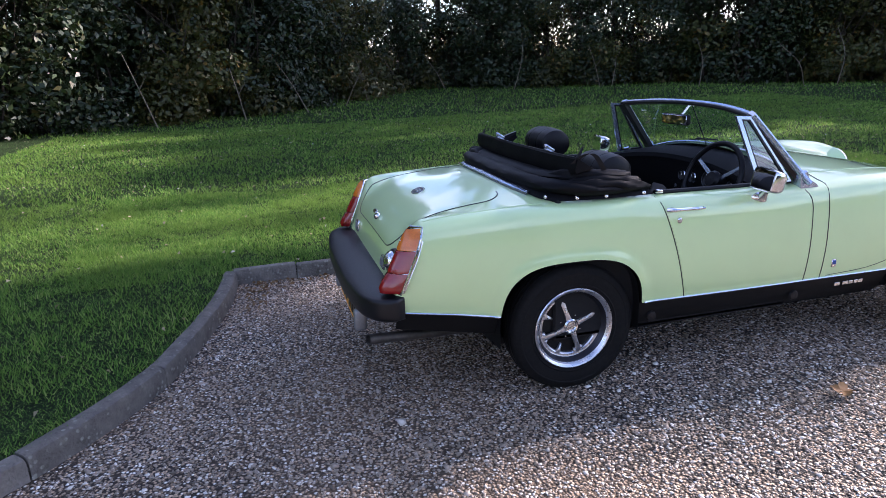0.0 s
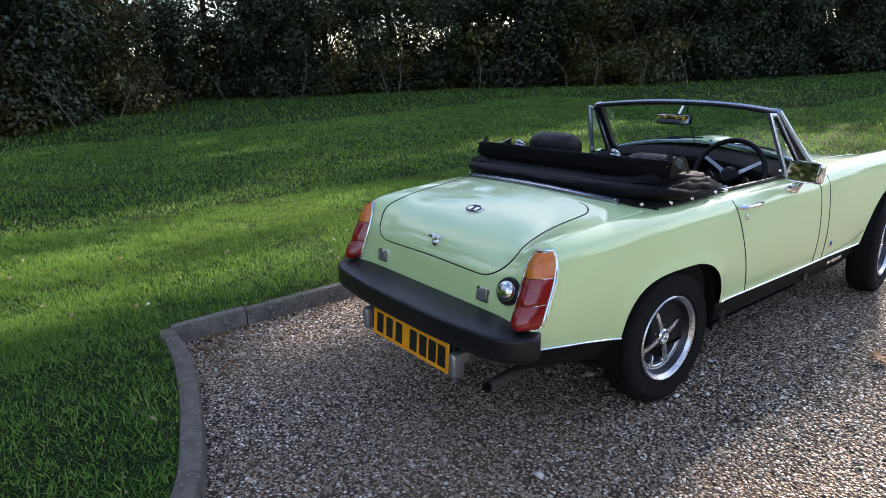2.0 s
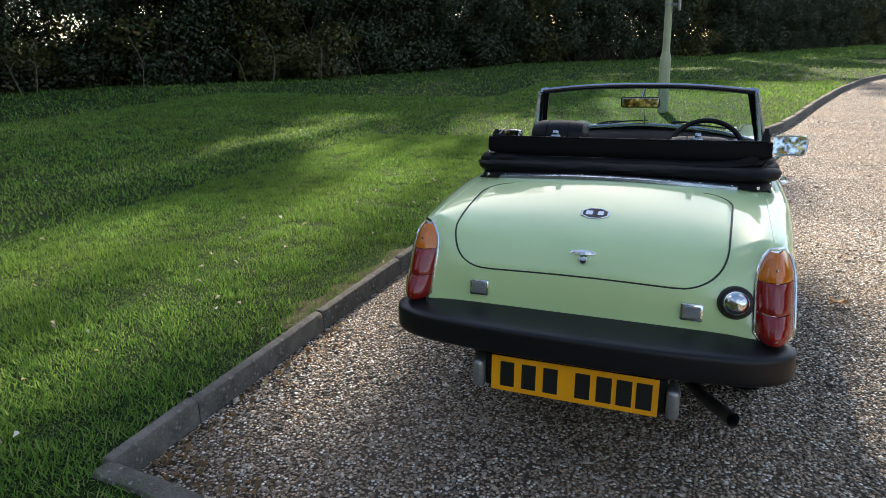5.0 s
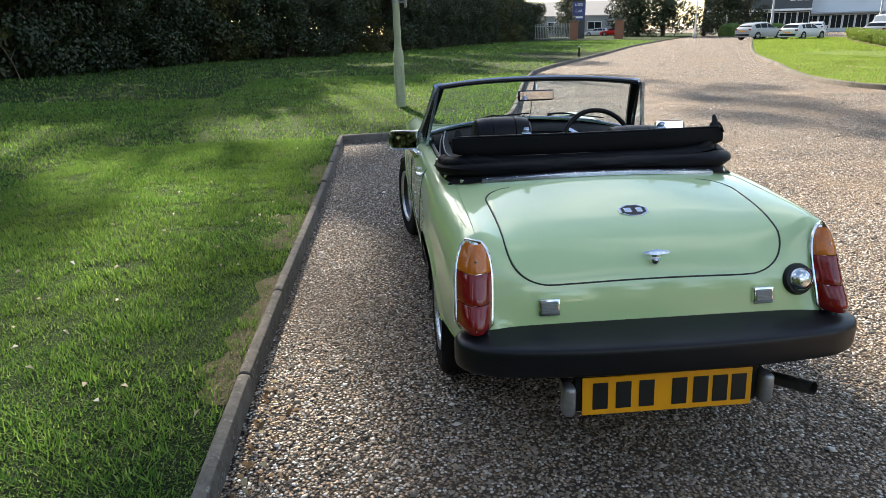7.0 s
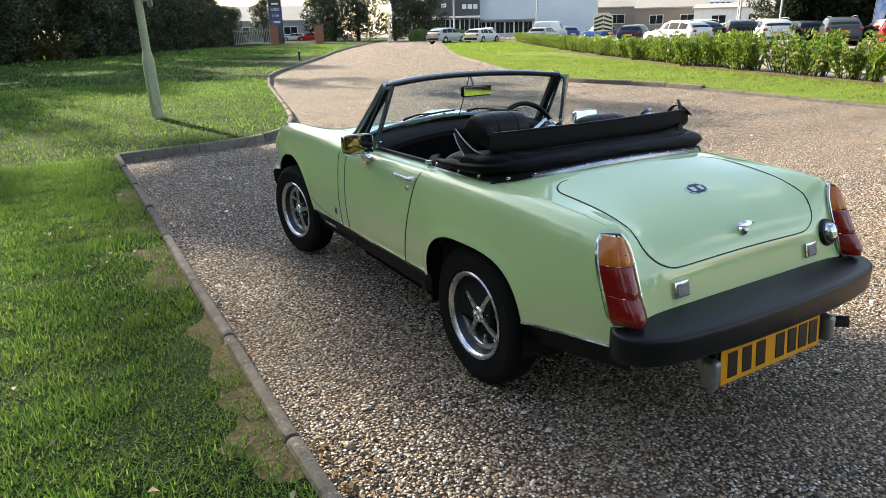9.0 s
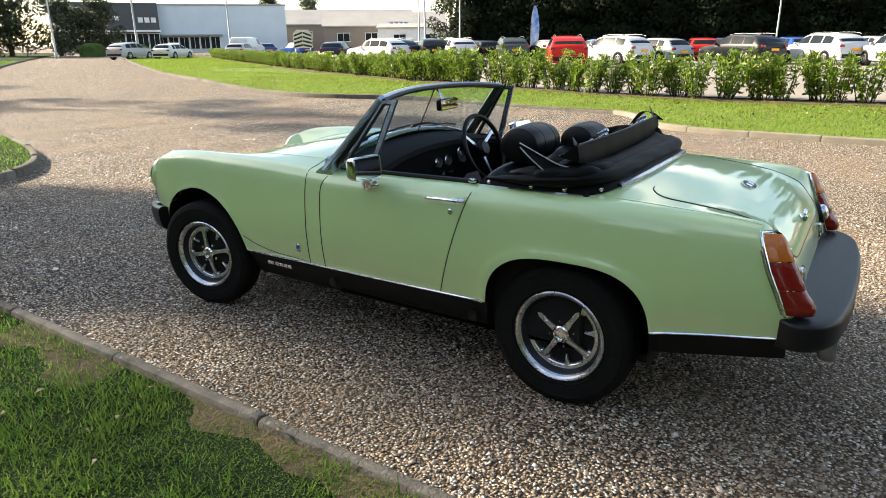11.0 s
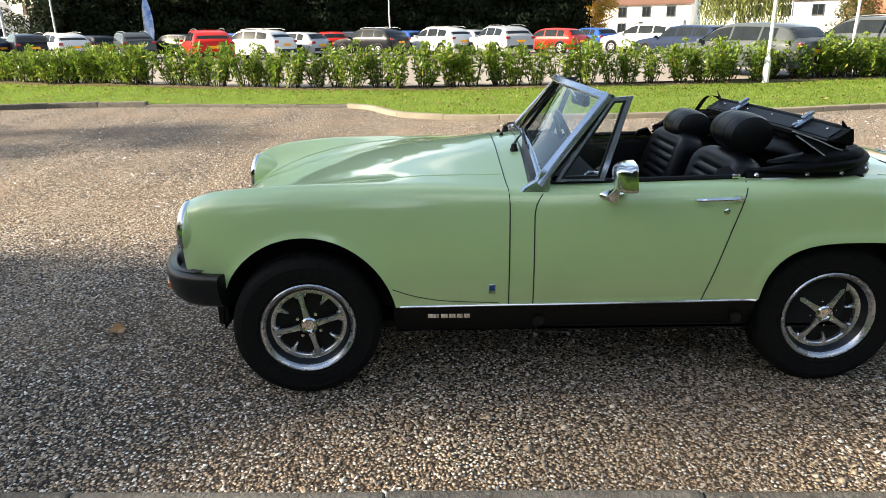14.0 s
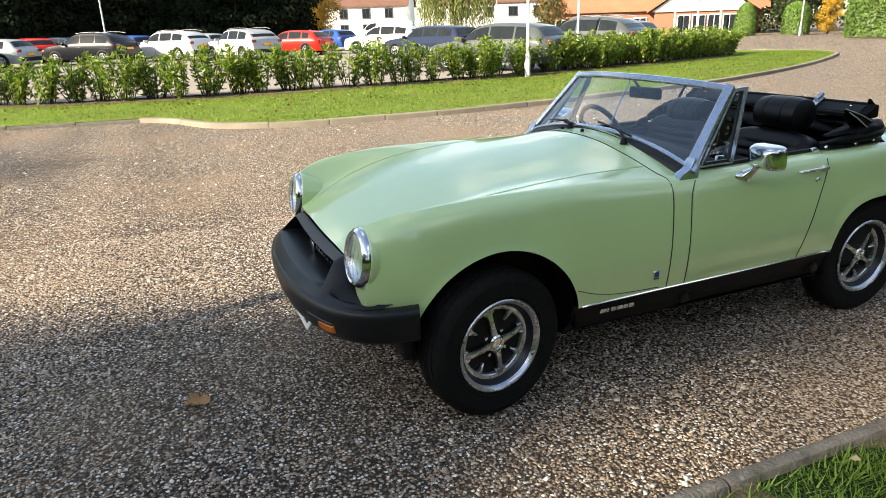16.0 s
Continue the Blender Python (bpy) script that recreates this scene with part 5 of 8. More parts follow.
# seats: ribbed vinyl cushion, backrest and a fat round headrest
for s in (-1, 1):
    seat = tagged(new("seat"), "black ribbed vinyl bucket seat with headrest")
    seat.parent = car
    cx = s * 0.292
    lean = pose(cx, 0.46, 0.44, 17)
    def padded(hx, hy, length, rib_n, across):
        """One moulded pad: rounded outline, its face pressed into ribs."""
        rows = []
        for i in range(65):
            k = i / 64
            e = max(0.05, (1 - abs(2 * k - 1) ** 9)) ** 0.35
            row = []
            for a in np.linspace(0, 2 * np.pi, 44, endpoint=False):
                c, d = math.cos(a), math.sin(a)
                x, y = hx * e * math.copysign(abs(c) ** 0.42, c), hy * e * math.copysign(abs(d) ** 0.55, d)
                if y > 0:
                    q = k if across else x / (2 * hx) + 0.5
                    mid = step_up(-abs(x), -0.62 * hx - 0.01, -0.62 * hx + 0.01) * step_up(min(k, 1 - k), 0.08, 0.12)
                    y -= mid * (0.012 - 0.012 * abs(math.sin(q * rib_n * math.pi)) ** 0.5)
                    y += 0.02 * step_up(abs(x), 0.62 * hx, 0.9 * hx) * min(1, 6 * min(k, 1 - k))
                row.append((x, y, (k - 0.5) * length))
            rows.append(row)
        v_, f_ = grid(rows, wrap_v=True)
        return fixed((v_, f_ + [list(range(44)), list(range(len(v_) - 44, len(v_)))]))
    shape("cushion", moved(padded(0.22, 0.075, 0.46, 11, False), pose(cx, 0.68, 0.34, 6) @ pose(0, 0, 0, 90)), M_VINYL, seat)
    shape("backrest", moved(padded(0.225, 0.065, 0.48, 12, True), lean @ pose(0, 0, 0.20)), M_VINYL, seat)
    roll = [(0.0, -0.125), (0.055, -0.125), (0.075, -0.112), (0.082, -0.08), (0.083, -0.052), (0.080, -0.05), (0.083, -0.047), (0.085, 0.0), (0.083, 0.047), (0.080, 0.05), (0.083, 0.052), (0.082, 0.08), (0.075, 0.112), (0.055, 0.125), (0.0, 0.125)]
    hr = moved(lathe([(r, h) for r, h in roll], 28, "x"), pose(cx, 0.315, 0.938 if s < 0 else 0.882) @ Matrix.Diagonal((0.96, 1.05, 0.92, 1)))
    shape("headrest", hr, M_VINYL, seat, "fat cylindrical headrest")


for s in (-1, 1):
    shape("belt_guide", fixed(moved(plate([(-0.045, -0.02), (0.05, -0.025), (0.035, 0.012), (-0.01, 0.028)], 0.012, 0.003), pose(s * 0.515, 0.45, 0.822, 0, 0, 90) @ pose(0, 0, 0, -35 * s))), M_VINYL, car, "black seat belt guide behind the door")
    shape("door_striker", moved(box(0, 0, 0, 0.022, 0.030, 0.016, 0.005, 2), pose(s * 0.556, 0.432, 0.818)), M_CHROME, car)


# folded hood: a horseshoe of cloth, the header board on top, studs round the edge
def cloth_roll(line, ry, rz, seed, n=40, amp=0.16):
    p = spline(line, n)
    t = np.gradient(p, axis=0)
    t /= np.linalg.norm(t, axis=1, keepdims=True)
    rows = []
    for i in range(n):
        side = np.cross(t[i], (0, 0, 1.0))
        side /= np.linalg.norm(side)
        e = math.sin(0.5 * math.pi * min(1.0, 4 * min(i, n - 1 - i) / n + 0.08))
        row = []
        for a in np.linspace(0, 2 * np.pi, 20, endpoint=False):
            k = 1 + amp * noise.noise((math.cos(a) * 1.3 + seed, math.sin(a) * 1.3, i * 0.16)) + 0.10 * noise.noise((math.cos(a) * 4 + seed, math.sin(a) * 4, i * 0.35))
            row.append(tuple(p[i] + side * ry * e * k * math.cos(a) + np.array((0, 0, 1.0)) * rz * e * k * math.sin(a)))
        rows.append(row)
    v, f = grid(rows, wrap_v=True)
    return fixed((v, f + [list(range(20)), list(range(len(v) - 20, len(v)))]))


hood = tagged(new("folded_hood"), "black cloth hood folded down behind the seats")
hood.parent = car
U1 = [(-0.545, 0.38, 0.832), (-0.555, 0.18, 0.842), (-0.53, 0.03, 0.852), (-0.40, -0.06, 0.860), (0, -0.085, 0.866), (0.40, -0.06, 0.862), (0.53, 0.03, 0.856), (0.555, 0.18, 0.845), (0.545, 0.40, 0.834)]
shape("lower_fold", cloth_roll(U1, 0.052, 0.030, 1.0, 70), M_CLOTH, hood)
shape("middle_fold", cloth_roll([(-0.50, 0.30, 0.855), (-0.50, 0.10, 0.880), (-0.36, 0.0, 0.878), (0, -0.025, 0.878), (0.36, 0.0, 0.882), (0.50, 0.10, 0.888), (0.50, 0.30, 0.858)], 0.055, 0.024, 7.0, 60), M_CLOTH, hood)
shape("inner_fold", cloth_roll([(-0.44, 0.13, 0.85), (0, 0.11, 0.85), (0.44, 0.13, 0.855)], 0.08, 0.035, 17.0, 40), M_CLOTH, hood)
shape("side_fold", cloth_roll([(-0.50, 0.30, 0.852), (-0.53, 0.18, 0.864), (-0.525, 0.08, 0.872), (-0.46, -0.01, 0.884), (-0.36, -0.058, 0.888)], 0.040, 0.022, 23.0, 44, 0.3), M_CLOTH, hood)
edge_out = spline([(-0.553, 0.232, 0.958), (-0.566, 0.185, 0.925), (-0.572, 0.120, 0.880), (-0.570, 0.075, 0.852)], 14)
edge_in = spline([(-0.540, 0.240, 0.972), (-0.556, 0.150, 0.938), (-0.552, 0.075, 0.905), (-0.520, 0.020, 0.890)], 14)
inner = spline([(-0.536, 0.238, 0.966), (-0.525, 0.165, 0.915), (-0.495, 0.115, 0.890), (-0.44, 0.06, 0.880)], 14)
shape("side_flap", fixed(grid([[tuple(o), tuple(o * 0.5 + e * 0.5 + (0.006, 0, -0.002)), tuple(e), tuple(e * 0.5 + n_ * 0.5 + (0.010, 0, -0.008)), tuple(n_), tuple(n_ + (0.0, 0.01, -0.03))] for o, e, n_ in zip(edge_out, edge_in, inner)])), M_CLOTH, hood, "loose flap of hood cloth with bound edges")
for e in (edge_out, edge_in):
    shape("flap_binding", tube(e, 0.0026, 6), M_PIPING, hood, "edge binding, sun highlights in its pale colour")
shape("side_fold", cloth_roll([(-0.545, 0.20, 0.850), (-0.555, 0.10, 0.865), (-0.53, 0.00, 0.872), (-0.46, -0.06, 0.875)], 0.030, 0.030, 31.0, 30), M_CLOTH, hood)
for pts, ry, rz, seed in (([(0.38, -0.03, 0.882), (0.48, 0.03, 0.898), (0.540, 0.14, 0.902), (0.535, 0.27, 0.888), (0.47, 0.31, 0.878), (0.43, 0.22, 0.872)], 0.022, 0.024, 29.0), ([(0.42, 0.04, 0.880), (0.485, 0.10, 0.900), (0.505, 0.19, 0.896), (0.47, 0.25, 0.885)], 0.016, 0.020, 35.0), ([(0.49, -0.04, 0.866), (0.558, 0.08, 0.868), (0.566, 0.24, 0.862), (0.548, 0.40, 0.844)], 0.022, 0.022, 41.0), ([(0.52, 0.02, 0.882), (0.562, 0.16, 0.884), (0.552, 0.30, 0.872), (0.50, 0.38, 0.856)], 0.016, 0.020, 47.0)):
    shape("side_fold", cloth_roll(pts, ry, rz, seed, 40, 0.34), M_CLOTH, hood)
# header board: a shallow channel lying back on the folds, cloth hanging from its rear edge, two big catches across it
A, B = np.array([-0.534, 0.022, 0.973]), np.array([0.552, 0.054, 0.975])
ax = (B - A) / np.linalg.norm(B - A)
nn = np.array([0, 0.54, 0.84])


def board_at(u, y=0.0, z=0.0):
    """A spot on the header board: u along it, y and z off its upper edge, which bows back in the middle."""
    return A + (B - A) * u + np.array([0, y - 0.022 * (1 - (2 * u - 1) ** 2), z])


rows = []
for u in np.linspace(0, 1, 48):
    e = 1 - 0.22 * abs(2 * u - 1) ** 14
    sag = 0.004 * noise.noise((u * 9, 0.3, 2.0))
    rows.append([tuple(board_at(u, y * e + sag, z * e)) for y, z in ((-0.006, -0.004), (0.0, 0.0), (0.008, 0.0), (0.012, -0.008), (0.064, -0.042), (0.070, -0.040), (0.076, -0.046), (0.076, -0.058), (0.040, -0.064), (0.010, -0.072), (-0.012, -0.074), (-0.016, -0.058), (-0.012, -0.040), (-0.009, -0.018))])
v, f = grid(rows, wrap_v=True)
shape("header_board", fixed((v, f + [list(range(14)), list(range(len(v) - 14, len(v)))])), M_CLOTH, hood, "stiff black hood header board")
shape("board_lining", fixed(grid([[tuple(board_at(u, y, z)) for y, z in ((0.014, -0.0065), (0.038, -0.0215), (0.062, -0.0375))] for u in np.linspace(0.04, 0.96, 30)])), M_VINYL, hood, "smooth black strip inside the header board")
for y, z in ((0.002, 0.001), (0.073, -0.044)):
    shape("edge_binding", tube([board_at(u, y, z) for u in np.linspace(0.015, 0.985, 40)], 0.0042, 6), M_VINYL, hood)
for u in np.linspace(0.10, 0.90, 5):
    shape("rivet", moved(lathe([(0, 0.004), (0.004, 0.003), (0.005, 0)], 8), Matrix.Translation(Vector(board_at(u, 0.030, -0.014)))), M_CHROME, hood)
for u, hgt in ((0.0, 0.020), (1.0, 0.040)):
    c = board_at(u) - ax * (0.025 if u else -0.025)
    shape("corner_tab", fixed(grid([[tuple(c + np.array([0, 0.010 + 0.5 * hgt * t, hgt * t]) + nn * b + ax * q * (1 - 0.6 * t)) for q, b in ((-0.016, 0.0), (0.016, 0.0), (0.016, 0.007), (-0.016, 0.007))] for t in np.linspace(0, 1, 6)], wrap_v=True)), M_VINYL, hood)
for u in (0.262, 0.760):
    m_ = Matrix.Translation(Vector(board_at(u, 0.036, -0.012))) @ pose(0, 0, 0, -33)
    shape("catch", fixed(join(*[moved(g, m_) for g in (box(0, 0, 0, 0.036, 0.080, 0.010, 0.003, 2), box(0, -0.028, 0.012, 0.022, 0.050, 0.016, 0.005, 2), box(0, 0.030, 0.008, 0.016, 0.022, 0.012, 0.004, 2))])), M_FRAME, hood, "bright steel hood catch")
# a strap of cloth looped over the board's end
shape("loose_strap", fixed(grid([[tuple(np.array(p) + (0, q, 0)) for q in (-0.012, 0.012)] for p in spline([(0.545, 0.03, 0.955), (0.548, 0.085, 0.990), (0.548, 0.13, 0.985), (0.545, 0.17, 0.93), (0.54, 0.20, 0.88)], 14)])), M_VINYL, hood)
# skirt over the deck edge, with studs, and the bright rail
skirt_line = spline([(-0.562, 0.40), (-0.572, 0.20), (-0.560, 0.02), (-0.515, -0.075), (-0.42, -0.115), (-0.2, -0.135), (0, -0.14), (0.2, -0.135), (0.42, -0.115), (0.515, -0.075), (0.560, 0.02), (0.572, 0.20), (0.562, 0.40)], 80)


def rim_z(x, y):
    p, _ = section(float(np.clip(y, -0.6, 2)))
    return float(np.interp(abs(x), p[60:][::-1, 0], p[60:][::-1, 1]))


rows = []
for x, y in skirt_line:
    z = rim_z(min(abs(x), 0.54), min(y, -0.05) if abs(x) < 0.5 else y)
    c = np.array([x * 0.82, (y - 0.12) * 0.6 + 0.14])
    rows.append([(x, y, z + 0.004), (x + (c[0] - x) * 0.04, y + (c[1] - y) * 0.04, z + 0.014), (x + (c[0] - x) * 0.22, y + (c[1] - y) * 0.22, z + 0.034), (x + (c[0] - x) * 0.5, y + (c[1] - y) * 0.5, z + 0.030)])
shape("hood_skirt", fixed(grid(rows)), M_CLOTH, hood)
for i in (2, 9, 14, 19, 60, 65, 70, 77):
    x, y = skirt_line[i]
    z = rim_z(min(abs(x), 0.54), min(y, -0.05) if abs(x) < 0.5 else y)
    shape("stud", moved(lathe([(0, 0.010), (0.006, 0.008), (0.010, 0.002), (0.010, -0.006)], 12), pose(x * 0.985, y + 0.008, z + 0.014, 20, 0, 0)), M_CHROME, hood)
ys_r = np.linspace(-0.44, 0.44, 40)
rail = [on_top(x, -0.158 + 0.10 * abs(x / 0.55) ** 3, 0.008) for x in ys_r]
shape("deck_rail", fixed(grid([[tuple(np.array(p) + q) for q in ((0, -0.016, -0.008), (0, -0.014, 0.003), (0, 0.0, 0.007), (0, 0.013, 0.005), (0, 0.016, -0.006))] for p in rail])), M_FRAME, car, "bright rail along the deck behind the hood")
for x in np.linspace(-0.42, 0.42, 9):
    shape("rivet", moved(lathe([(0, 0.004), (0.004, 0.003), (0.005, 0)], 8), Matrix.Translation(Vector(on_top(x, -0.158 + 0.10 * abs(x / 0.55) ** 3, 0.0125)))), M_CHROME, car)


# wheels: tyre, dished rim, and a pressed centre with four long spokes and four short fingers
def road_wheel(name):
    w = tagged(new(name), "road wheel with silver spokes on black")
    R, H = 0.283, 0.072
    prof = [(0.168, -0.060), (0.195, -0.072), (0.235, -0.076), (0.262, -0.070), (0.276, -0.058), (0.281, -0.045), (0.281, -0.031), (0.276, -0.030), (0.276, -0.026), (0.2825, -0.025), (0.283, -0.012), (0.277, -0.010), (0.277, -0.006), (0.283, -0.005), (0.283, 0.008), (0.277, 0.009), (0.277, 0.013), (0.282, 0.014), (0.281, 0.034), (0.276, 0.036), (0.276, 0.040), (0.280, 0.042), (0.276, 0.056), (0.264, 0.067), (0.250, 0.071), (0.248, 0.0725), (0.243, 0.0725), (0.241, 0.071), (0.220, 0.072), (0.198, 0.069), (0.196, 0.0705), (0.192, 0.0705), (0.190, 0.067), (0.172, 0.060)]
    shape("tyre", fixed(lathe(prof, 64, "x")), M_TYRE, w, "black rubber tyre")
    rim = [(0.178, 0.060), (0.180, 0.066), (0.176, 0.070), (0.168, 0.067), (0.163, 0.060), (0.159, 0.054)]
    dish = [(0.159, 0.054), (0.154, 0.049), (0.149, 0.036), (0.144, 0.029)]
    inner_ring = [(0.144, 0.029), (0.138, 0.0265), (0.132, 0.0275), (0.128, 0.024), (0.126, 0.012), (0.126, -0.02), (0.15, -0.05)]
    shape("rim", fixed(lathe(rim, 64, "x")), M_ALLOY, w, "silver painted steel rim")
    shape("rim_dish", fixed(lathe(dish, 64, "x")), M_DISH, w, "rim dish, dark reflection in its colour")
    shape("inner_ring", fixed(lathe(inner_ring, 64, "x")), M_ALLOY, w)
    shape("centre", fixed(lathe([(0.130, 0.012), (0.09, 0.010), (0.045, 0.020), (0.0, 0.022)], 48, "x")), M_BLACK, w, "black wheel centre")

    def finger(a, r0, r1, w0, w1, waist, x0, x1):
        pts = []
        n = 9
        for i in range(n):
            t = i / (n - 1)
            r = r0 + (r1 - r0) * t
            half = (w0 * (1 - t) + w1 * t) * (1 - waist * math.sin(math.pi * t))
            x = x0 + (x1 - x0) * t + 0.004 * math.sin(math.pi * t)
            row = [(x - 0.010, half, r), (x, half * 0.86, r), (x + 0.003, 0, r), (x, -half * 0.86, r), (x - 0.010, -half, r)]
            c, sn = math.cos(a), math.sin(a)
            pts.append([(px, py * c - pr * sn, py * sn + pr * c) for px, py, pr in row])
        return fixed(grid(pts))
    for k in range(4):
        a = radians(90 * k + 20)
        shape("spoke", finger(a, 0.024, 0.133, 0.0155, 0.0150, 0.36, 0.038, 0.026), M_ALLOY, w)
        shape("finger", finger(a + radians(45), 0.133, 0.088, 0.019, 0.0025, 0.34, 0.025, 0.019), M_ALLOY, w)
        for sgn in (-1, 1):
            shape("fillet", finger(a + sgn * radians(8.0), 0.134, 0.113, 0.012, 0.002, 0.2, 0.024, 0.019), M_ALLOY, w)
        b = a + radians(45)
        shape("wheel_nut", moved(lathe([(0, 0.016), (0.007, 0.015), (0.0095, 0.008), (0.0095, 0)], 6, "x"), pose(0.016, -0.050 * math.sin(b), 0.050 * math.cos(b))), M_CHROME, w)
    shape("hub_ring", fixed(lathe([(0.034, 0.018), (0.034, 0.040), (0.028, 0.046), (0.022, 0.044), (0.020, 0.036), (0.0, 0.036)], 28, "x")), M_CHROME, w, "chrome hub ring")
    return w


wheel = road_wheel("wheel")
wheel.parent = car
spots = [(0.551, 0.008, 0), (-0.551, 0.008, 180), (0.600, 2.014, 9), (-0.600, 2.014, 189)]
wheel.matrix_basis = pose(spots[0][0], spots[0][1], 0.281)
for (x, y, rz), spin in zip(spots[1:], (37, 61, -8)):
    copy_thing(wheel, pose(x, y, 0.281, 0, 0, rz) @ pose(0, 0, 0, spin))

# ---- trees, shrubs and hedges ----
def cloud(rng, blobs, n, length, width, up=0.3):
    """Leaves spread through and over a set of ellipsoids (cx, cy, cz, rx, ry, rz)."""
    b = np.array(blobs)
    w = (b[:, 3] * b[:, 4] * b[:, 5]) ** (2 / 3)
    pick = rng.choice(len(b), n, p=w / w.sum())
    d = rng.normal(size=(n, 3))
    d /= np.linalg.norm(d, axis=1, keepdims=True)
    r = rng.uniform(0.45, 1.0, n) ** 0.6 * rng.uniform(0.9, 1.12, n)
    c = b[pick, :3] + d * b[pick, 3:] * r[:, None]
    nrm = d + rng.normal(size=(n, 3)) * 0.6 + (0, 0, up)
    return cards(c, nrm, rng.uniform(0, 6.28, n), length * rng.uniform(0.6, 1.3, n), width * rng.uniform(0.6, 1.3, n))


def limbs(rng, height, girth, n, spread, start=0.3):
    """A tapered, slightly crooked trunk with limbs, each a tapered bar."""
    lean = rng.normal(size=2) * 0.03 * height
    trunk = spline([(0, 0, -0.3), (lean[0] * 0.3, lean[1] * 0.3, height * 0.35), (lean[0], lean[1], height * 0.95)], 9)
    geo = [tube(trunk, np.linspace(girth, girth * 0.2, 9), 8)]
    for i in range(n):
        h = height * (start + (0.9 - start) * (i + rng.uniform(0, 0.8)) / n)
        base = trunk[int(h / height * 8)]
        a = rng.uniform(0, 6.28)
        L = spread * rng.uniform(0.6, 1.0) * (1.15 - 0.6 * h / height)
        tip = base + np.array([math.cos(a) * L, math.sin(a) * L, L * rng.uniform(0.2, 0.7)])
        mid = (base + tip) / 2 + (0, 0, -0.06 * L)
        geo.append(tube(spline([base, mid, tip], 6), np.linspace(girth * 0.38, girth * 0.08, 6), 5))
    return join(*geo)


def tree_proto(name, label, rng, height, girth, spread, crown_from, n, leaf, mat, taper=0.5, blobs=26, category="tree"):
    root = thing(name, label, category)
    shape("trunk", limbs(rng, height, girth, 12, spread, 0.22), M_BARK, root)
    bl = []
    for i in range(blobs):
        t = (i + rng.uniform(0, 1)) / blobs
        z = height * (crown_from + (1.02 - crown_from) * t)
        R = spread * (1 - taper * abs(2 * t - 0.75) ** 1.5) * rng.uniform(0.35, 0.95)
        a = rng.uniform(0, 6.28)
        s = spread * rng.uniform(0.26, 0.48)
        bl.append((R * math.cos(a) * 0.75, R * math.sin(a) * 0.75, z, s, s, s * 0.75))
    leaf_mesh("crown", cloud(rng, bl, n, leaf, leaf * 0.62), mat, root)
    return root


def spot_z(x, y):
    return float(rise(x, y)) + 0.08


EDGE = [(-10.4, -8.2), (-11.6, -5.9), (-13.6, -3.7), (-14.6, -1.6), (-17.4, 1.0), (-23.0, 4.6), (-20.6, 8.6), (-18.2, 12.2), (-15.2, 14.9), (-12.9, 17.6), (-10.6, 22.5), (-7.6, 29.5), (-2.6, 36.0), (2.2, 44.5), (10.0, 61.0), (22.0, 89.0)]
# dense shrubs along the wood's edge
rs = np.random.default_rng(11)
shrubs = []
for k in range(4):
    root = thing("woodland_shrub", ("dark evergreen shrub at the edge of the wood", "dense dark green holly shrub under the trees", "tangled dark shrub with yellowing leaves", "dark leafy shrub with bare twigs below")[k], "shrub", "shrubs along the wood")
    bl = [(rs.normal() * 0.75, rs.normal() * 0.55, rs.uniform(0.35, 3.6), rs.uniform(0.5, 0.9), rs.uniform(0.5, 0.9), rs.uniform(0.5, 0.8)) for _ in range(16)]
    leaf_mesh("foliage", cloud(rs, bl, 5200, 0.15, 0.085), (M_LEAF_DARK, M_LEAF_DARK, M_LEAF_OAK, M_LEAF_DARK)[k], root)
    stems = [tube(spline([(rs.normal() * 0.2, rs.normal() * 0.2, -0.1), (rs.normal() * 0.5, rs.normal() * 0.4, 1.2), (rs.normal() * 0.9, rs.normal() * 0.7, 3.0)], 6), np.linspace(0.035, 0.008, 6), 5) for _ in range(9)]
    shape("woody_stem", join(*stems), M_BARK, root)
    shrubs.append(root)
ep = spline(EDGE, 1200)
run = np.concatenate([[0], np.cumsum(np.linalg.norm(np.diff(ep, axis=0), axis=1))])
first = {}


def plant(proto, x, y, z, turn, s, base_scale=1.0):
    """The proto itself takes the first spot, copies the rest."""
    m = pose(x, y, z, 0, 0, turn)
    if proto.name not in first:
        first[proto.name] = True
        proto.matrix_basis = m @ Matrix.Diagonal((s, s, s, 1))
        return proto
    c = copy_thing(proto, m)
    c.scale = (s, s, s)
    return c


d = 0.0
i = 0
while d < run[-1]:
    x, y = (np.interp(d, run, ep[:, k]) for k in (0, 1))
    far = math.hypot(x, y)
    for row in range(2):
        e = np.array([np.interp(d + 0.5, run, ep[:, k]) for k in (0, 1)]) - (x, y)
        e /= np.linalg.norm(e) + 1e-9
        off = -0.7 - row * 1.8 - rs.uniform(0, 0.6)
        px, py = x + e[1] * off, y - e[0] * off
        plant(shrubs[int(rs.integers(4))], px, py, spot_z(px, py) - 0.05, rs.uniform(0, 360), rs.uniform(0.8, 1.15) * (1.0 + 0.25 * row))
    d += 1.35 if far < 34 else 2.4
    i += 1

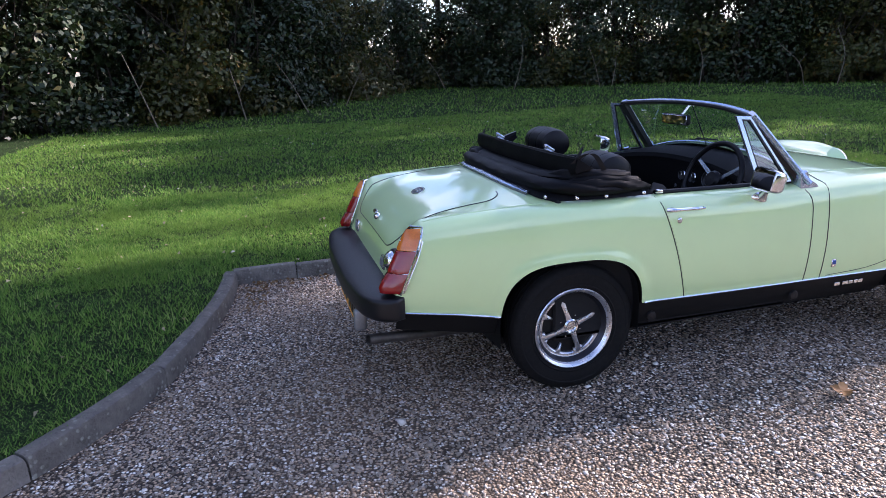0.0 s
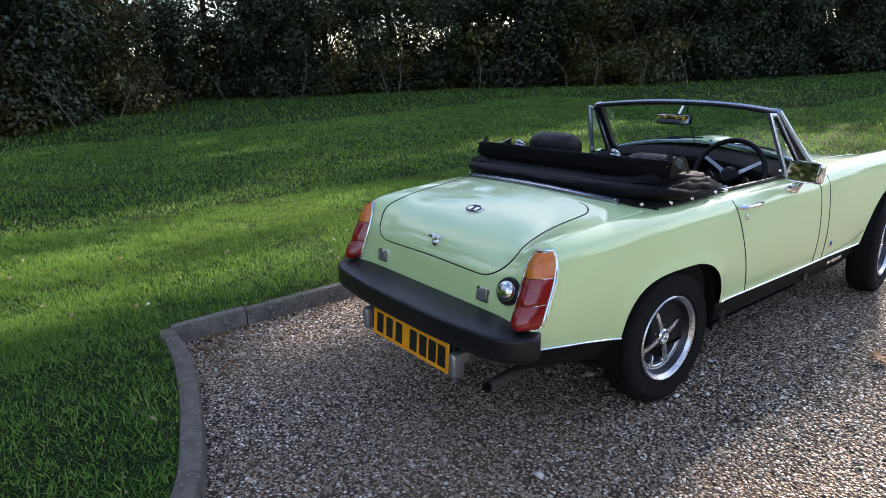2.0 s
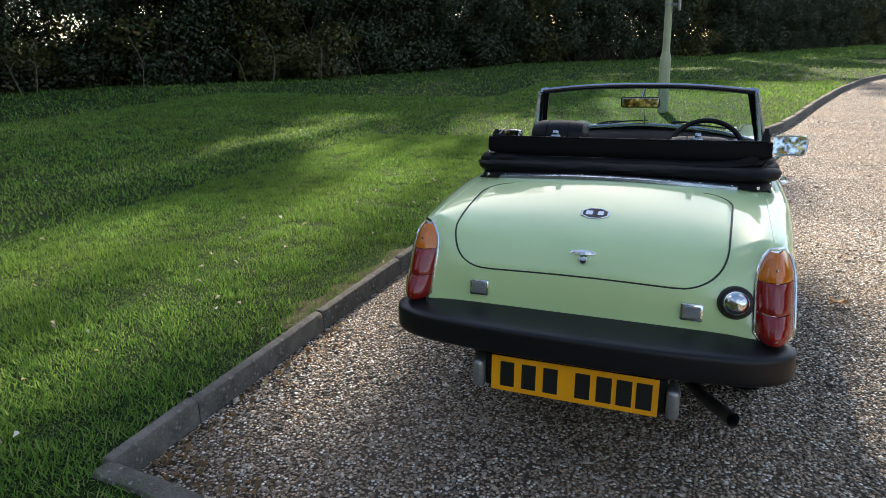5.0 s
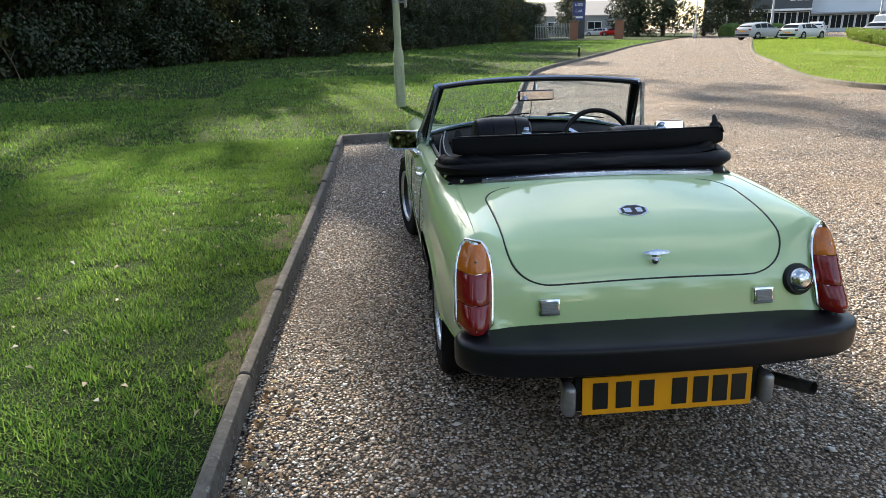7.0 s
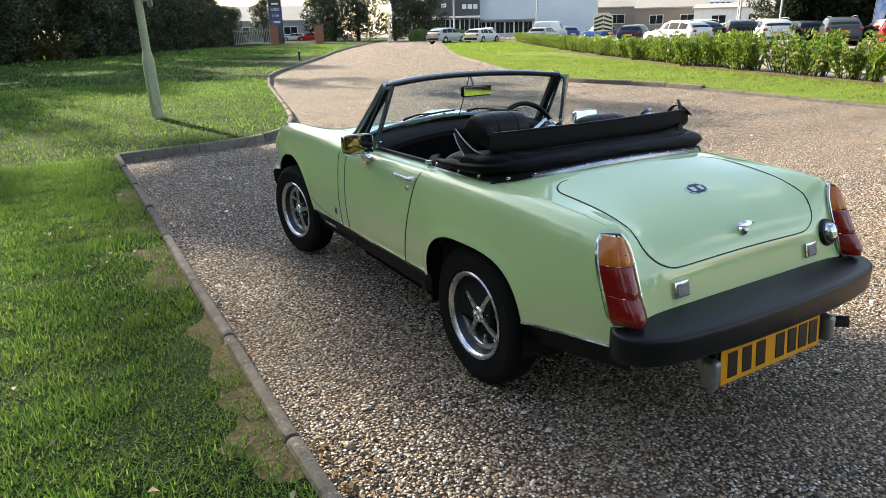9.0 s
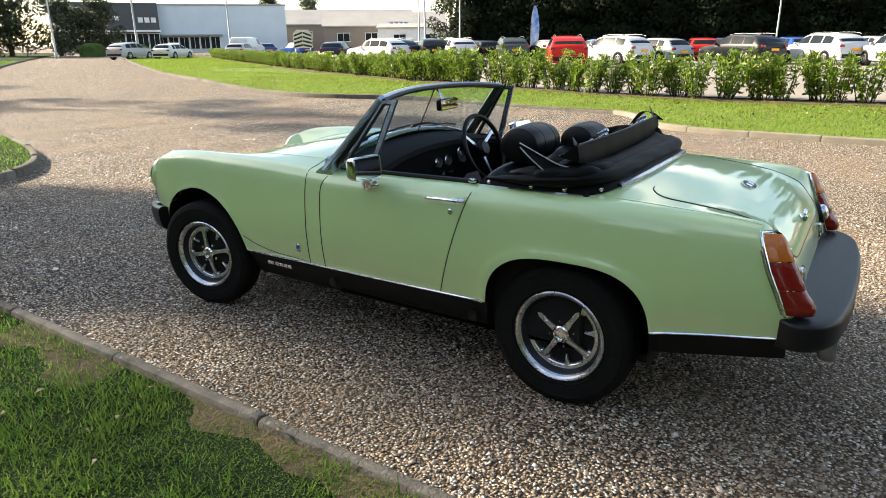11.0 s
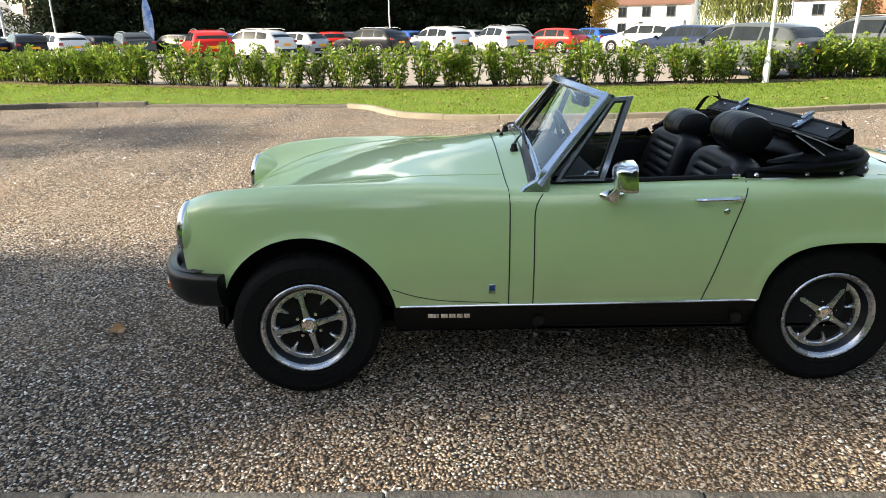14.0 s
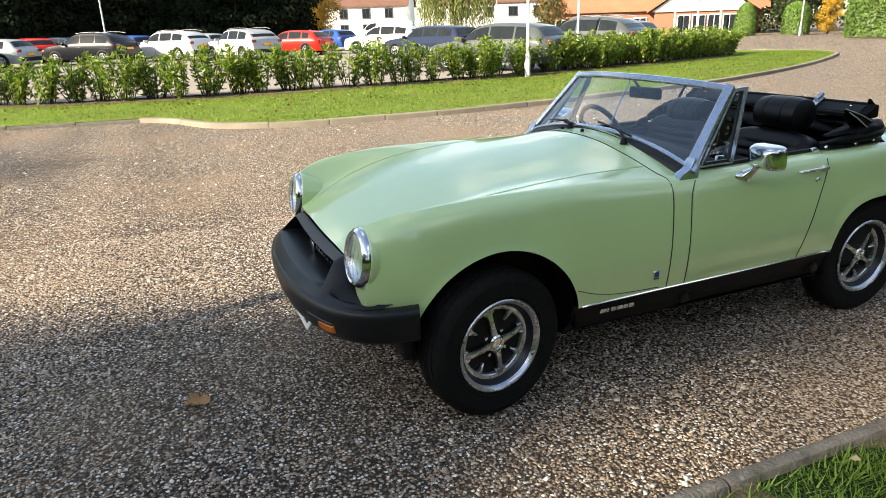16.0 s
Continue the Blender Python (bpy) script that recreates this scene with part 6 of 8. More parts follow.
# trees of the wood behind them
rt = np.random.default_rng(5)
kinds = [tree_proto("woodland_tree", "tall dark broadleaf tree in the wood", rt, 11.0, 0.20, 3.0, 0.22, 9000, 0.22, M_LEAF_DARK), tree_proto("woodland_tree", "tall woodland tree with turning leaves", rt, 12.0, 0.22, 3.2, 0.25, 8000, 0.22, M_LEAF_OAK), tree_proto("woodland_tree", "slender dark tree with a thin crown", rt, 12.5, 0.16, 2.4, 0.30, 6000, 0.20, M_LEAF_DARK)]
for t in kinds:
    tagged(t, group="trees of the wood")
d = 1.0
while d < run[-1]:
    x, y = (np.interp(d, run, ep[:, k]) for k in (0, 1))
    e = np.array([np.interp(d + 0.5, run, ep[:, k]) for k in (0, 1)]) - (x, y)
    e /= np.linalg.norm(e) + 1e-9
    off = -2.6 - rt.uniform(0, 3.0)
    px, py = x + e[1] * off, y - e[0] * off
    plant(kinds[int(rt.integers(3))], px, py, 0.1, rt.uniform(0, 360), rt.uniform(0.8, 1.15))
    d += 2.3 if math.hypot(x, y) < 40 else 4.0
# unseen trees carry the wood round the south, for the door mirror to reflect
for k, (x, y) in enumerate(((-11.0, -11.0), (-9.2, -13.4), (-7.0, -15.2), (-4.6, -16.6), (-2.2, -18.0), (0.4, -19.6))):
    plant(kinds[k % 3], x, y - 2.0, 0.1, 70 * k, 1.0)
    plant(shrubs[k % 4], x, y, spot_z(x, y) - 0.05, 50 * k, 1.1)
    for j, (dx, dy) in enumerate(((1.1, -0.6), (0.5, -1.9), (1.7, -1.5))):
        plant(shrubs[(k + 1 + j) % 4], x + dx, y + dy, spot_z(x, y) - 0.05, 90 * k + 40 * j, 1.25 + 0.2 * j)

# ---- laurel hedge along the island ----
rl = np.random.default_rng(21)
laurels = []
for k in range(4):
    root = thing("laurel_bush", ("glossy green laurel bush in the hedge", "thin laurel bush with upright shoots", "laurel bush with a few yellowed leaves", "dense glossy laurel bush")[k], "bush", "laurels of the hedge")
    cen, nrm, stems = [], [], []
    for j in range((17, 12, 15, 19)[k]):
        a, r = rl.uniform(0, 6.28), rl.uniform(0.02, 0.16)
        b = np.array([r * math.cos(a), r * math.sin(a), -0.05])
        lean = rl.uniform(0.10, 0.42)
        tip = b + (lean * math.cos(a + rl.normal() * 0.4), lean * math.sin(a + rl.normal() * 0.4), rl.uniform(0.70, 1.12))
        st = spline([b, (b + tip) / 2 + (rl.normal() * 0.04, rl.normal() * 0.04, 0.05), tip], 10)
        stems.append(tube(st, np.linspace(0.011, 0.004, 10), 5))
        for _ in range(34):
            u = rl.uniform(0.16, 1.0) ** 0.75
            p = st[min(9, int(u * 9))] + rl.normal(size=3) * 0.02
            d = rl.normal(size=3) * (1, 1, 0.5) + (0, 0, 0.55)
            d /= np.linalg.norm(d)
            cen.append(p + d * 0.065)
            nrm.append(np.cross(d, rl.normal(size=3)))
    cen, nrm = np.array(cen), np.array(nrm)
    leaf_mesh("foliage", cards(cen, nrm, rl.uniform(0, 6.28, len(cen)), rl.uniform(0.10, 0.165, len(cen)), rl.uniform(0.036, 0.056, len(cen))), M_LEAF_LAUREL, root)
    shape("woody_stem", join(*stems), M_BARK, root)
    laurels.append(root)
HEDGE = [(16.3, -16.4), (14.7, -11.0), (13.55, -6.6), (12.95, -3.0), (12.75, 1.0), (13.05, 4.5), (13.7, 7.6), (15.2, 12.0), (17.4, 16.6), (20.0, 21.6), (26.0, 31.5), (33.8, 44.4), (39.5, 52.8)]
hp2 = spline(HEDGE, 1500)
hrun = np.concatenate([[0], np.cumsum(np.linalg.norm(np.diff(hp2, axis=0), axis=1))])
d = 0.0
while d < hrun[-1]:
    x, y = (np.interp(d, hrun, hp2[:, k]) for k in (0, 1))
    dense = y < -8 or y > 9
    for q in range(2 if dense else 1):
        px, py = x + rl.normal() * 0.10 + (0.35 if q else 0), y + rl.normal() * 0.08
        plant(laurels[int(rl.integers(4))], px, py, float(island_height(np.array([px]), np.array([py]))[0]) - 0.01, rl.uniform(0, 360), rl.uniform(0.88, 1.12) * (1.0 - 0.22 * min(1.0, max(0.0, (y - 9.0) / 8.0))))
    d += rl.uniform(0.42, 0.62) if y < 20 else 0.72
# strip of bare earth and litter under the hedge
hw = even(hp2, 160)
ht = np.gradient(hw, axis=0)
ht /= np.linalg.norm(ht, axis=1, keepdims=True)
hn = np.stack([-ht[:, 1], ht[:, 0]], 1)
rows = []
for i in range(len(hw)):
    row = []
    for o in (-0.55, -0.3, 0.0, 0.3, 0.55):
        p = hw[i] + hn[i] * (o + 0.1 * noise.noise((i * 0.31, o * 3, 1.0)))
        z = float(island_height(np.array([p[0]]), np.array([p[1]]))[0])
        row.append((p[0], p[1], z + 0.035 * (1 - (o / 0.55) ** 2) + (0.006 if abs(o) < 0.5 else -0.02)))
    rows.append(row)
tagged(shape("hedge_bed", grid(rows), M_EARTH), "bare brown earth bed under the laurel hedge", kind="structure")


# ---- parked cars ----
M_DARKGLASS = surf("tinted car glass", (0.012, 0.016, 0.019), (0.02, 0.025, 0.028), 0.10, bump=0.0, spec=0.12)
PAINTS = {n: paint_mat(n + " car paint", c, f * 0.2, 0.3, 1.3, 0.1, 0.5) for n, c, f in (("white", (0.60, 0.61, 0.62), 0.0), ("black", (0.012, 0.013, 0.016), 0.2), ("red", (0.52, 0.022, 0.015), 0.1), ("grey", (0.065, 0.075, 0.080), 0.35), ("darkgrey", (0.055, 0.060, 0.07), 0.4), ("blue", (0.02, 0.07, 0.26), 0.3), ("navy", (0.018, 0.026, 0.055), 0.3), ("silver", (0.36, 0.38, 0.40), 0.5))}
WORDS = {"white": "white", "black": "black", "red": "bright red", "grey": "mid grey", "darkgrey": "dark grey", "blue": "blue", "navy": "navy blue", "silver": "pale silver"}
KINDS = {
    "suv": (4.4, 1.84, 1.64, curve((0, 0.62), (0.02, 0.86), (0.10, 0.97), (0.25, 1.06), (0.30, 1.12), (0.42, 1.53), (0.52, 1.61), (0.70, 1.59), (0.85, 1.49), (0.945, 1.20), (0.985, 1.02), (1.0, 0.62))),
    "hatch": (4.1, 1.76, 1.47, curve((0, 0.55), (0.02, 0.75), (0.10, 0.86), (0.24, 0.95), (0.29, 1.00), (0.43, 1.39), (0.55, 1.46), (0.75, 1.43), (0.88, 1.33), (0.955, 1.03), (0.985, 0.92), (1.0, 0.55))),
    "estate": (4.6, 1.80, 1.48, curve((0, 0.55), (0.02, 0.74), (0.10, 0.86), (0.27, 0.97), (0.32, 1.02), (0.44, 1.40), (0.55, 1.47), (0.75, 1.45), (0.90, 1.36), (0.965, 1.05), (0.985, 0.95), (1.0, 0.55))),
    "van": (4.9, 1.92, 1.95, curve((0, 0.62), (0.02, 0.92), (0.10, 1.06), (0.18, 1.18), (0.22, 1.30), (0.33, 1.84), (0.42, 1.93), (0.7, 1.95), (0.93, 1.94), (0.975, 1.85), (0.99, 1.2), (1.0, 0.62)))}
car_protos = {}


def parked_car(kind, col, x, y, heading):
    """heading: degrees from +y, clockwise seen from above is negative."""
    m = pose(x, y, 0.119, 0, 0, heading)
    if (kind, col) in car_protos:
        return copy_thing(car_protos[kind, col], m)
    L, W, H, top_raw = KINDS[kind]
    squat = 0.905 if kind != "van" else 0.93
    H = H * squat

    def top(u):
        return top_raw(u) * squat
    root = thing("parked_car", f"{WORDS[col]} {dict(suv='family SUV', hatch='hatchback', estate='estate car', van='panel van')[kind]} standing in the car park", "car", "cars in the car park", m)
    belt = H * 0.635
    ys = np.unique(np.concatenate([np.linspace(0, 0.06, 8), np.linspace(0.06, 0.94, 34), np.linspace(0.94, 1, 8)]))

    def half(u):
        w = W / 2 * (1 - 0.16 * max(0, (0.10 - u) / 0.10) ** 2 - 0.13 * max(0, (u - 0.92) / 0.08) ** 2)
        t = float(top(u)[0])
        b = min(t - 0.02, belt)
        roof = w - 0.10 - 0.46 * max(0, t - belt) * 0.6
        return [(w * 0.93, 0.24), (w * 0.985, 0.34), (w, 0.52), (w * 0.995, 0.52 + (b - 0.52) * 0.7), (w - 0.035, b), ((w - 0.035) * 0.35 + roof * 0.65, b + (t - b) * 0.62), (roof, t - 0.035 if t > belt else t - 0.01), (roof - 0.10, t), (0.0, t + 0.012)]
    Y = lambda u: L * (0.5 - u)
    P = [[(q[0], Y(u), q[1]) for q in half(u)] for u in ys]
    h = grid(P)
    ends = [(np.array([(q[0] * s, Y(u), q[1]) for s in (1, -1) for q in (half(u) if s > 0 else half(u)[::-1])]), [list(range(18))]) for u in (0.0, 1.0)]
    shape("body", fixed(join(h, mirrored(h), *ends)), PAINTS[col], root)
    # arches and wheels
    for u in (0.185, 0.795):
        for s in (-1, 1):
            shape("wheel_arch", moved(lathe([(0.0, 0.0), (0.355, 0.0), (0.36, -0.02), (0.36, -0.2)], 22, "x"), pose(s * (W / 2 + 0.004), Y(u), 0.335) @ Matrix.Diagonal((s, 1, 1, 1))), M_INK, root)
            wh = shape("wheel", fixed(moved(lathe([(0.20, 0.0), (0.29, 0.012), (0.315, -0.01), (0.32, -0.06), (0.32, -0.2)], 24, "x"), pose(s * (W / 2 + 0.008), Y(u), 0.322) @ Matrix.Diagonal((s, 1, 1, 1)))), M_TYRE, root)
            shape("rim", fixed(moved(join(lathe([(0.205, 0.004), (0.19, 0.012), (0.16, -0.01), (0.06, 0.0), (0.0, 0.008)], 20, "x"), *[moved(box(0.006, 0, 0.10, 0.012, 0.04, 0.16, 0.004, 1), pose(0, 0, 0, 72 * k)) for k in range(5)]), pose(s * (W / 2 + 0.008), Y(u), 0.322) @ Matrix.Diagonal((s, 1, 1, 1)))), M_ALLOY, wh)
    # windows: panes just proud of the shell, pillars between them
    cuts = dict(suv=[(0.335, 0.51), (0.525, 0.70), (0.715, 0.86)], hatch=[(0.33, 0.52), (0.535, 0.72), (0.735, 0.83)], estate=[(0.36, 0.53), (0.545, 0.71), (0.725, 0.88)], van=[(0.26, 0.42)])[kind]
    for s in (-1, 1):
        for a, b in cuts:
            rows = []
            for u in np.linspace(a, b, 6):
                q = half(u)
                lo, mid, hi = np.array(q[4]), np.array(q[5]), np.array(q[6])
                lo = lo + (mid - lo) * 0.18
                hi = mid + (hi - mid) * 0.66
                rows.append([(s * (p[0] + 0.006), Y(u), p[1] + 0.002) for p in (lo, mid, hi)])
            shape("side_window", fixed(grid(rows)), M_DARKGLASS, root)

    def cross(ua, ub, inset):
        rows = []
        for u in np.linspace(ua, ub, 5):
            t = float(top(u)[0])
            wdt = half(u)[6][0] - inset
            rows.append([(wdt * k, Y(u), t + 0.018 - 0.022 * abs(k) ** 3) for k in np.linspace(-1, 1, 9)])
        return fixed(grid(rows))
    f0, f1 = dict(suv=(0.312, 0.425), hatch=(0.30, 0.435), estate=(0.33, 0.445), van=(0.225, 0.335))[kind]
    shape("windscreen", cross(f0, f1, 0.02), M_DARKGLASS, root)
    if kind != "van":
        r0, r1 = dict(suv=(0.912, 0.952), hatch=(0.89, 0.95), estate=(0.91, 0.962))[kind]
        shape("rear_window", cross(r0, r1, 0.06), M_DARKGLASS, root)
    for s in (-1, 1):
        shape("tail_lamp", box(s * (W / 2 - 0.17), -L / 2 + 0.035, belt - 0.06, 0.24, 0.09, 0.13, 0.03, 2), M_RED, root, "red tail lamp")
        shape("headlamp", moved(box(0, 0, 0, 0.34, 0.20, 0.11, 0.04, 2), pose(s * (W / 2 - 0.22), L / 2 - 0.14, belt - 0.26, 0, 0, s * -28)), M_STEEL, root, "clear headlamp")
        shape("door_mirror", box(s * (W / 2 + 0.07), L * 0.17, belt + 0.04, 0.17, 0.10, 0.12, 0.03, 2), PAINTS[col], root)
    shape("rear_bumper", box(0, -L / 2 + 0.03, 0.42, W * 0.80, 0.10, 0.20, 0.04, 2), M_RUBBER, root)
    shape("front_grille", box(0, L / 2 - 0.03, 0.52, W * 0.50, 0.06, 0.22, 0.02, 2), M_RUBBER, root)
    shape("number_plate", box(0, -L / 2 - 0.022, belt - 0.22, 0.50, 0.012, 0.11, 0.003, 1), M_PLATE, root)
    if kind == "suv":
        for s in (-1, 1):
            shape("roof_rail", tube(spline([(s * 0.60, L * 0.05, H - 0.03), (s * 0.61, L * -0.08, H + 0.018), (s * 0.61, L * -0.30, H + 0.0), (s * 0.59, L * -0.38, H - 0.06)], 12), 0.012, 6), M_STEEL, root)
    car_protos[kind, col] = root
    return root


# the near rows, by bearing and range from the bay; turn: how far the nose points off straight away
for kind, col, bearing, far, turn in (("suv", "navy", 54.5, 45, 50), ("hatch", "silver", 56.8, 52, 50), ("suv", "black", 58.1, 45, 10), ("suv", "white", 60.2, 44, 20), ("hatch", "black", 62.2, 45, 30), ("suv", "grey", 64.9, 43.5, 12), ("hatch", "black", 68.1, 43, 45), ("suv", "red", 70.2, 34, 8), ("hatch", "blue", 72.0, 45, 50), ("suv", "white", 73.8, 37, 48), ("hatch", "silver", 76.9, 38.5, 50), ("hatch", "red", 80.0, 45, 10), ("hatch", "navy", 81.6, 46, 40), ("suv", "black", 83.3, 39, 48), ("hatch", "blue", 86.2, 45, 30), ("suv", "white", 88.8, 39, 42), ("hatch", "silver", 91.2, 45, 40), ("suv", "silver", 93.9, 36.5, 30), ("hatch", "red", 98.2, 39, 55), ("hatch", "blue", 101.4, 46, 40), ("suv", "white", 105.6, 37.5, 60), ("van", "white", 106.2, 52, 80), ("estate", "navy", 108.7, 30, 45), ("hatch", "grey", 112.5, 20.0, 55), ("suv", "grey", 120.8, 24.8, 58), ("hatch", "darkgrey", 124.2, 33.0, 60)):
    a = radians(bearing)
    parked_car(kind, col, -2.97 + far * math.sin(a), 1.07 + far * math.cos(a), turn - bearing)
for spec in (("suv", "white", 32.5, 27.2, -6), ("hatch", "blue", 45.1, 52.6, -10), ("hatch", "blue", 47.8, 50.1, -12), ("hatch", "silver", 38.5, 47.5, -60), ("suv", "white", 52.0, 76.0, -40), ("hatch", "red", 38.0, 108.0, 60), ("hatch", "white", 36.0, 110.0, 60), ("suv", "silver", 33.5, 56.5, -70), ("hatch", "white", 34.4, 51.6, -65), ("van", "white", 40.5, 49.0, -60), ("hatch", "navy", 36.0, 34.0, -60)):
    parked_car(*spec)

# ---- poles, posts and signs ----
M_POST = surf("pale green post paint", (0.42, 0.46, 0.30), (0.32, 0.36, 0.22), 0.6, scale=3.0, fine=40.0, bump=0.15, dist=0.002)
post = thing("lamp_post", "pale green lamp post with a small sign panel", "lamp post", at=pose(-0.465, 9.12, 0.15, 0, -0.6, 0))
shape("base_section", lathe([(0.0, -0.3), (0.088, -0.3), (0.088, 0.86), (0.083, 0.90), (0.066, 0.98), (0.060, 1.0)], 12), M_POST, post)
shape("column", lathe([(0.060, 0.98), (0.058, 2.0), (0.052, 3.3), (0.0, 3.32)], 12), M_POST, post)
shape("access_door", box(0.0, -0.084, 0.45, 0.11, 0.02, 0.5, 0.006, 1), M_POST, post)
shape("sign_panel", box(0.16, 0.02, 2.02, 0.035, 0.30, 0.78, 0.012, 2), M_STEEL, post, "grey back of a small sign")
for z in (1.72, 2.32):
    shape("clamp", join(lathe([(0.062, z - 0.02), (0.070, z - 0.02), (0.070, z + 0.02), (0.062, z + 0.02)], 12), box(0.10, 0, z, 0.10, 0.03, 0.03, 0.004, 1)), M_STEEL, post)
marker = thing("marker_post", "short dark marker post in the grass", "post", at=pose(8.2, 27.5, 0.16))
shape("stake", lathe([(0.0, -0.2), (0.045, -0.2), (0.045, 0.48), (0.035, 0.52), (0.0, 0.53)], 10), M_BLACK, marker)
shape("cap", lathe([(0.047, 0.44), (0.047, 0.50)], 10), M_WHITE, marker)


def pole(x, y, h, r, label, mat=None):
    root = thing("car_park_pole", label, "pole", "slim poles round the car park", pose(x, y, 0.1))
    shape("shaft", lathe([(0.0, -0.3), (r * 1.8, -0.3), (r * 1.8, 0.5), (r, 0.6), (r * 0.7, h), (0, h + 0.01)], 10), mat or M_STEEL, root)
    shape("lamp_head", box(0, 0, h, 0.16, 0.5, 0.10, 0.03, 2), M_STEEL, root)


for x, y, h, r, lb in ((12.9, -6.05, 6.0, 0.042, "white steel flagpole among the laurels"), (17.0, -10.4, 6.0, 0.042, "white steel flagpole among the laurels"), (46.8, 33.3, 7.0, 0.09, "grey steel lamp pole in the car park"), (45.2, 57.0, 7.0, 0.09, "grey steel lamp pole in the car park"), (46.8, 5.4, 7.0, 0.06, "thin grey lamp pole before the conifers"), (33.7, 69.7, 7.0, 0.09, "grey steel lamp pole by the entrance"), (37.1, 60.9, 7.0, 0.10, "grey steel lamp pole at the verge"), (64.0, 46.0, 7.0, 0.09, "grey steel lamp pole far off"), (44.0, 28.0, 6.0, 0.07, "grey steel lamp pole in the car park"), (60.0, -30.0, 5.0, 0.06, "slim lamp pole by the houses"), (35.0, -43.0, 5.0, 0.07, "slim lamp pole by the shrubs")):
    pole(x, y, h, r, lb, M_WHITE if "white" in lb else None)
flag = thing("feather_flag", "tall blue and white feather flag", "flag", at=pose(47.0, 23.2, 0.1, 0, 0, -60))
M_FLAG = surf("blue flag cloth", (0.04, 0.16, 0.50), (0.55, 0.62, 0.72), 0.8, scale=1.6, fine=60.0, bump=0.03)
shape("pole", tube(spline([(0, 0, 0), (0, 0, 2.4), (0.12, 0, 3.6), (0.5, 0, 3.95)], 12), 0.02, 6), M_STEEL, flag)
shape("banner", fixed(grid([[(0.03 + 0.15 * max(0, (z - 2.6) / 1.3) ** 2 + t * w, 0.03 * math.sin(z * 3 + t * 2), z) for t in (0, 0.5, 1)] for z, w in ((0.9, 0.5), (1.6, 0.62), (2.4, 0.62), (3.1, 0.52), (3.7, 0.30), (3.92, 0.1))])), M_FLAG, flag)
chev = thing("chevron_board", "cream and black striped warning board", "sign", at=pose(37.6, 39.0, 0.1, 0, 0, -45))
shape("board", plate([(-0.75, 0.9), (0.75, 0.9), (0.75, 2.0), (0.45, 2.3), (-0.45, 2.3), (-0.75, 2.0)], 0.05, 0.008), surf("cream warning board", (0.62, 0.60, 0.45), None, 0.5, bump=0.0), chev)
for k in range(4):
    for s in (-1, 1):
        shape("stripe", plate([(s * 0.02, 1.05 + 0.32 * k), (s * 0.70, 0.92 + 0.28 * k), (s * 0.70, 1.06 + 0.28 * k), (s * 0.02, 1.20 + 0.32 * k)][:: s], 0.06, 0.0), M_INK, chev)
for s in (-1, 1):
    shape("leg", box(s * 0.6, 0, 0.45, 0.06, 0.06, 0.95, 0.005, 1), M_STEEL, chev)

M_BRICK = surf("red brick", (0.34, 0.15, 0.09), (0.26, 0.12, 0.075), 0.9, scale=1.5, fine=25.0, bump=0.3, dist=0.006)
M_RENDER = surf("white render", (0.80, 0.80, 0.78), (0.70, 0.70, 0.68), 0.8, scale=0.5, fine=20.0, bump=0.08)
M_TILE = surf("red clay roof tiles", (0.40, 0.17, 0.09), (0.30, 0.12, 0.07), 0.85, scale=0.6, fine=9.0, bump=0.5, dist=0.03)
M_TILE_DARK = surf("brown roof tiles", (0.17, 0.085, 0.06), (0.12, 0.065, 0.05), 0.85, scale=0.6, fine=9.0, bump=0.5, dist=0.03)
M_CLAD = surf("dark cladding", (0.045, 0.052, 0.060), (0.06, 0.068, 0.076), 0.5, scale=0.4, fine=15.0, bump=0.04)
M_CLAD_PALE = surf("pale blue-white cladding", (0.56, 0.63, 0.70), (0.50, 0.57, 0.64), 0.5, scale=0.3, fine=10.0, bump=0.04)
M_SHEET = surf("grey sheet roof", (0.42, 0.40, 0.37), (0.32, 0.30, 0.28), 0.7, scale=0.3, fine=6.0, bump=0.2, dist=0.03)
M_WALL_BUFF = surf("buff wall panels", (0.30, 0.25, 0.20), (0.24, 0.19, 0.15), 0.8, scale=0.4, fine=8.0, bump=0.1)

totem = thing("totem_sign", "tall dark sign with stacked blue and black panels", "sign", at=pose(23.9, 80.6, 0.1, 0, 0, -18))
shape("frame", box(0, 0, 3.3, 1.55, 0.30, 6.6, 0.04, 2), M_CLAD, totem)
M_SIGNBLUE = surf("blue sign panel", (0.04, 0.06, 0.22), None, 0.4, bump=0.0)
for k in range(3):
    pn = shape("sign_panel", box(0, -0.17, 5.95 - k * 0.62, 1.42, 0.05, 0.52, 0.01, 1), M_INK, totem)
    shape("mark", box(0, -0.20, 5.95 - k * 0.62, 0.85, 0.02, 0.20, 0.01, 1), M_WHITE, pn)
M_LETTER = surf("white sign letters", (0.8, 0.8, 0.8), None, 0.5, bump=0.0)
for k, word in enumerate(("USED", "CAR")):
    pn = shape("sign_panel", box(0, -0.17, 4.05 - k * 0.72, 1.42, 0.05, 0.62, 0.01, 1), M_SIGNBLUE, totem)
    fc = bpy.data.curves.new("letters", "FONT")
    fc.body, fc.size, fc.align_x, fc.align_y, fc.extrude = word, 0.42, "CENTER", "CENTER", 0.01
    fc.materials.append(M_LETTER)
    tx = new("letters", fc)
    tx.parent, tx.matrix_basis = pn, pose(0, -0.21, 4.05 - k * 0.72, 90)
pn = shape("sign_panel", box(0, -0.17, 2.62, 1.42, 0.05, 0.62, 0.01, 1), M_SIGNBLUE, totem)
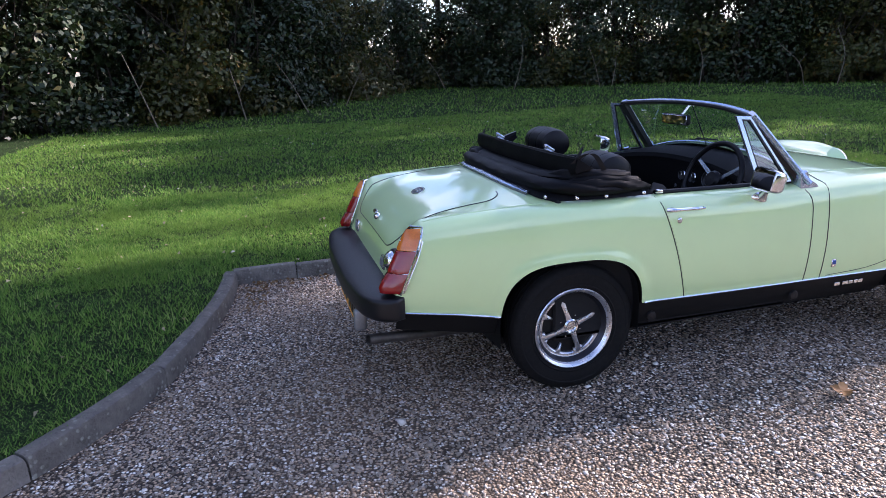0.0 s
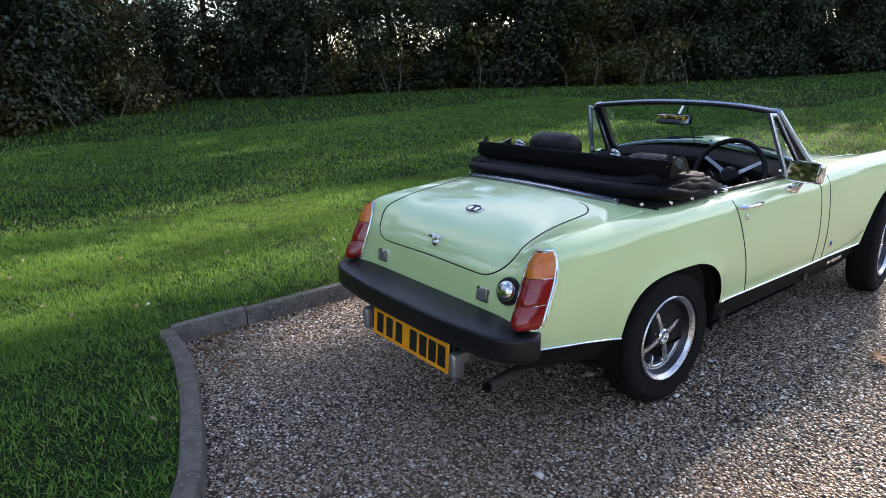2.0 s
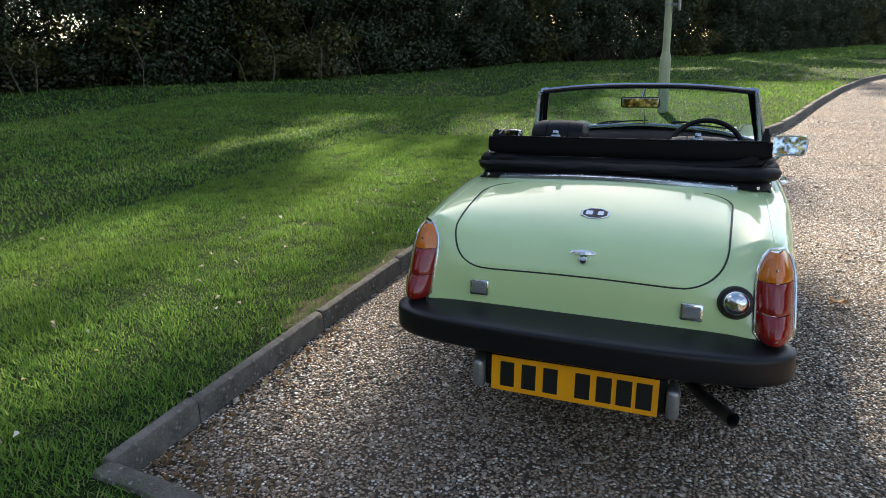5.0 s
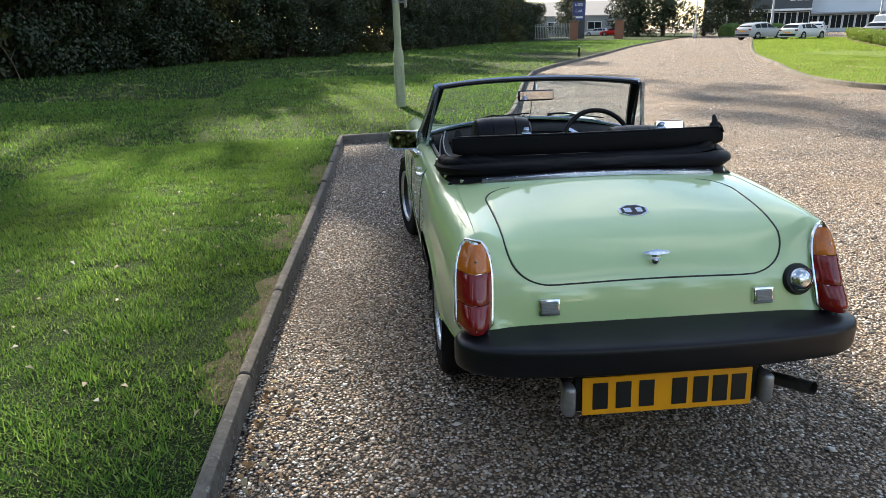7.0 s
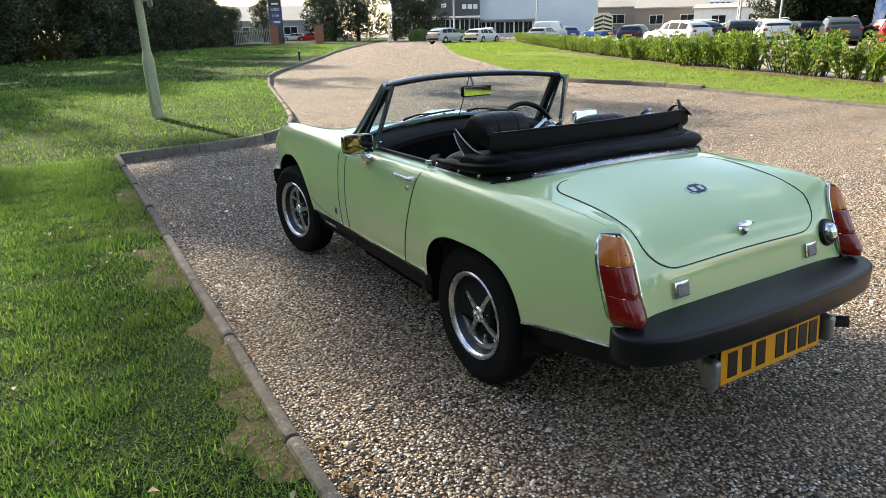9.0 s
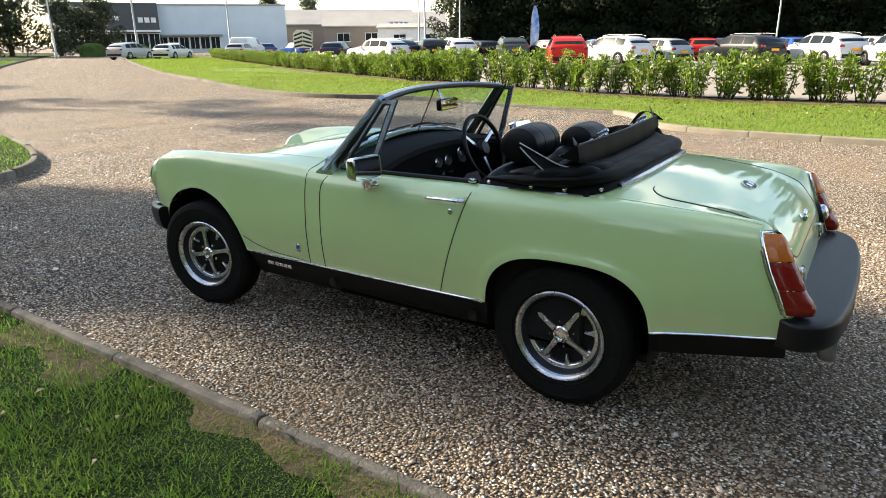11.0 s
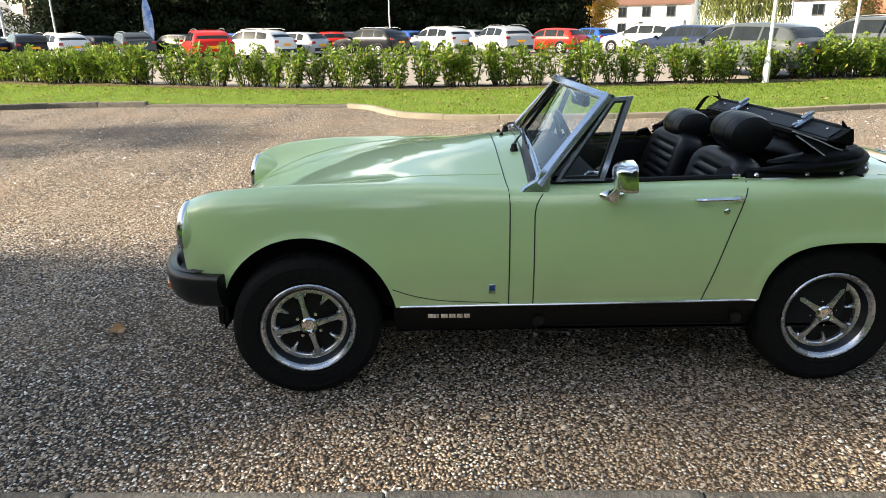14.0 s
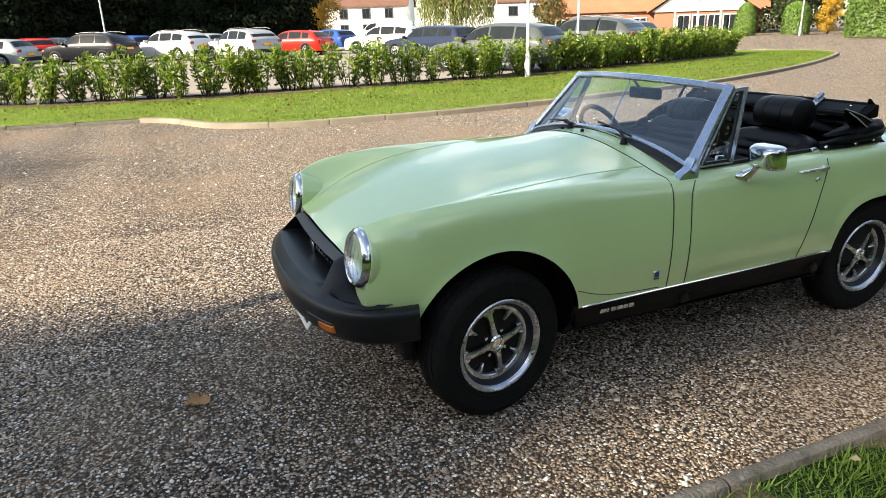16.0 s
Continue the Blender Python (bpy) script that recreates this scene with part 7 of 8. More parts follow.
shape("mark", box(0, -0.20, 2.62, 0.95, 0.02, 0.22, 0.01, 1), M_WHITE, pn)
for x, y in ((21.6, 74.6), (26.3, 72.8)):
    pil = thing("gate_pillar", "red brick gate pillar with a stone ball cap", "pillar", "gate pillars at the entrance", pose(x, y, 0.05, 0, 0, -18))
    shape("shaft", box(0, 0, 1.05, 0.95, 0.95, 2.2, 0.02, 1), M_BRICK, pil)
    shape("coping", box(0, 0, 2.2, 1.15, 1.15, 0.14, 0.03, 2), M_KERB, pil)
    shape("ball", lathe([(0, 2.74), (0.15, 2.68), (0.22, 2.52), (0.15, 2.36), (0.10, 2.26)], 14), M_KERB, pil)
fence = thing("metal_fence", "grey upright bar fence beside the gate", "fence", at=pose(18.9, 73.8, 0.1, 0, 0, 162))
for k in range(22):
    shape("bar", box(-1.9 + k * 0.18, 0, 0.95, 0.05, 0.03, 1.9, 0.006, 1), M_STEEL, fence)
for z in (0.3, 1.6):
    shape("rail", box(0, 0.03, z, 4.1, 0.04, 0.07, 0.008, 1), M_STEEL, fence)


# ---- buildings ----
def gable(L, D, h0, h1, over=0.3):
    """A pitched roof: ridge along x, eaves at h0, ridge at h1, 0.2 thick."""
    a = [(-D / 2 - over, h0 - 0.1), (0, h1), (D / 2 + over, h0 - 0.1)]
    b = [(-D / 2 - over, h0 + 0.1), (0, h1 + 0.22), (D / 2 + over, h0 + 0.1)]
    V = [(x, y, z) for x in (-L / 2 - over, L / 2 + over) for y, z in a + b]
    F = [[0, 1, 4, 3], [1, 2, 5, 4], [6, 9, 10, 7], [7, 10, 11, 8], [3, 4, 10, 9], [4, 5, 11, 10], [0, 6, 7, 1], [1, 7, 8, 2], [0, 3, 9, 6], [2, 8, 11, 5]]
    return np.array(V), F


def gable_wall(L, D, h0, h1):
    V = [(x, y, z) for x in (-L / 2, L / 2) for y, z in ((-D / 2, -0.3), (D / 2, -0.3), (D / 2, h0), (0, h1), (-D / 2, h0))]
    return np.array(V), [[4, 3, 2, 1, 0], [5, 6, 7, 8, 9], [0, 1, 6, 5], [1, 2, 7, 6], [4, 0, 5, 9], [2, 3, 8, 7], [3, 4, 9, 8]]


def window_at(parent, m, w, h, mat=None):
    """A window proud of its wall: frame bars round a dark pane; m faces -y."""
    fr = shape("window", moved(join(box(0, 0, h / 2, w + 0.16, 0.10, 0.10, 0.01, 1), box(0, 0, -h / 2, w + 0.16, 0.14, 0.10, 0.01, 1), box(-w / 2, 0, 0, 0.09, 0.10, h, 0.01, 1), box(w / 2, 0, 0, 0.09, 0.10, h, 0.01, 1), box(0, 0, 0, 0.06, 0.08, h, 0.01, 1)), m), mat or M_WHITE, parent)
    shape("pane", moved(box(0, 0.02, 0, w, 0.04, h, 0.004, 1), m), M_DARKGLASS, fr)


dealer = thing("car_showroom", "dark clad showroom with a glazed front", "building", at=pose(61.5, 106.5, 0, 0, 0, -33))
shape("wall", box(0, 6, 3.9, 16, 12, 8.2, 0.05, 1), M_CLAD, dealer)
shape("canopy", box(0, -0.5, 3.55, 16.2, 1.4, 0.35, 0.04, 1), M_WHITE, dealer)
for k in range(9):
    window_at(dealer, pose(-7.0 + k * 1.75, -0.06, 1.7), 1.6, 3.0)
shape("logo_panel", box(1.5, -0.1, 5.6, 0.9, 0.08, 0.7, 0.02, 1), M_WHITE, dealer)
shape("logo_bar", join(*[box(5.2 + k * 1.0, -0.1, 5.3, 0.75, 0.08, 0.8, 0.02, 1) for k in range(3)]), M_WHITE, dealer)
hall = thing("white_hall", "large pale blue-white clad hall", "building", at=pose(76.5, 97.0, 0, 0, 0, -40))
shape("wall", box(0, 8, 3.8, 22.5, 16, 8.0, 0.05, 1), M_CLAD_PALE, hall)
shape("parapet", box(0, 8, 7.85, 22.8, 16.3, 0.25, 0.04, 1), M_STEEL, hall)
for k in range(6):
    window_at(hall, pose(-9.5 + k * 1.7, -0.06, 1.6), 1.5, 2.0)
shape("window_canopy", box(-5.2, -0.5, 2.9, 11, 1.2, 0.25, 0.03, 1), M_STEEL, hall)


def shed(name, label, x, y, turn, L, D, h0, h1, wall, roof, wins=0):
    b = thing(name, label, "building", "industrial sheds behind the car park", pose(x, y, 0, 0, 0, turn))
    shape("wall", gable_wall(L, D, h0, h1), wall, b, smooth=False)
    shape("roof", gable(L, D, h0, h1), roof, b, smooth=False)
    for k in range(wins):
        window_at(b, pose(-L / 2 + (k + 0.7) * L / (wins + 0.4), -D / 2 - 0.06, h0 * 0.55), L / (wins + 3) * 0.7, h0 * 0.35)
    return b


shed("long_shed", "long brown shed with a grey sheet roof", 110.0, 101.0, -45, 34, 14, 5.0, 8.0, M_WALL_BUFF, M_SHEET, 5)
able = shed("sign_shed", "buff shed with a low grey roof and a sign", 100.5, 79.5, -52, 22, 12, 4.2, 6.6, M_WALL_BUFF, M_SHEET, 4)
shape("sign_board", box(2.5, -6.15, 4.4, 4.2, 0.12, 1.3, 0.02, 1), M_WHITE, able)
shape("sign_bar", join(*[box(1.2 + k * 0.85, -6.25, 4.4, 0.6, 0.06, 0.8, 0.01, 1) for k in range(4)]), M_SIGNBLUE, able)
shed("flat_unit", "low white industrial unit", 97.0, 66.5, -58, 18, 8, 3.7, 4.3, M_WHITE, M_SHEET, 3)
shed("brick_offices", "red brick office building with a brown roof", 112.0, 62.5, -62, 14, 9, 4.4, 6.2, M_BRICK, M_TILE_DARK, 5)
shed("grey_shed", "grey-blue gabled shed beyond the entrance", 34.0, 118.0, -14, 16, 14, 3.4, 5.8, M_STEEL, M_SHEET, 2)
shed("far_shed", "long pale shed on the skyline", 150.0, 40.0, -78, 60, 12, 5.0, 6.8, M_WALL_BUFF, M_SHEET, 6)

house = thing("white_house", "white rendered house with a brown tiled roof", "house", at=pose(101.5, -28.5, 0, 0, 0, -118))
shape("wall", gable_wall(15, 9.5, 4.6, 9.2), M_RENDER, house, smooth=False)
shape("roof", gable(15, 9.5, 4.6, 9.2), M_TILE_DARK, house, smooth=False)
for k in range(4):
    window_at(house, pose(-5.4 + k * 3.4, -4.81, 3.6), 1.1, 1.3, M_CLAD)
    window_at(house, pose(-5.4 + k * 3.4, -4.81, 1.4), 1.1, 1.3, M_CLAD)
window_at(house, pose(-7.56, 0, 3.0, 0, 0, -90), 1.3, 1.5, M_CLAD)
wing = thing("terrace_house", "white rendered terrace with a brown tiled roof", "house", at=pose(86.0, -43.0, 0, 0, 0, -122))
shape("wall", gable_wall(18, 8, 4.4, 7.2), M_RENDER, wing, smooth=False)
shape("roof", gable(18, 8, 4.4, 7.2), M_TILE_DARK, wing, smooth=False)
for k in range(5):
    window_at(wing, pose(-7 + k * 3.4, -4.06, 3.2), 1.2, 1.2, M_CLAD)
hotel = thing("brick_clubhouse", "brick building with red tiled roofs and a white gable", "house", at=pose(56.5, -46.5, 0, 0, 0, -132))
shape("wall", gable_wall(21, 10, 2.4, 5.6), M_BRICK, hotel, smooth=False)
shape("roof", gable(21, 10, 2.4, 5.6, 0.5), M_TILE, hotel, smooth=False)
porch = [(-4.6, 2.15), (0, 5.3), (4.6, 2.15)]
shape("gable_front", moved(plate([(x, z) for x, z in porch], 0.25, 0.0), pose(5.0, -7.2, 0)), M_RENDER, hotel, smooth=False)
shape("gable_roof", moved(gable(4.4, 9.4, 2.2, 5.35, 0.3), pose(5.0, -5.2, 0, 0, 0, 90)), M_TILE, hotel, smooth=False)
shape("porch_wall", box(5.0, -6.2, 1.0, 8.6, 1.8, 2.4, 0.03, 1), M_BRICK, hotel)
window_at(hotel, pose(5.0, -7.36, 3.6), 1.0, 1.2)
for k in range(4):
    window_at(hotel, pose(3.4 + k * 1.35, -7.16, 1.0), 1.1, 1.6)
    window_at(hotel, pose(-8.5 + k * 2.6, -5.06, 1.2), 1.2, 1.0)
for k in range(3):
    shape("porch_post", lathe([(0, -0.2), (0.09, -0.2), (0.09, 2.3), (0, 2.3)], 10), M_WHITE, hotel).matrix_basis = pose(2.6 + k * 2.0, -8.2, 0)

# ---- far trees ----
rf = np.random.default_rng(33)


def conifer(label, h, r, n, mat):
    root = thing("conifer", label, "tree", "conifers behind the car park")
    shape("trunk", lathe([(0.0, -0.3), (0.24, -0.3), (0.16, h * 0.5), (0.02, h)], 8), M_BARK, root)
    bl = [(rf.normal() * r * 0.35, rf.normal() * r * 0.35, h * t, r * (1.05 - 0.75 * t) * rf.uniform(0.6, 0.9), r * (1.05 - 0.75 * t) * rf.uniform(0.6, 0.9), h * 0.07) for t in np.linspace(0.05, 0.97, 22)]
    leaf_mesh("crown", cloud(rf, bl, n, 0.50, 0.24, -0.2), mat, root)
    return root


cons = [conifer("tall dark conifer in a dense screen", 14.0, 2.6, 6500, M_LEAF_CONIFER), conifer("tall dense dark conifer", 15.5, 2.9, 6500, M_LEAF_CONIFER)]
for k in range(26):
    t = k / 25
    x, y = 64.5 + 8.0 * t, 38.5 - 51.0 * t
    plant(cons[k % 2], x + rf.normal() * 0.4, y + rf.normal() * 0.3, 0.1, rf.uniform(0, 360), rf.uniform(0.9, 1.1))
    plant(cons[(k + 1) % 2], x + 3.5 + rf.normal() * 0.5, y + 1.0 + rf.normal() * 0.3, 0.1, rf.uniform(0, 360), rf.uniform(0.9, 1.15))
oak = tree_proto("broadleaf_tree", "tall dark tree by the entrance", rf, 11.0, 0.26, 3.6, 0.08, 9000, 0.30, M_LEAF_DARK)
for x, y, s in ((33.0, 88.5, 1.0), (37.5, 87.0, 1.1), (42.0, 84.5, 1.0), (46.0, 81.5, 0.85), (36.0, 92.0, 1.15), (62.5, 40.5, 0.9), (28.0, 100.0, 0.8), (118.0, 128.0, 1.4), (124.0, 122.0, 1.3), (44.0, -52.0, 1.1), (38.0, -56.0, 1.2), (32.0, -58.0, 1.2), (26.0, -60.0, 1.2), (20.0, -60.0, 1.2), (48.0, -58.0, 1.3), (12.0, -62.0, 1.2), (4.0, -64.0, 1.2)):
    plant(oak, x, y, 0.1, rf.uniform(0, 360), s)
gold = tree_proto("autumn_tree", "golden autumn tree beside the conifers", rf, 8.5, 0.22, 4.0, 0.10, 9000, 0.26, M_LEAF_GOLD)
gold.matrix_basis = pose(83.0, -16.5, 0.1)
olive = tree_proto("spreading_shrub", "low spreading shrub with olive leaves", rf, 3.4, 0.10, 2.6, 0.15, 5000, 0.16, M_LEAF_OAK, category="shrub")
olive.matrix_basis = pose(50.0, -30.0, 0.1)
yellow = tree_proto("yellow_shrub", "yellow-leaved shrub beside the drive", rf, 3.6, 0.08, 1.2, 0.08, 4000, 0.14, M_LEAF_GOLD, category="shrub")
yellow.matrix_basis = pose(35.0, -46.0, 0.1)
willow = thing("willow_tree", "weeping willow with hanging yellow-green sprays", "tree", at=pose(65.5, -28.0, 0.1))
shape("trunk", limbs(rf, 8.0, 0.35, 12, 3.4, 0.4), M_BARK, willow)
cen, nrm = [], []
for k in range(330):
    a, r = rf.uniform(0, 6.28), 4.3 * math.sqrt(rf.uniform(0.05, 1))
    top_z = 8.6 - 0.14 * r * r + rf.normal() * 0.4
    low = rf.uniform(0.8, 3.0)
    for z in np.arange(low, top_z, 0.24):
        cen.append((r * math.cos(a) + rf.normal() * 0.07, r * math.sin(a) + rf.normal() * 0.07, z))
        nrm.append((rf.normal(), rf.normal(), 0.1))
cen, nrm = np.array(cen), np.array(nrm)
leaf_mesh("crown", cards(cen, nrm, np.full(len(cen), 1.57) + rf.normal(size=len(cen)) * 0.25, 0.42, 0.10), M_LEAF_WILLOW, willow)


def topiary(name, label, x, y, r, h, n=4200, square=0.0):
    root = thing(name, label, "hedge", at=pose(x, y, 0.1))
    u = rf.uniform(0, 6.28, n)
    v = rf.uniform(0, 1, n)
    rad = r * np.sqrt(np.clip(1 - (np.clip(v - 0.25, 0, 1) / 0.75) ** (2.2 + square), 0.02, 1)) * rf.uniform(0.9, 1.03, n)
    c = np.stack([rad * np.cos(u), rad * np.sin(u), v * h], 1)
    nn2 = np.stack([np.cos(u), np.sin(u), v], 1) + rf.normal(size=(n, 3)) * 0.4
    leaf_mesh("foliage", cards(c, nn2, rf.uniform(0, 6.28, n), 0.16, 0.10), M_LEAF_BOX, root)
    shape("trunk", lathe([(0, -0.2), (0.08, -0.2), (0.06, h * 0.8), (0, h * 0.8)], 8), M_BARK, root)


topiary("clipped_yew", "clipped bullet-shaped evergreen by the clubhouse", 39.7, -42.3, 0.85, 2.5)
topiary("clipped_hedge", "tall clipped green hedge block", 25.6, -39.5, 2.6, 3.4, 9000, 4.0)
topiary("clipped_hedge", "rounded clipped hedge beside the drive", 36.3, -44.0, 1.0, 2.4, 4200, 2.0)
topiary("clipped_hedge", "tall clipped green hedge block", 20.5, -42.5, 2.8, 3.6, 9000, 4.0)
topiary("clipped_hedge", "low rounded clipped bush near the showroom", 46.5, 76.0, 1.6, 1.4, 4200, 2.0)
topiary("clipped_hedge", "low rounded clipped bush near the entrance", 42.0, 77.5, 1.4, 1.5, 4200, 2.0)

# ---- tall thin trees, unseen, added up-sun to dapple the bay ----
rd = np.random.default_rng(44)


def upsun(x, y, h):
    """Where a tree stands whose crown, at height h, keeps the sun off the spot x, y."""
    d = h / math.tan(SUN_EL)
    return x + d * math.sin(SUN_AZ), y + d * math.cos(SUN_AZ)


tall = thing("tall_tree", "unseen tall slender tree with a thin crown, added for dapple", "tree", "trees of the wood")
shape("trunk", limbs(rd, 20.0, 0.20, 10, 1.6, 0.6), M_BARK, tall)
bl = [(rd.normal() * 0.8 + 0.25 * (z - 18.5), rd.normal() * 0.8, z, *(np.array((0.75, 0.75, 0.5)) * rd.uniform(0.6, 1.1))) for z in np.concatenate([np.linspace(15.5, 18.6, 8), np.linspace(18.6, 21.0, 12)])]
leaf_mesh("crown", cloud(rd, bl, 1500, 0.26, 0.17), M_LEAF_OAK, tall)
for x, y, turn, s in ((-7.7, 5.0, 0, 0.97), (-12.3, 3.5, 140, 0.93), (5.2, 11.0, 250, 1.0)):
    plant(tall, *upsun(x, y, 18.3), 0.1, turn, s)

# unseen leafier ones, compact crowns added to shade the car and dapple the lawn
leafy = thing("tall_tree", "unseen tall tree with a small dense crown, added for shade", "tree", "trees of the wood")
shape("trunk", limbs(rd, 20.8, 0.17, 8, 0.5, 0.9), M_BARK, leafy)
top_ = np.array(leafy.children[0].data.vertices[8 * 8].co) * (1, 1, 0)
bl = [(top_[0] + rd.normal() * 0.30, top_[1] + rd.normal() * 0.25, z, 0.52, 0.5, 0.42) for z in np.linspace(20.3, 21.9, 12)]
leaf_mesh("crown", cloud(rd, bl, 1150, 0.25, 0.17), M_LEAF_OAK, leafy)
for x, y, s in ((0.14, -1.9, 1.0), (0.14, -0.3, 0.99), (0.16, 1.3, 1.01), (-0.45, 3.3, 1.0), (0.1, 4.6, 0.98), (-0.9, -2.7, 1.0), (-4.6, 3.0, 0.98), (-6.8, 0.2, 1.02), (-5.7, -0.8, 0.98), (-8.3, -0.5, 1.01)):
    x, y = upsun(x, y, 21.1 * s)
    plant(leafy, x - top_[0] * s, y - top_[1] * s, 0.1, 0, s)

# broad trees added behind the shrubs to shade the far lawn
broad = thing("woodland_tree", "tall broad tree in dark leaf, added to shade the lawn", "tree", "trees of the wood")
shape("trunk", limbs(rd, 18.0, 0.26, 12, 2.2, 0.4), M_BARK, broad)
bl = [(rd.normal() * 1.2, rd.normal() * 1.0, z, *(np.array((1.1, 1.1, 0.8)) * rd.uniform(0.7, 1.1))) for z in np.linspace(3.0, 20.5, 44)]
leaf_mesh("crown", cloud(rd, bl, 4800, 0.34, 0.22), M_LEAF_DARK, broad)
for i, x in enumerate(np.arange(-17.0, -38.0, -3.2)):
    plant(broad, float(x + rd.normal() * 0.3), 33.0 + 3.2 * float(rd.random()) - (0.35 * i), 0.1, 67 * i, float(rd.uniform(0.94, 1.08)))

# a lower one, added at the wood's corner to shade the lamp post's lawn
corner = thing("woodland_tree", "bushy tree at the corner of the wood, added for shade", "tree", "trees of the wood")
shape("trunk", limbs(rd, 13.0, 0.2, 10, 1.8, 0.3), M_BARK, corner)
bl = [(rd.normal() * 0.8, rd.normal() * 0.7, z, *(np.array((1.12, 1.0, 0.75)) * rd.uniform(0.7, 1.1))) for z in np.linspace(3.0, 16.3, 32)]
leaf_mesh("crown", cloud(rd, bl, 3600, 0.30, 0.20), M_LEAF_DARK, corner)
plant(corner, -10.2, 36.6, 0.1, 0, 1.0)
plant(corner, -13.6, 37.2, 0.1, 130, 1.0)

# unseen slender trees, narrow crowns added to shade the car-to-kerb strip and dapple lawn
slim = thing("tall_tree", "unseen tall slender tree with a narrow crown, added for shade", "tree", "trees of the wood")
shape("trunk", limbs(rd, 20.0, 0.16, 6, 0.7, 0.8), M_BARK, slim)
bl = [(rd.normal() * 0.15, rd.normal() * 0.3, z, 0.40, 0.5, 0.4) for z in np.linspace(19.2, 22.4, 10)]
leaf_mesh("crown", cloud(rd, bl, 250, 0.24, 0.16), M_LEAF_OAK, slim)
plant(slim, *upsun(-1.05, 1.5, 20.8), 0.1, 0, 1.0)
plant(slim, *upsun(-1.08, -0.7, 21.4), 0.1, 90, 1.03)
plant(slim, *upsun(-2.75, 0.2, 20.8), 0.1, 40, 1.0)
plant(slim, *upsun(-4.0, -1.8, 20.8), 0.1, 200, 1.0)
plant(slim, *upsun(-4.7, -1.2, 21.4), 0.1, 130, 1.03)

# pale dead sticks leaning at the foot of the wood
M_TWIG = surf("bleached dead wood", (0.24, 0.20, 0.15), (0.15, 0.12, 0.09), 0.9, scale=8.0, fine=60.0, bump=0.3, dist=0.004, spec=0.1)
foot = ep[(ep[:, 1] > -4) & (ep[:, 1] < 20)]
for i in range(16):
    q = foot[int((i + 0.5 + 0.35 * rd.normal()) / 16 * len(foot)) % len(foot)]
    lean = rd.normal() * 0.7
    n = 0.9 + 0.8 * rd.random()
    stick = thing("dead_branch", "bleached dead branch leaning at the wood's edge", "branch", "dead branches at the wood's edge", pose(q[0] + 1.15, q[1], spot_z(q[0], q[1]) + 0.02))
    line_ = spline([(0, 0, 0), (0.1 * rd.normal(), lean * 0.5, n * 0.55), (-0.2 + 0.1 * rd.normal(), lean, n)], 9)
    shape("stick", tube(line_, np.linspace(0.016, 0.006, 9), 6), M_TWIG, stick)
    shape("side_shoot", tube([line_[4], line_[4] + (0.08, 0.18 * (1 if lean < 0 else -1), 0.28)], [0.009, 0.004], 5), M_TWIG, stick)

# ---- grass ----
rg = np.random.default_rng(9)


def blades(pts, z, h, w):
    """Leaning grass blades, two corners and a tip each."""
    n = len(pts)
    a = rg.uniform(0, 6.28, n)
    lean = rg.uniform(0.2, 1.5, n) * h
    h = h * rg.uniform(0.5, 1.3, n)
    d = np.stack([np.cos(a), np.sin(a)], 1)
    s = np.stack([-np.sin(a), np.cos(a)], 1) * (w * rg.uniform(0.6, 1.3, n))[:, None]
    b = np.column_stack([pts, z - 0.004])
    sv = np.column_stack([s, np.zeros(n)])
    t = b + np.column_stack([d * lean[:, None], h])
    V = np.stack([b - sv, b + sv, t], 1).reshape(-1, 3)
    return V, np.arange(n * 3).reshape(n, 3)


def patchiness(p, s=0.9):
    return np.array([noise.noise((x * s, y * s, 9.1)) for x, y in p])


def lawn_sampler():
    """The lawn's height by looking straight down on it."""
    me = lawn.data
    return BVHTree.FromPolygons([v.co[:] for v in me.vertices], [p.vertices[:] for p in me.polygons])


LT = lawn_sampler()


def lawn_z(p):
    out = np.empty(len(p))
    for i, (x, y) in enumerate(p):
        h = LT.ray_cast(Vector((x, y, 5)), Vector((0, 0, -1)))[0]
        out[i] = h.z if h else 0.1
    return out


side_line = spline(SIDE, 60)


def bare(p):
    """How bare the soil is: worn strips beside the kerb and a few patches."""
    gap = edge_gap(west, p)
    n1 = np.array([noise.noise((x * 1.5, y * 0.75, 2.2)) for x, y in p])
    n2 = np.array([noise.noise((x * 0.85, y * 0.85, 6.4)) for x, y in p])
    strip = np.clip(1.25 - gap / np.maximum(0.12, 0.30 + 0.42 * n1), 0, 1) * np.clip(0.48 + 1.3 * n1, 0, 1)
    n3 = np.array([noise.noise((x * 2.6, y * 2.1, 1.7)) for x, y in p])
    spot = 0.4 * np.clip((n2 + 0.5 * n3 - 0.36) * 5, 0, 1) * np.clip(1 - gap / 3.5, 0, 1)
    walk_on = np.clip((p[:, 1] - 1.35) / 0.35, 0, 1) * np.clip((3.6 - p[:, 1]) / 0.8, 0, 1)
    edge = np.clip(1.9 - gap / np.maximum(0.10, 0.20 + 0.16 * n3), 0, 1) * walk_on * np.clip(0.95 + 1.1 * n3, 0, 1)
    return np.clip(np.maximum(np.maximum(strip, spot), edge), 0, 1)


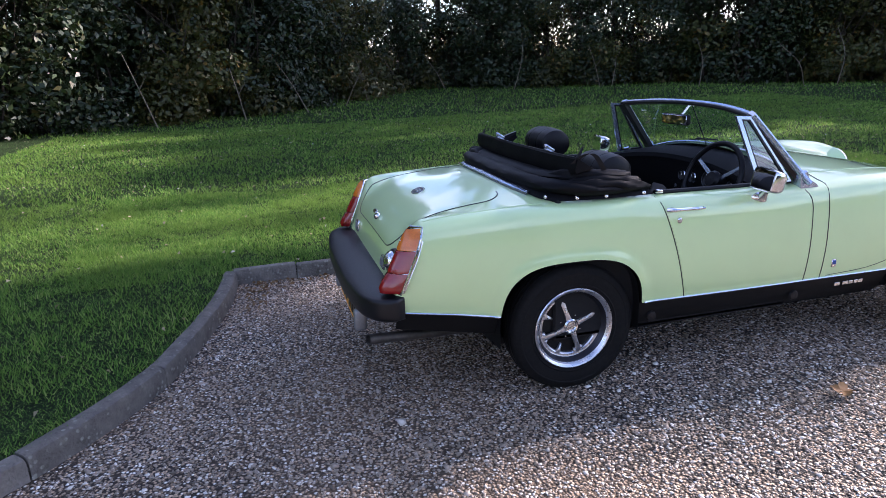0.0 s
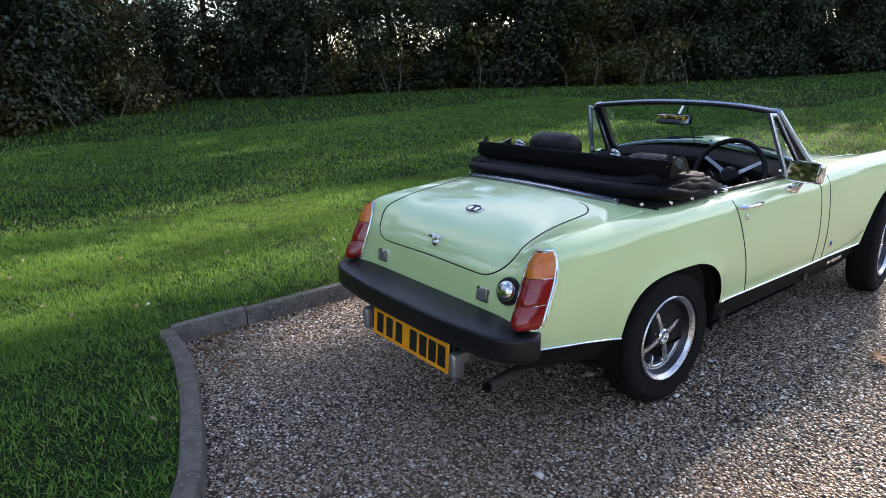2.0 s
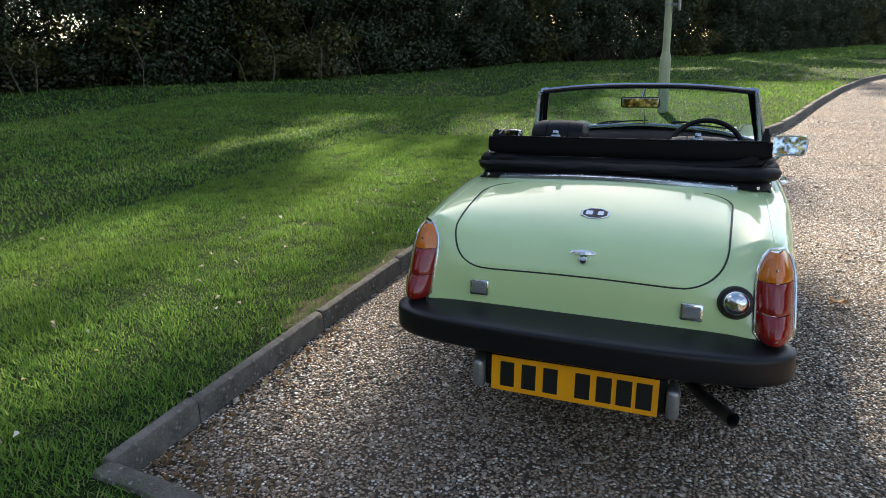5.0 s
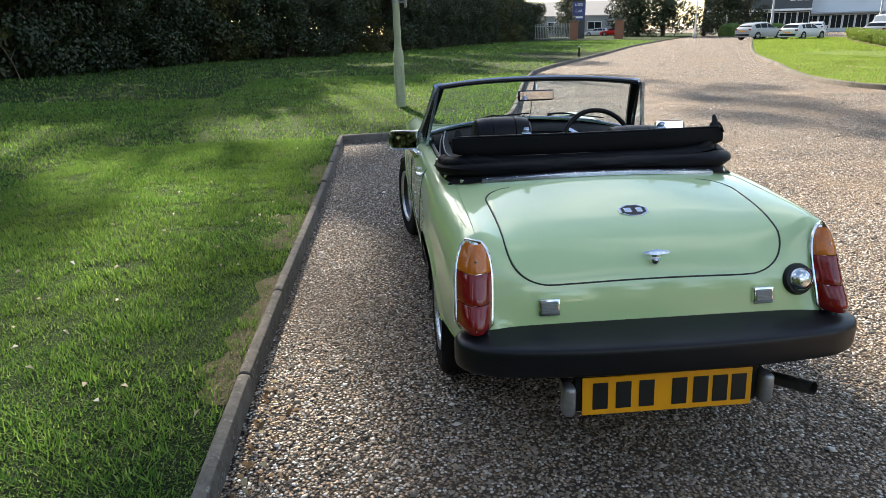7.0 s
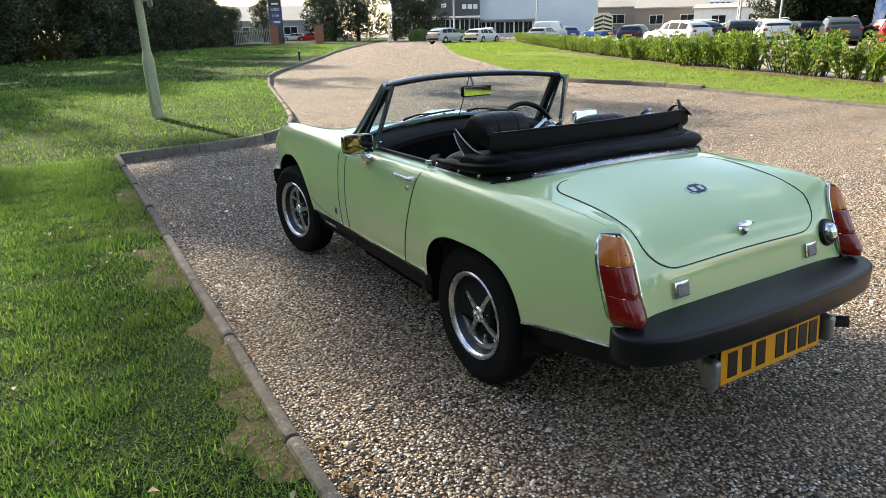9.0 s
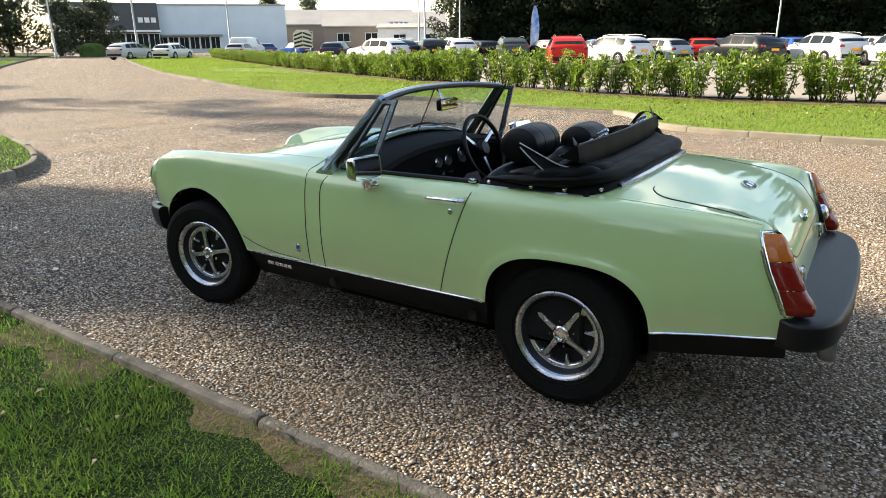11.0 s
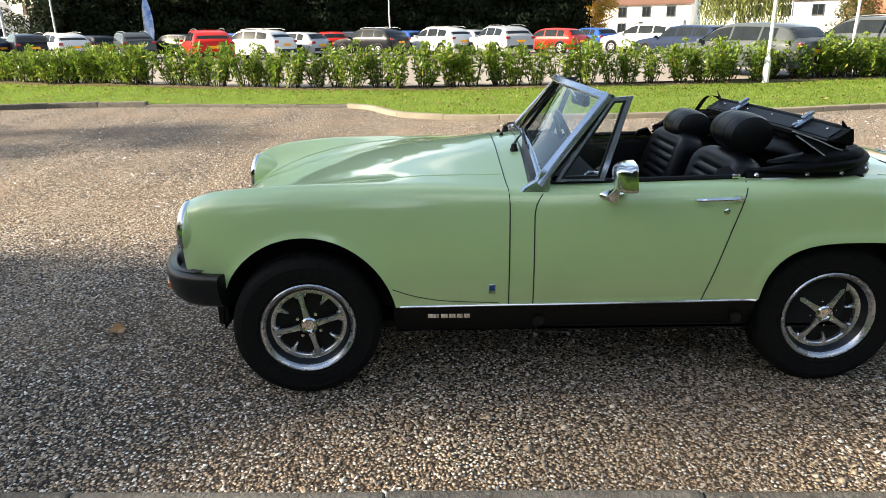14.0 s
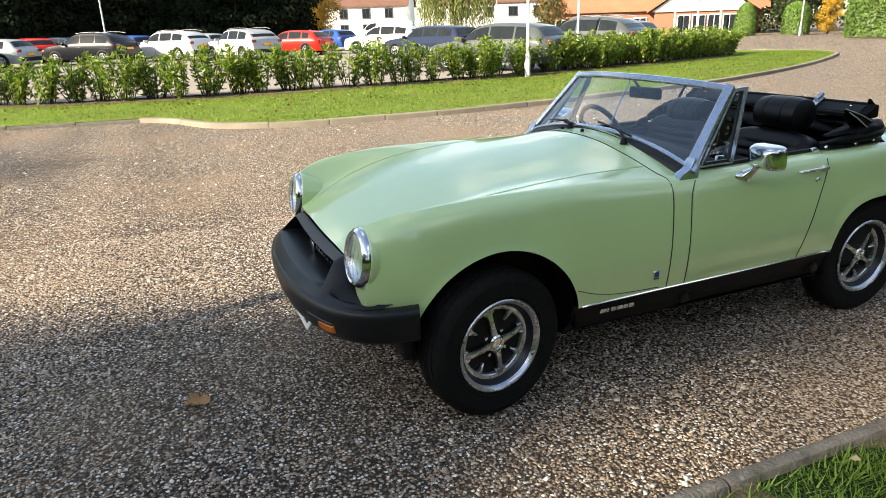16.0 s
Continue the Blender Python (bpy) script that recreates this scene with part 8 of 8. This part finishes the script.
def sow(n, box4, h, w, keep, name, label):
    x0, x1, y0, y1 = box4
    p = np.column_stack([rg.uniform(x0, x1, n), rg.uniform(y0, y1, n)])
    p = p[inside(west, p)]
    p = p[edge_gap(west, p) > 0.035]
    if keep:
        k = bare(p)
        tuft = patchiness(p, 3.0)
        p = p[rg.uniform(0, 1, len(p)) > np.clip(k * 1.0 - 0.6 * np.clip(tuft + 0.15, 0, 1), 0, 0.42) * keep]
    hh = h * np.clip(0.9 + 0.6 * patchiness(p, 2.2) + 0.75 * patchiness(p, 7.0), 0.4, 2.0)
    ob = leaf_mesh(name, blades(p, lawn_z(p), hh, w), M_GRASS)
    return tagged(ob, label, "grass", kind="stuff")


sow(200000, (-4.3, -1.35, -2.6, 6.0), 0.034, 0.0034, 1.0, "grass", "short green grass beside the bay kerb")
sow(90000, (-4.3, 1.6, -4.6, -1.4), 0.036, 0.0034, 0.6, "grass", "short shaded grass behind the bay")
sow(120000, (-12.0, -4.3, -5.0, 12.0), 0.044, 0.0080, 0.0, "grass", "mown grass of the shaded lawn")
sow(60000, (-4.3, 3.2, 5.9, 17.0), 0.042, 0.0072, 0.0, "grass", "mown grass at the head of the bay")
sow(24000, (-12.0, 6.0, 12.0, 34.0), 0.06, 0.016, 0.0, "grass", "mown grass up the drive")
sow(30000, (-26.0, -12.0, -6.0, 20.0), 0.07, 0.016, 0.0, "grass", "mown grass towards the wood")
sow(26000, (-6.0, 24.0, 33.5, 66.0), 0.08, 0.035, 0.0, "grass", "mown grass by the entrance")
p = np.column_stack([rg.uniform(7.5, 17, 130000), rg.uniform(-21, 26, 130000)])
p = p[inside(east, p)]
p = p[edge_gap(east, p) > 0.1][:60000]
isl = leaf_mesh("grass", blades(p, island_height(p[:, 0], p[:, 1]), np.full(len(p), 0.04), 0.009), M_GRASS_SUN)
tagged(isl, "sunlit mown grass of the island verge", "grass", kind="stuff")
p = np.column_stack([rg.uniform(9, 40, 60000), rg.uniform(25.5, 60, 60000)])
p = p[inside(east, p)]
p = p[edge_gap(east, p) > 0.15]
isl = leaf_mesh("grass", blades(p, island_height(p[:, 0], p[:, 1]), np.full(len(p), 0.06), 0.03), M_GRASS_SUN)
tagged(isl, "sunlit mown grass along the far verge", "grass", kind="stuff")

# bare soil showing through beside the kerb: a thin uneven skin over the lawn
rows = []
for gy2 in np.arange(-1.3, 5.6, 0.06):
    row = []
    xk = float(np.interp(gy2, side_line[:, 1], side_line[:, 0])) - 0.03
    for o in np.linspace(0.0, 1.0, 15):
        row.append((xk - o, gy2))
    rows.append(row)
flat = np.array(rows).reshape(-1, 2)
bz = bare(flat)
lz = lawn_z(np.column_stack([np.minimum(flat[:, 0], -1.44), flat[:, 1]]))
soil_z = lz - 0.022 + 0.026 * np.clip(bz * 1.4, 0, 1) + bumps(flat[:, 0] * 6, flat[:, 1] * 6, 1.0, 0.006)
tagged(shape("worn_soil", grid(np.column_stack([flat, soil_z]).reshape(len(rows), 15, 3)), M_EARTH), "bare trodden earth strip along the kerb", kind="structure")

# ---- loose chippings over the drive near the car ----
rp = np.random.default_rng(13)


def stones(n, box4, size, flatness=0.55):
    """Angular chippings: squashed octahedra with shifted corners."""
    x0, x1, y0, y1 = box4
    p = np.column_stack([rp.uniform(x0, x1, n), rp.uniform(y0, y1, n)])
    p = p[~inside(west, p)]
    p = p[edge_gap(west, p) > 0.035]
    n = len(p)
    s = size * rp.lognormal(0, 0.32, n)
    base = np.array([(1, 0, 0), (0, 1, 0), (-1, 0, 0), (0, -1, 0), (0, 0, 1), (0, 0, -0.6)], float)
    V = base[None] * rp.uniform(0.6, 1.25, (n, 6, 1)) + rp.normal(size=(n, 6, 3)) * 0.16
    a = rp.uniform(0, 6.28, n)
    R = np.zeros((n, 3, 3))
    R[:, 0, 0], R[:, 0, 1], R[:, 1, 0], R[:, 1, 1], R[:, 2, 2] = np.cos(a), -np.sin(a), np.sin(a), np.cos(a), flatness
    R[:, 0] *= rp.uniform(0.75, 1.3, n)[:, None]
    V = np.einsum("nij,nkj->nki", R, V) * s[:, None, None]
    tilt = rp.normal(size=(n, 2)) * 0.3
    V[:, :, 2] += V[:, :, 0] * tilt[:, :1] + V[:, :, 1] * tilt[:, 1:]
    V += np.column_stack([p, rise(p[:, 0], p[:, 1]) + s * 0.12])[:, None, :]
    F = np.array([(0, 1, 4), (1, 2, 4), (2, 3, 4), (3, 0, 4), (1, 0, 5), (2, 1, 5), (3, 2, 5), (0, 3, 5)])
    return V.reshape(-1, 3), (F[None] + 6 * np.arange(n)[:, None, None]).reshape(-1, 3)


ob = leaf_mesh("gravel_chippings", stones(120000, (-1.4, 2.5, -2.7, 4.6), 0.0060, 0.42), M_STONES)
tagged(ob, "loose brown and pale gravel chippings", "gravel", kind="stuff")
ob = leaf_mesh("gravel_chippings", stones(30000, (-1.4, 7.5, -6.0, 9.0), 0.009), M_STONES)
tagged(ob, "scattered gravel chippings on the drive", "gravel", kind="stuff")


# ---- fallen leaves ----
def litter(pts, z, size, name, label, mat):
    n = len(pts)
    c = np.column_stack([pts, z + 0.008 + rp.uniform(0, 0.012, n)])
    nr = np.column_stack([rp.normal(size=(n, 2)) * 0.35, np.ones(n)])
    ob = leaf_mesh(name, cards(c, nr, rp.uniform(0, 6.28, n), size * rp.uniform(0.6, 1.3, n), size * 0.7 * rp.uniform(0.6, 1.3, n), 0.25), mat)
    return tagged(ob, label, "leaves", kind="stuff")


p = np.column_stack([rp.uniform(-22, 2, 4600), rp.uniform(-6, 16, 4600)])
p = p[inside(west, p)]
p = p[rp.uniform(0, 1, len(p)) < 0.8]
litter(p, lawn_z(p) + 0.030, 0.032, "leaf_litter", "small pale fallen leaves strewn over the lawn", leaf_mat("pale fallen leaves", (0.30, 0.22, 0.11), (0.48, 0.42, 0.29), (0.62, 0.61, 0.55), 0.6, 0.15))
u = rp.uniform(0, 1, 110) ** 1.6
c = np.column_stack([-1.34 + rp.exponential(0.06, 110), -1.30 + u * 1.2 + rp.normal(size=110) * 0.05])
c2 = np.column_stack([-1.30 + rp.uniform(0, 0.5, 45), -1.33 - rp.uniform(-0.10, 0.03, 45)])
c = np.vstack([c, c2])
c = c[~inside(west, c)]
litter(c, rise(c[:, 0], c[:, 1]) + 0.004, 0.030, "leaf_litter", "brown leaves gathered in the corner of the kerb", M_FALLEN)
p = np.column_stack([rp.uniform(8, 14.5, 1500), rp.uniform(-18, 18, 1500)])
p = p[inside(east, p)]
litter(p, island_height(p[:, 0], p[:, 1]) + 0.03, 0.06, "leaf_litter", "yellow leaves on the island verge", M_FALLEN)


def maple_leaf(x, y, z, size, turn, mat, label):
    """A single curled lobed leaf with a stalk."""
    root = thing("fallen_leaf", label, "leaf", "single leaves on the gravel", pose(x, y, z, 0, 0, turn))
    ring = []
    for k in range(40):
        a = 2 * math.pi * k / 40
        r = size * (0.52 + 0.30 * abs(math.cos(2.5 * a)) ** 0.8 + 0.06 * math.cos(17 * a))
        ring.append((r * math.cos(a), r * math.sin(a)))
    rows = [[(px * t, py * t, 0.012 + size * 0.30 * t * t * (0.5 + 0.5 * math.sin(3 * math.atan2(py, px) + 1)) + 0.004) for px, py in ring] for t in (0.02, 0.4, 0.75, 1.0)]
    shape("blade", grid(rows, wrap_v=True), mat, root)
    shape("stalk", tube(spline([(0, 0, 0.014), (-size * 0.6, 0.01, 0.02), (-size * 1.1, 0.02, 0.006)], 8), 0.0015, 5), M_BARK, root)


M_BROWNLEAF = surf("dry brown leaf", (0.42, 0.22, 0.08), (0.30, 0.14, 0.05), 0.7, scale=30.0, fine=120.0, bump=0.3, dist=0.002)
maple_leaf(-0.108, 3.042, 0.008, 0.062, 20, M_BROWNLEAF, "curled dry brown leaf on the gravel")
maple_leaf(1.043, 1.019, 0.008, 0.060, 130, M_BROWNLEAF, "curled dry brown leaf on the gravel")
maple_leaf(0.62, -2.25, 0.008, 0.045, 70, M_BROWNLEAF, "small dry brown leaf on the gravel")
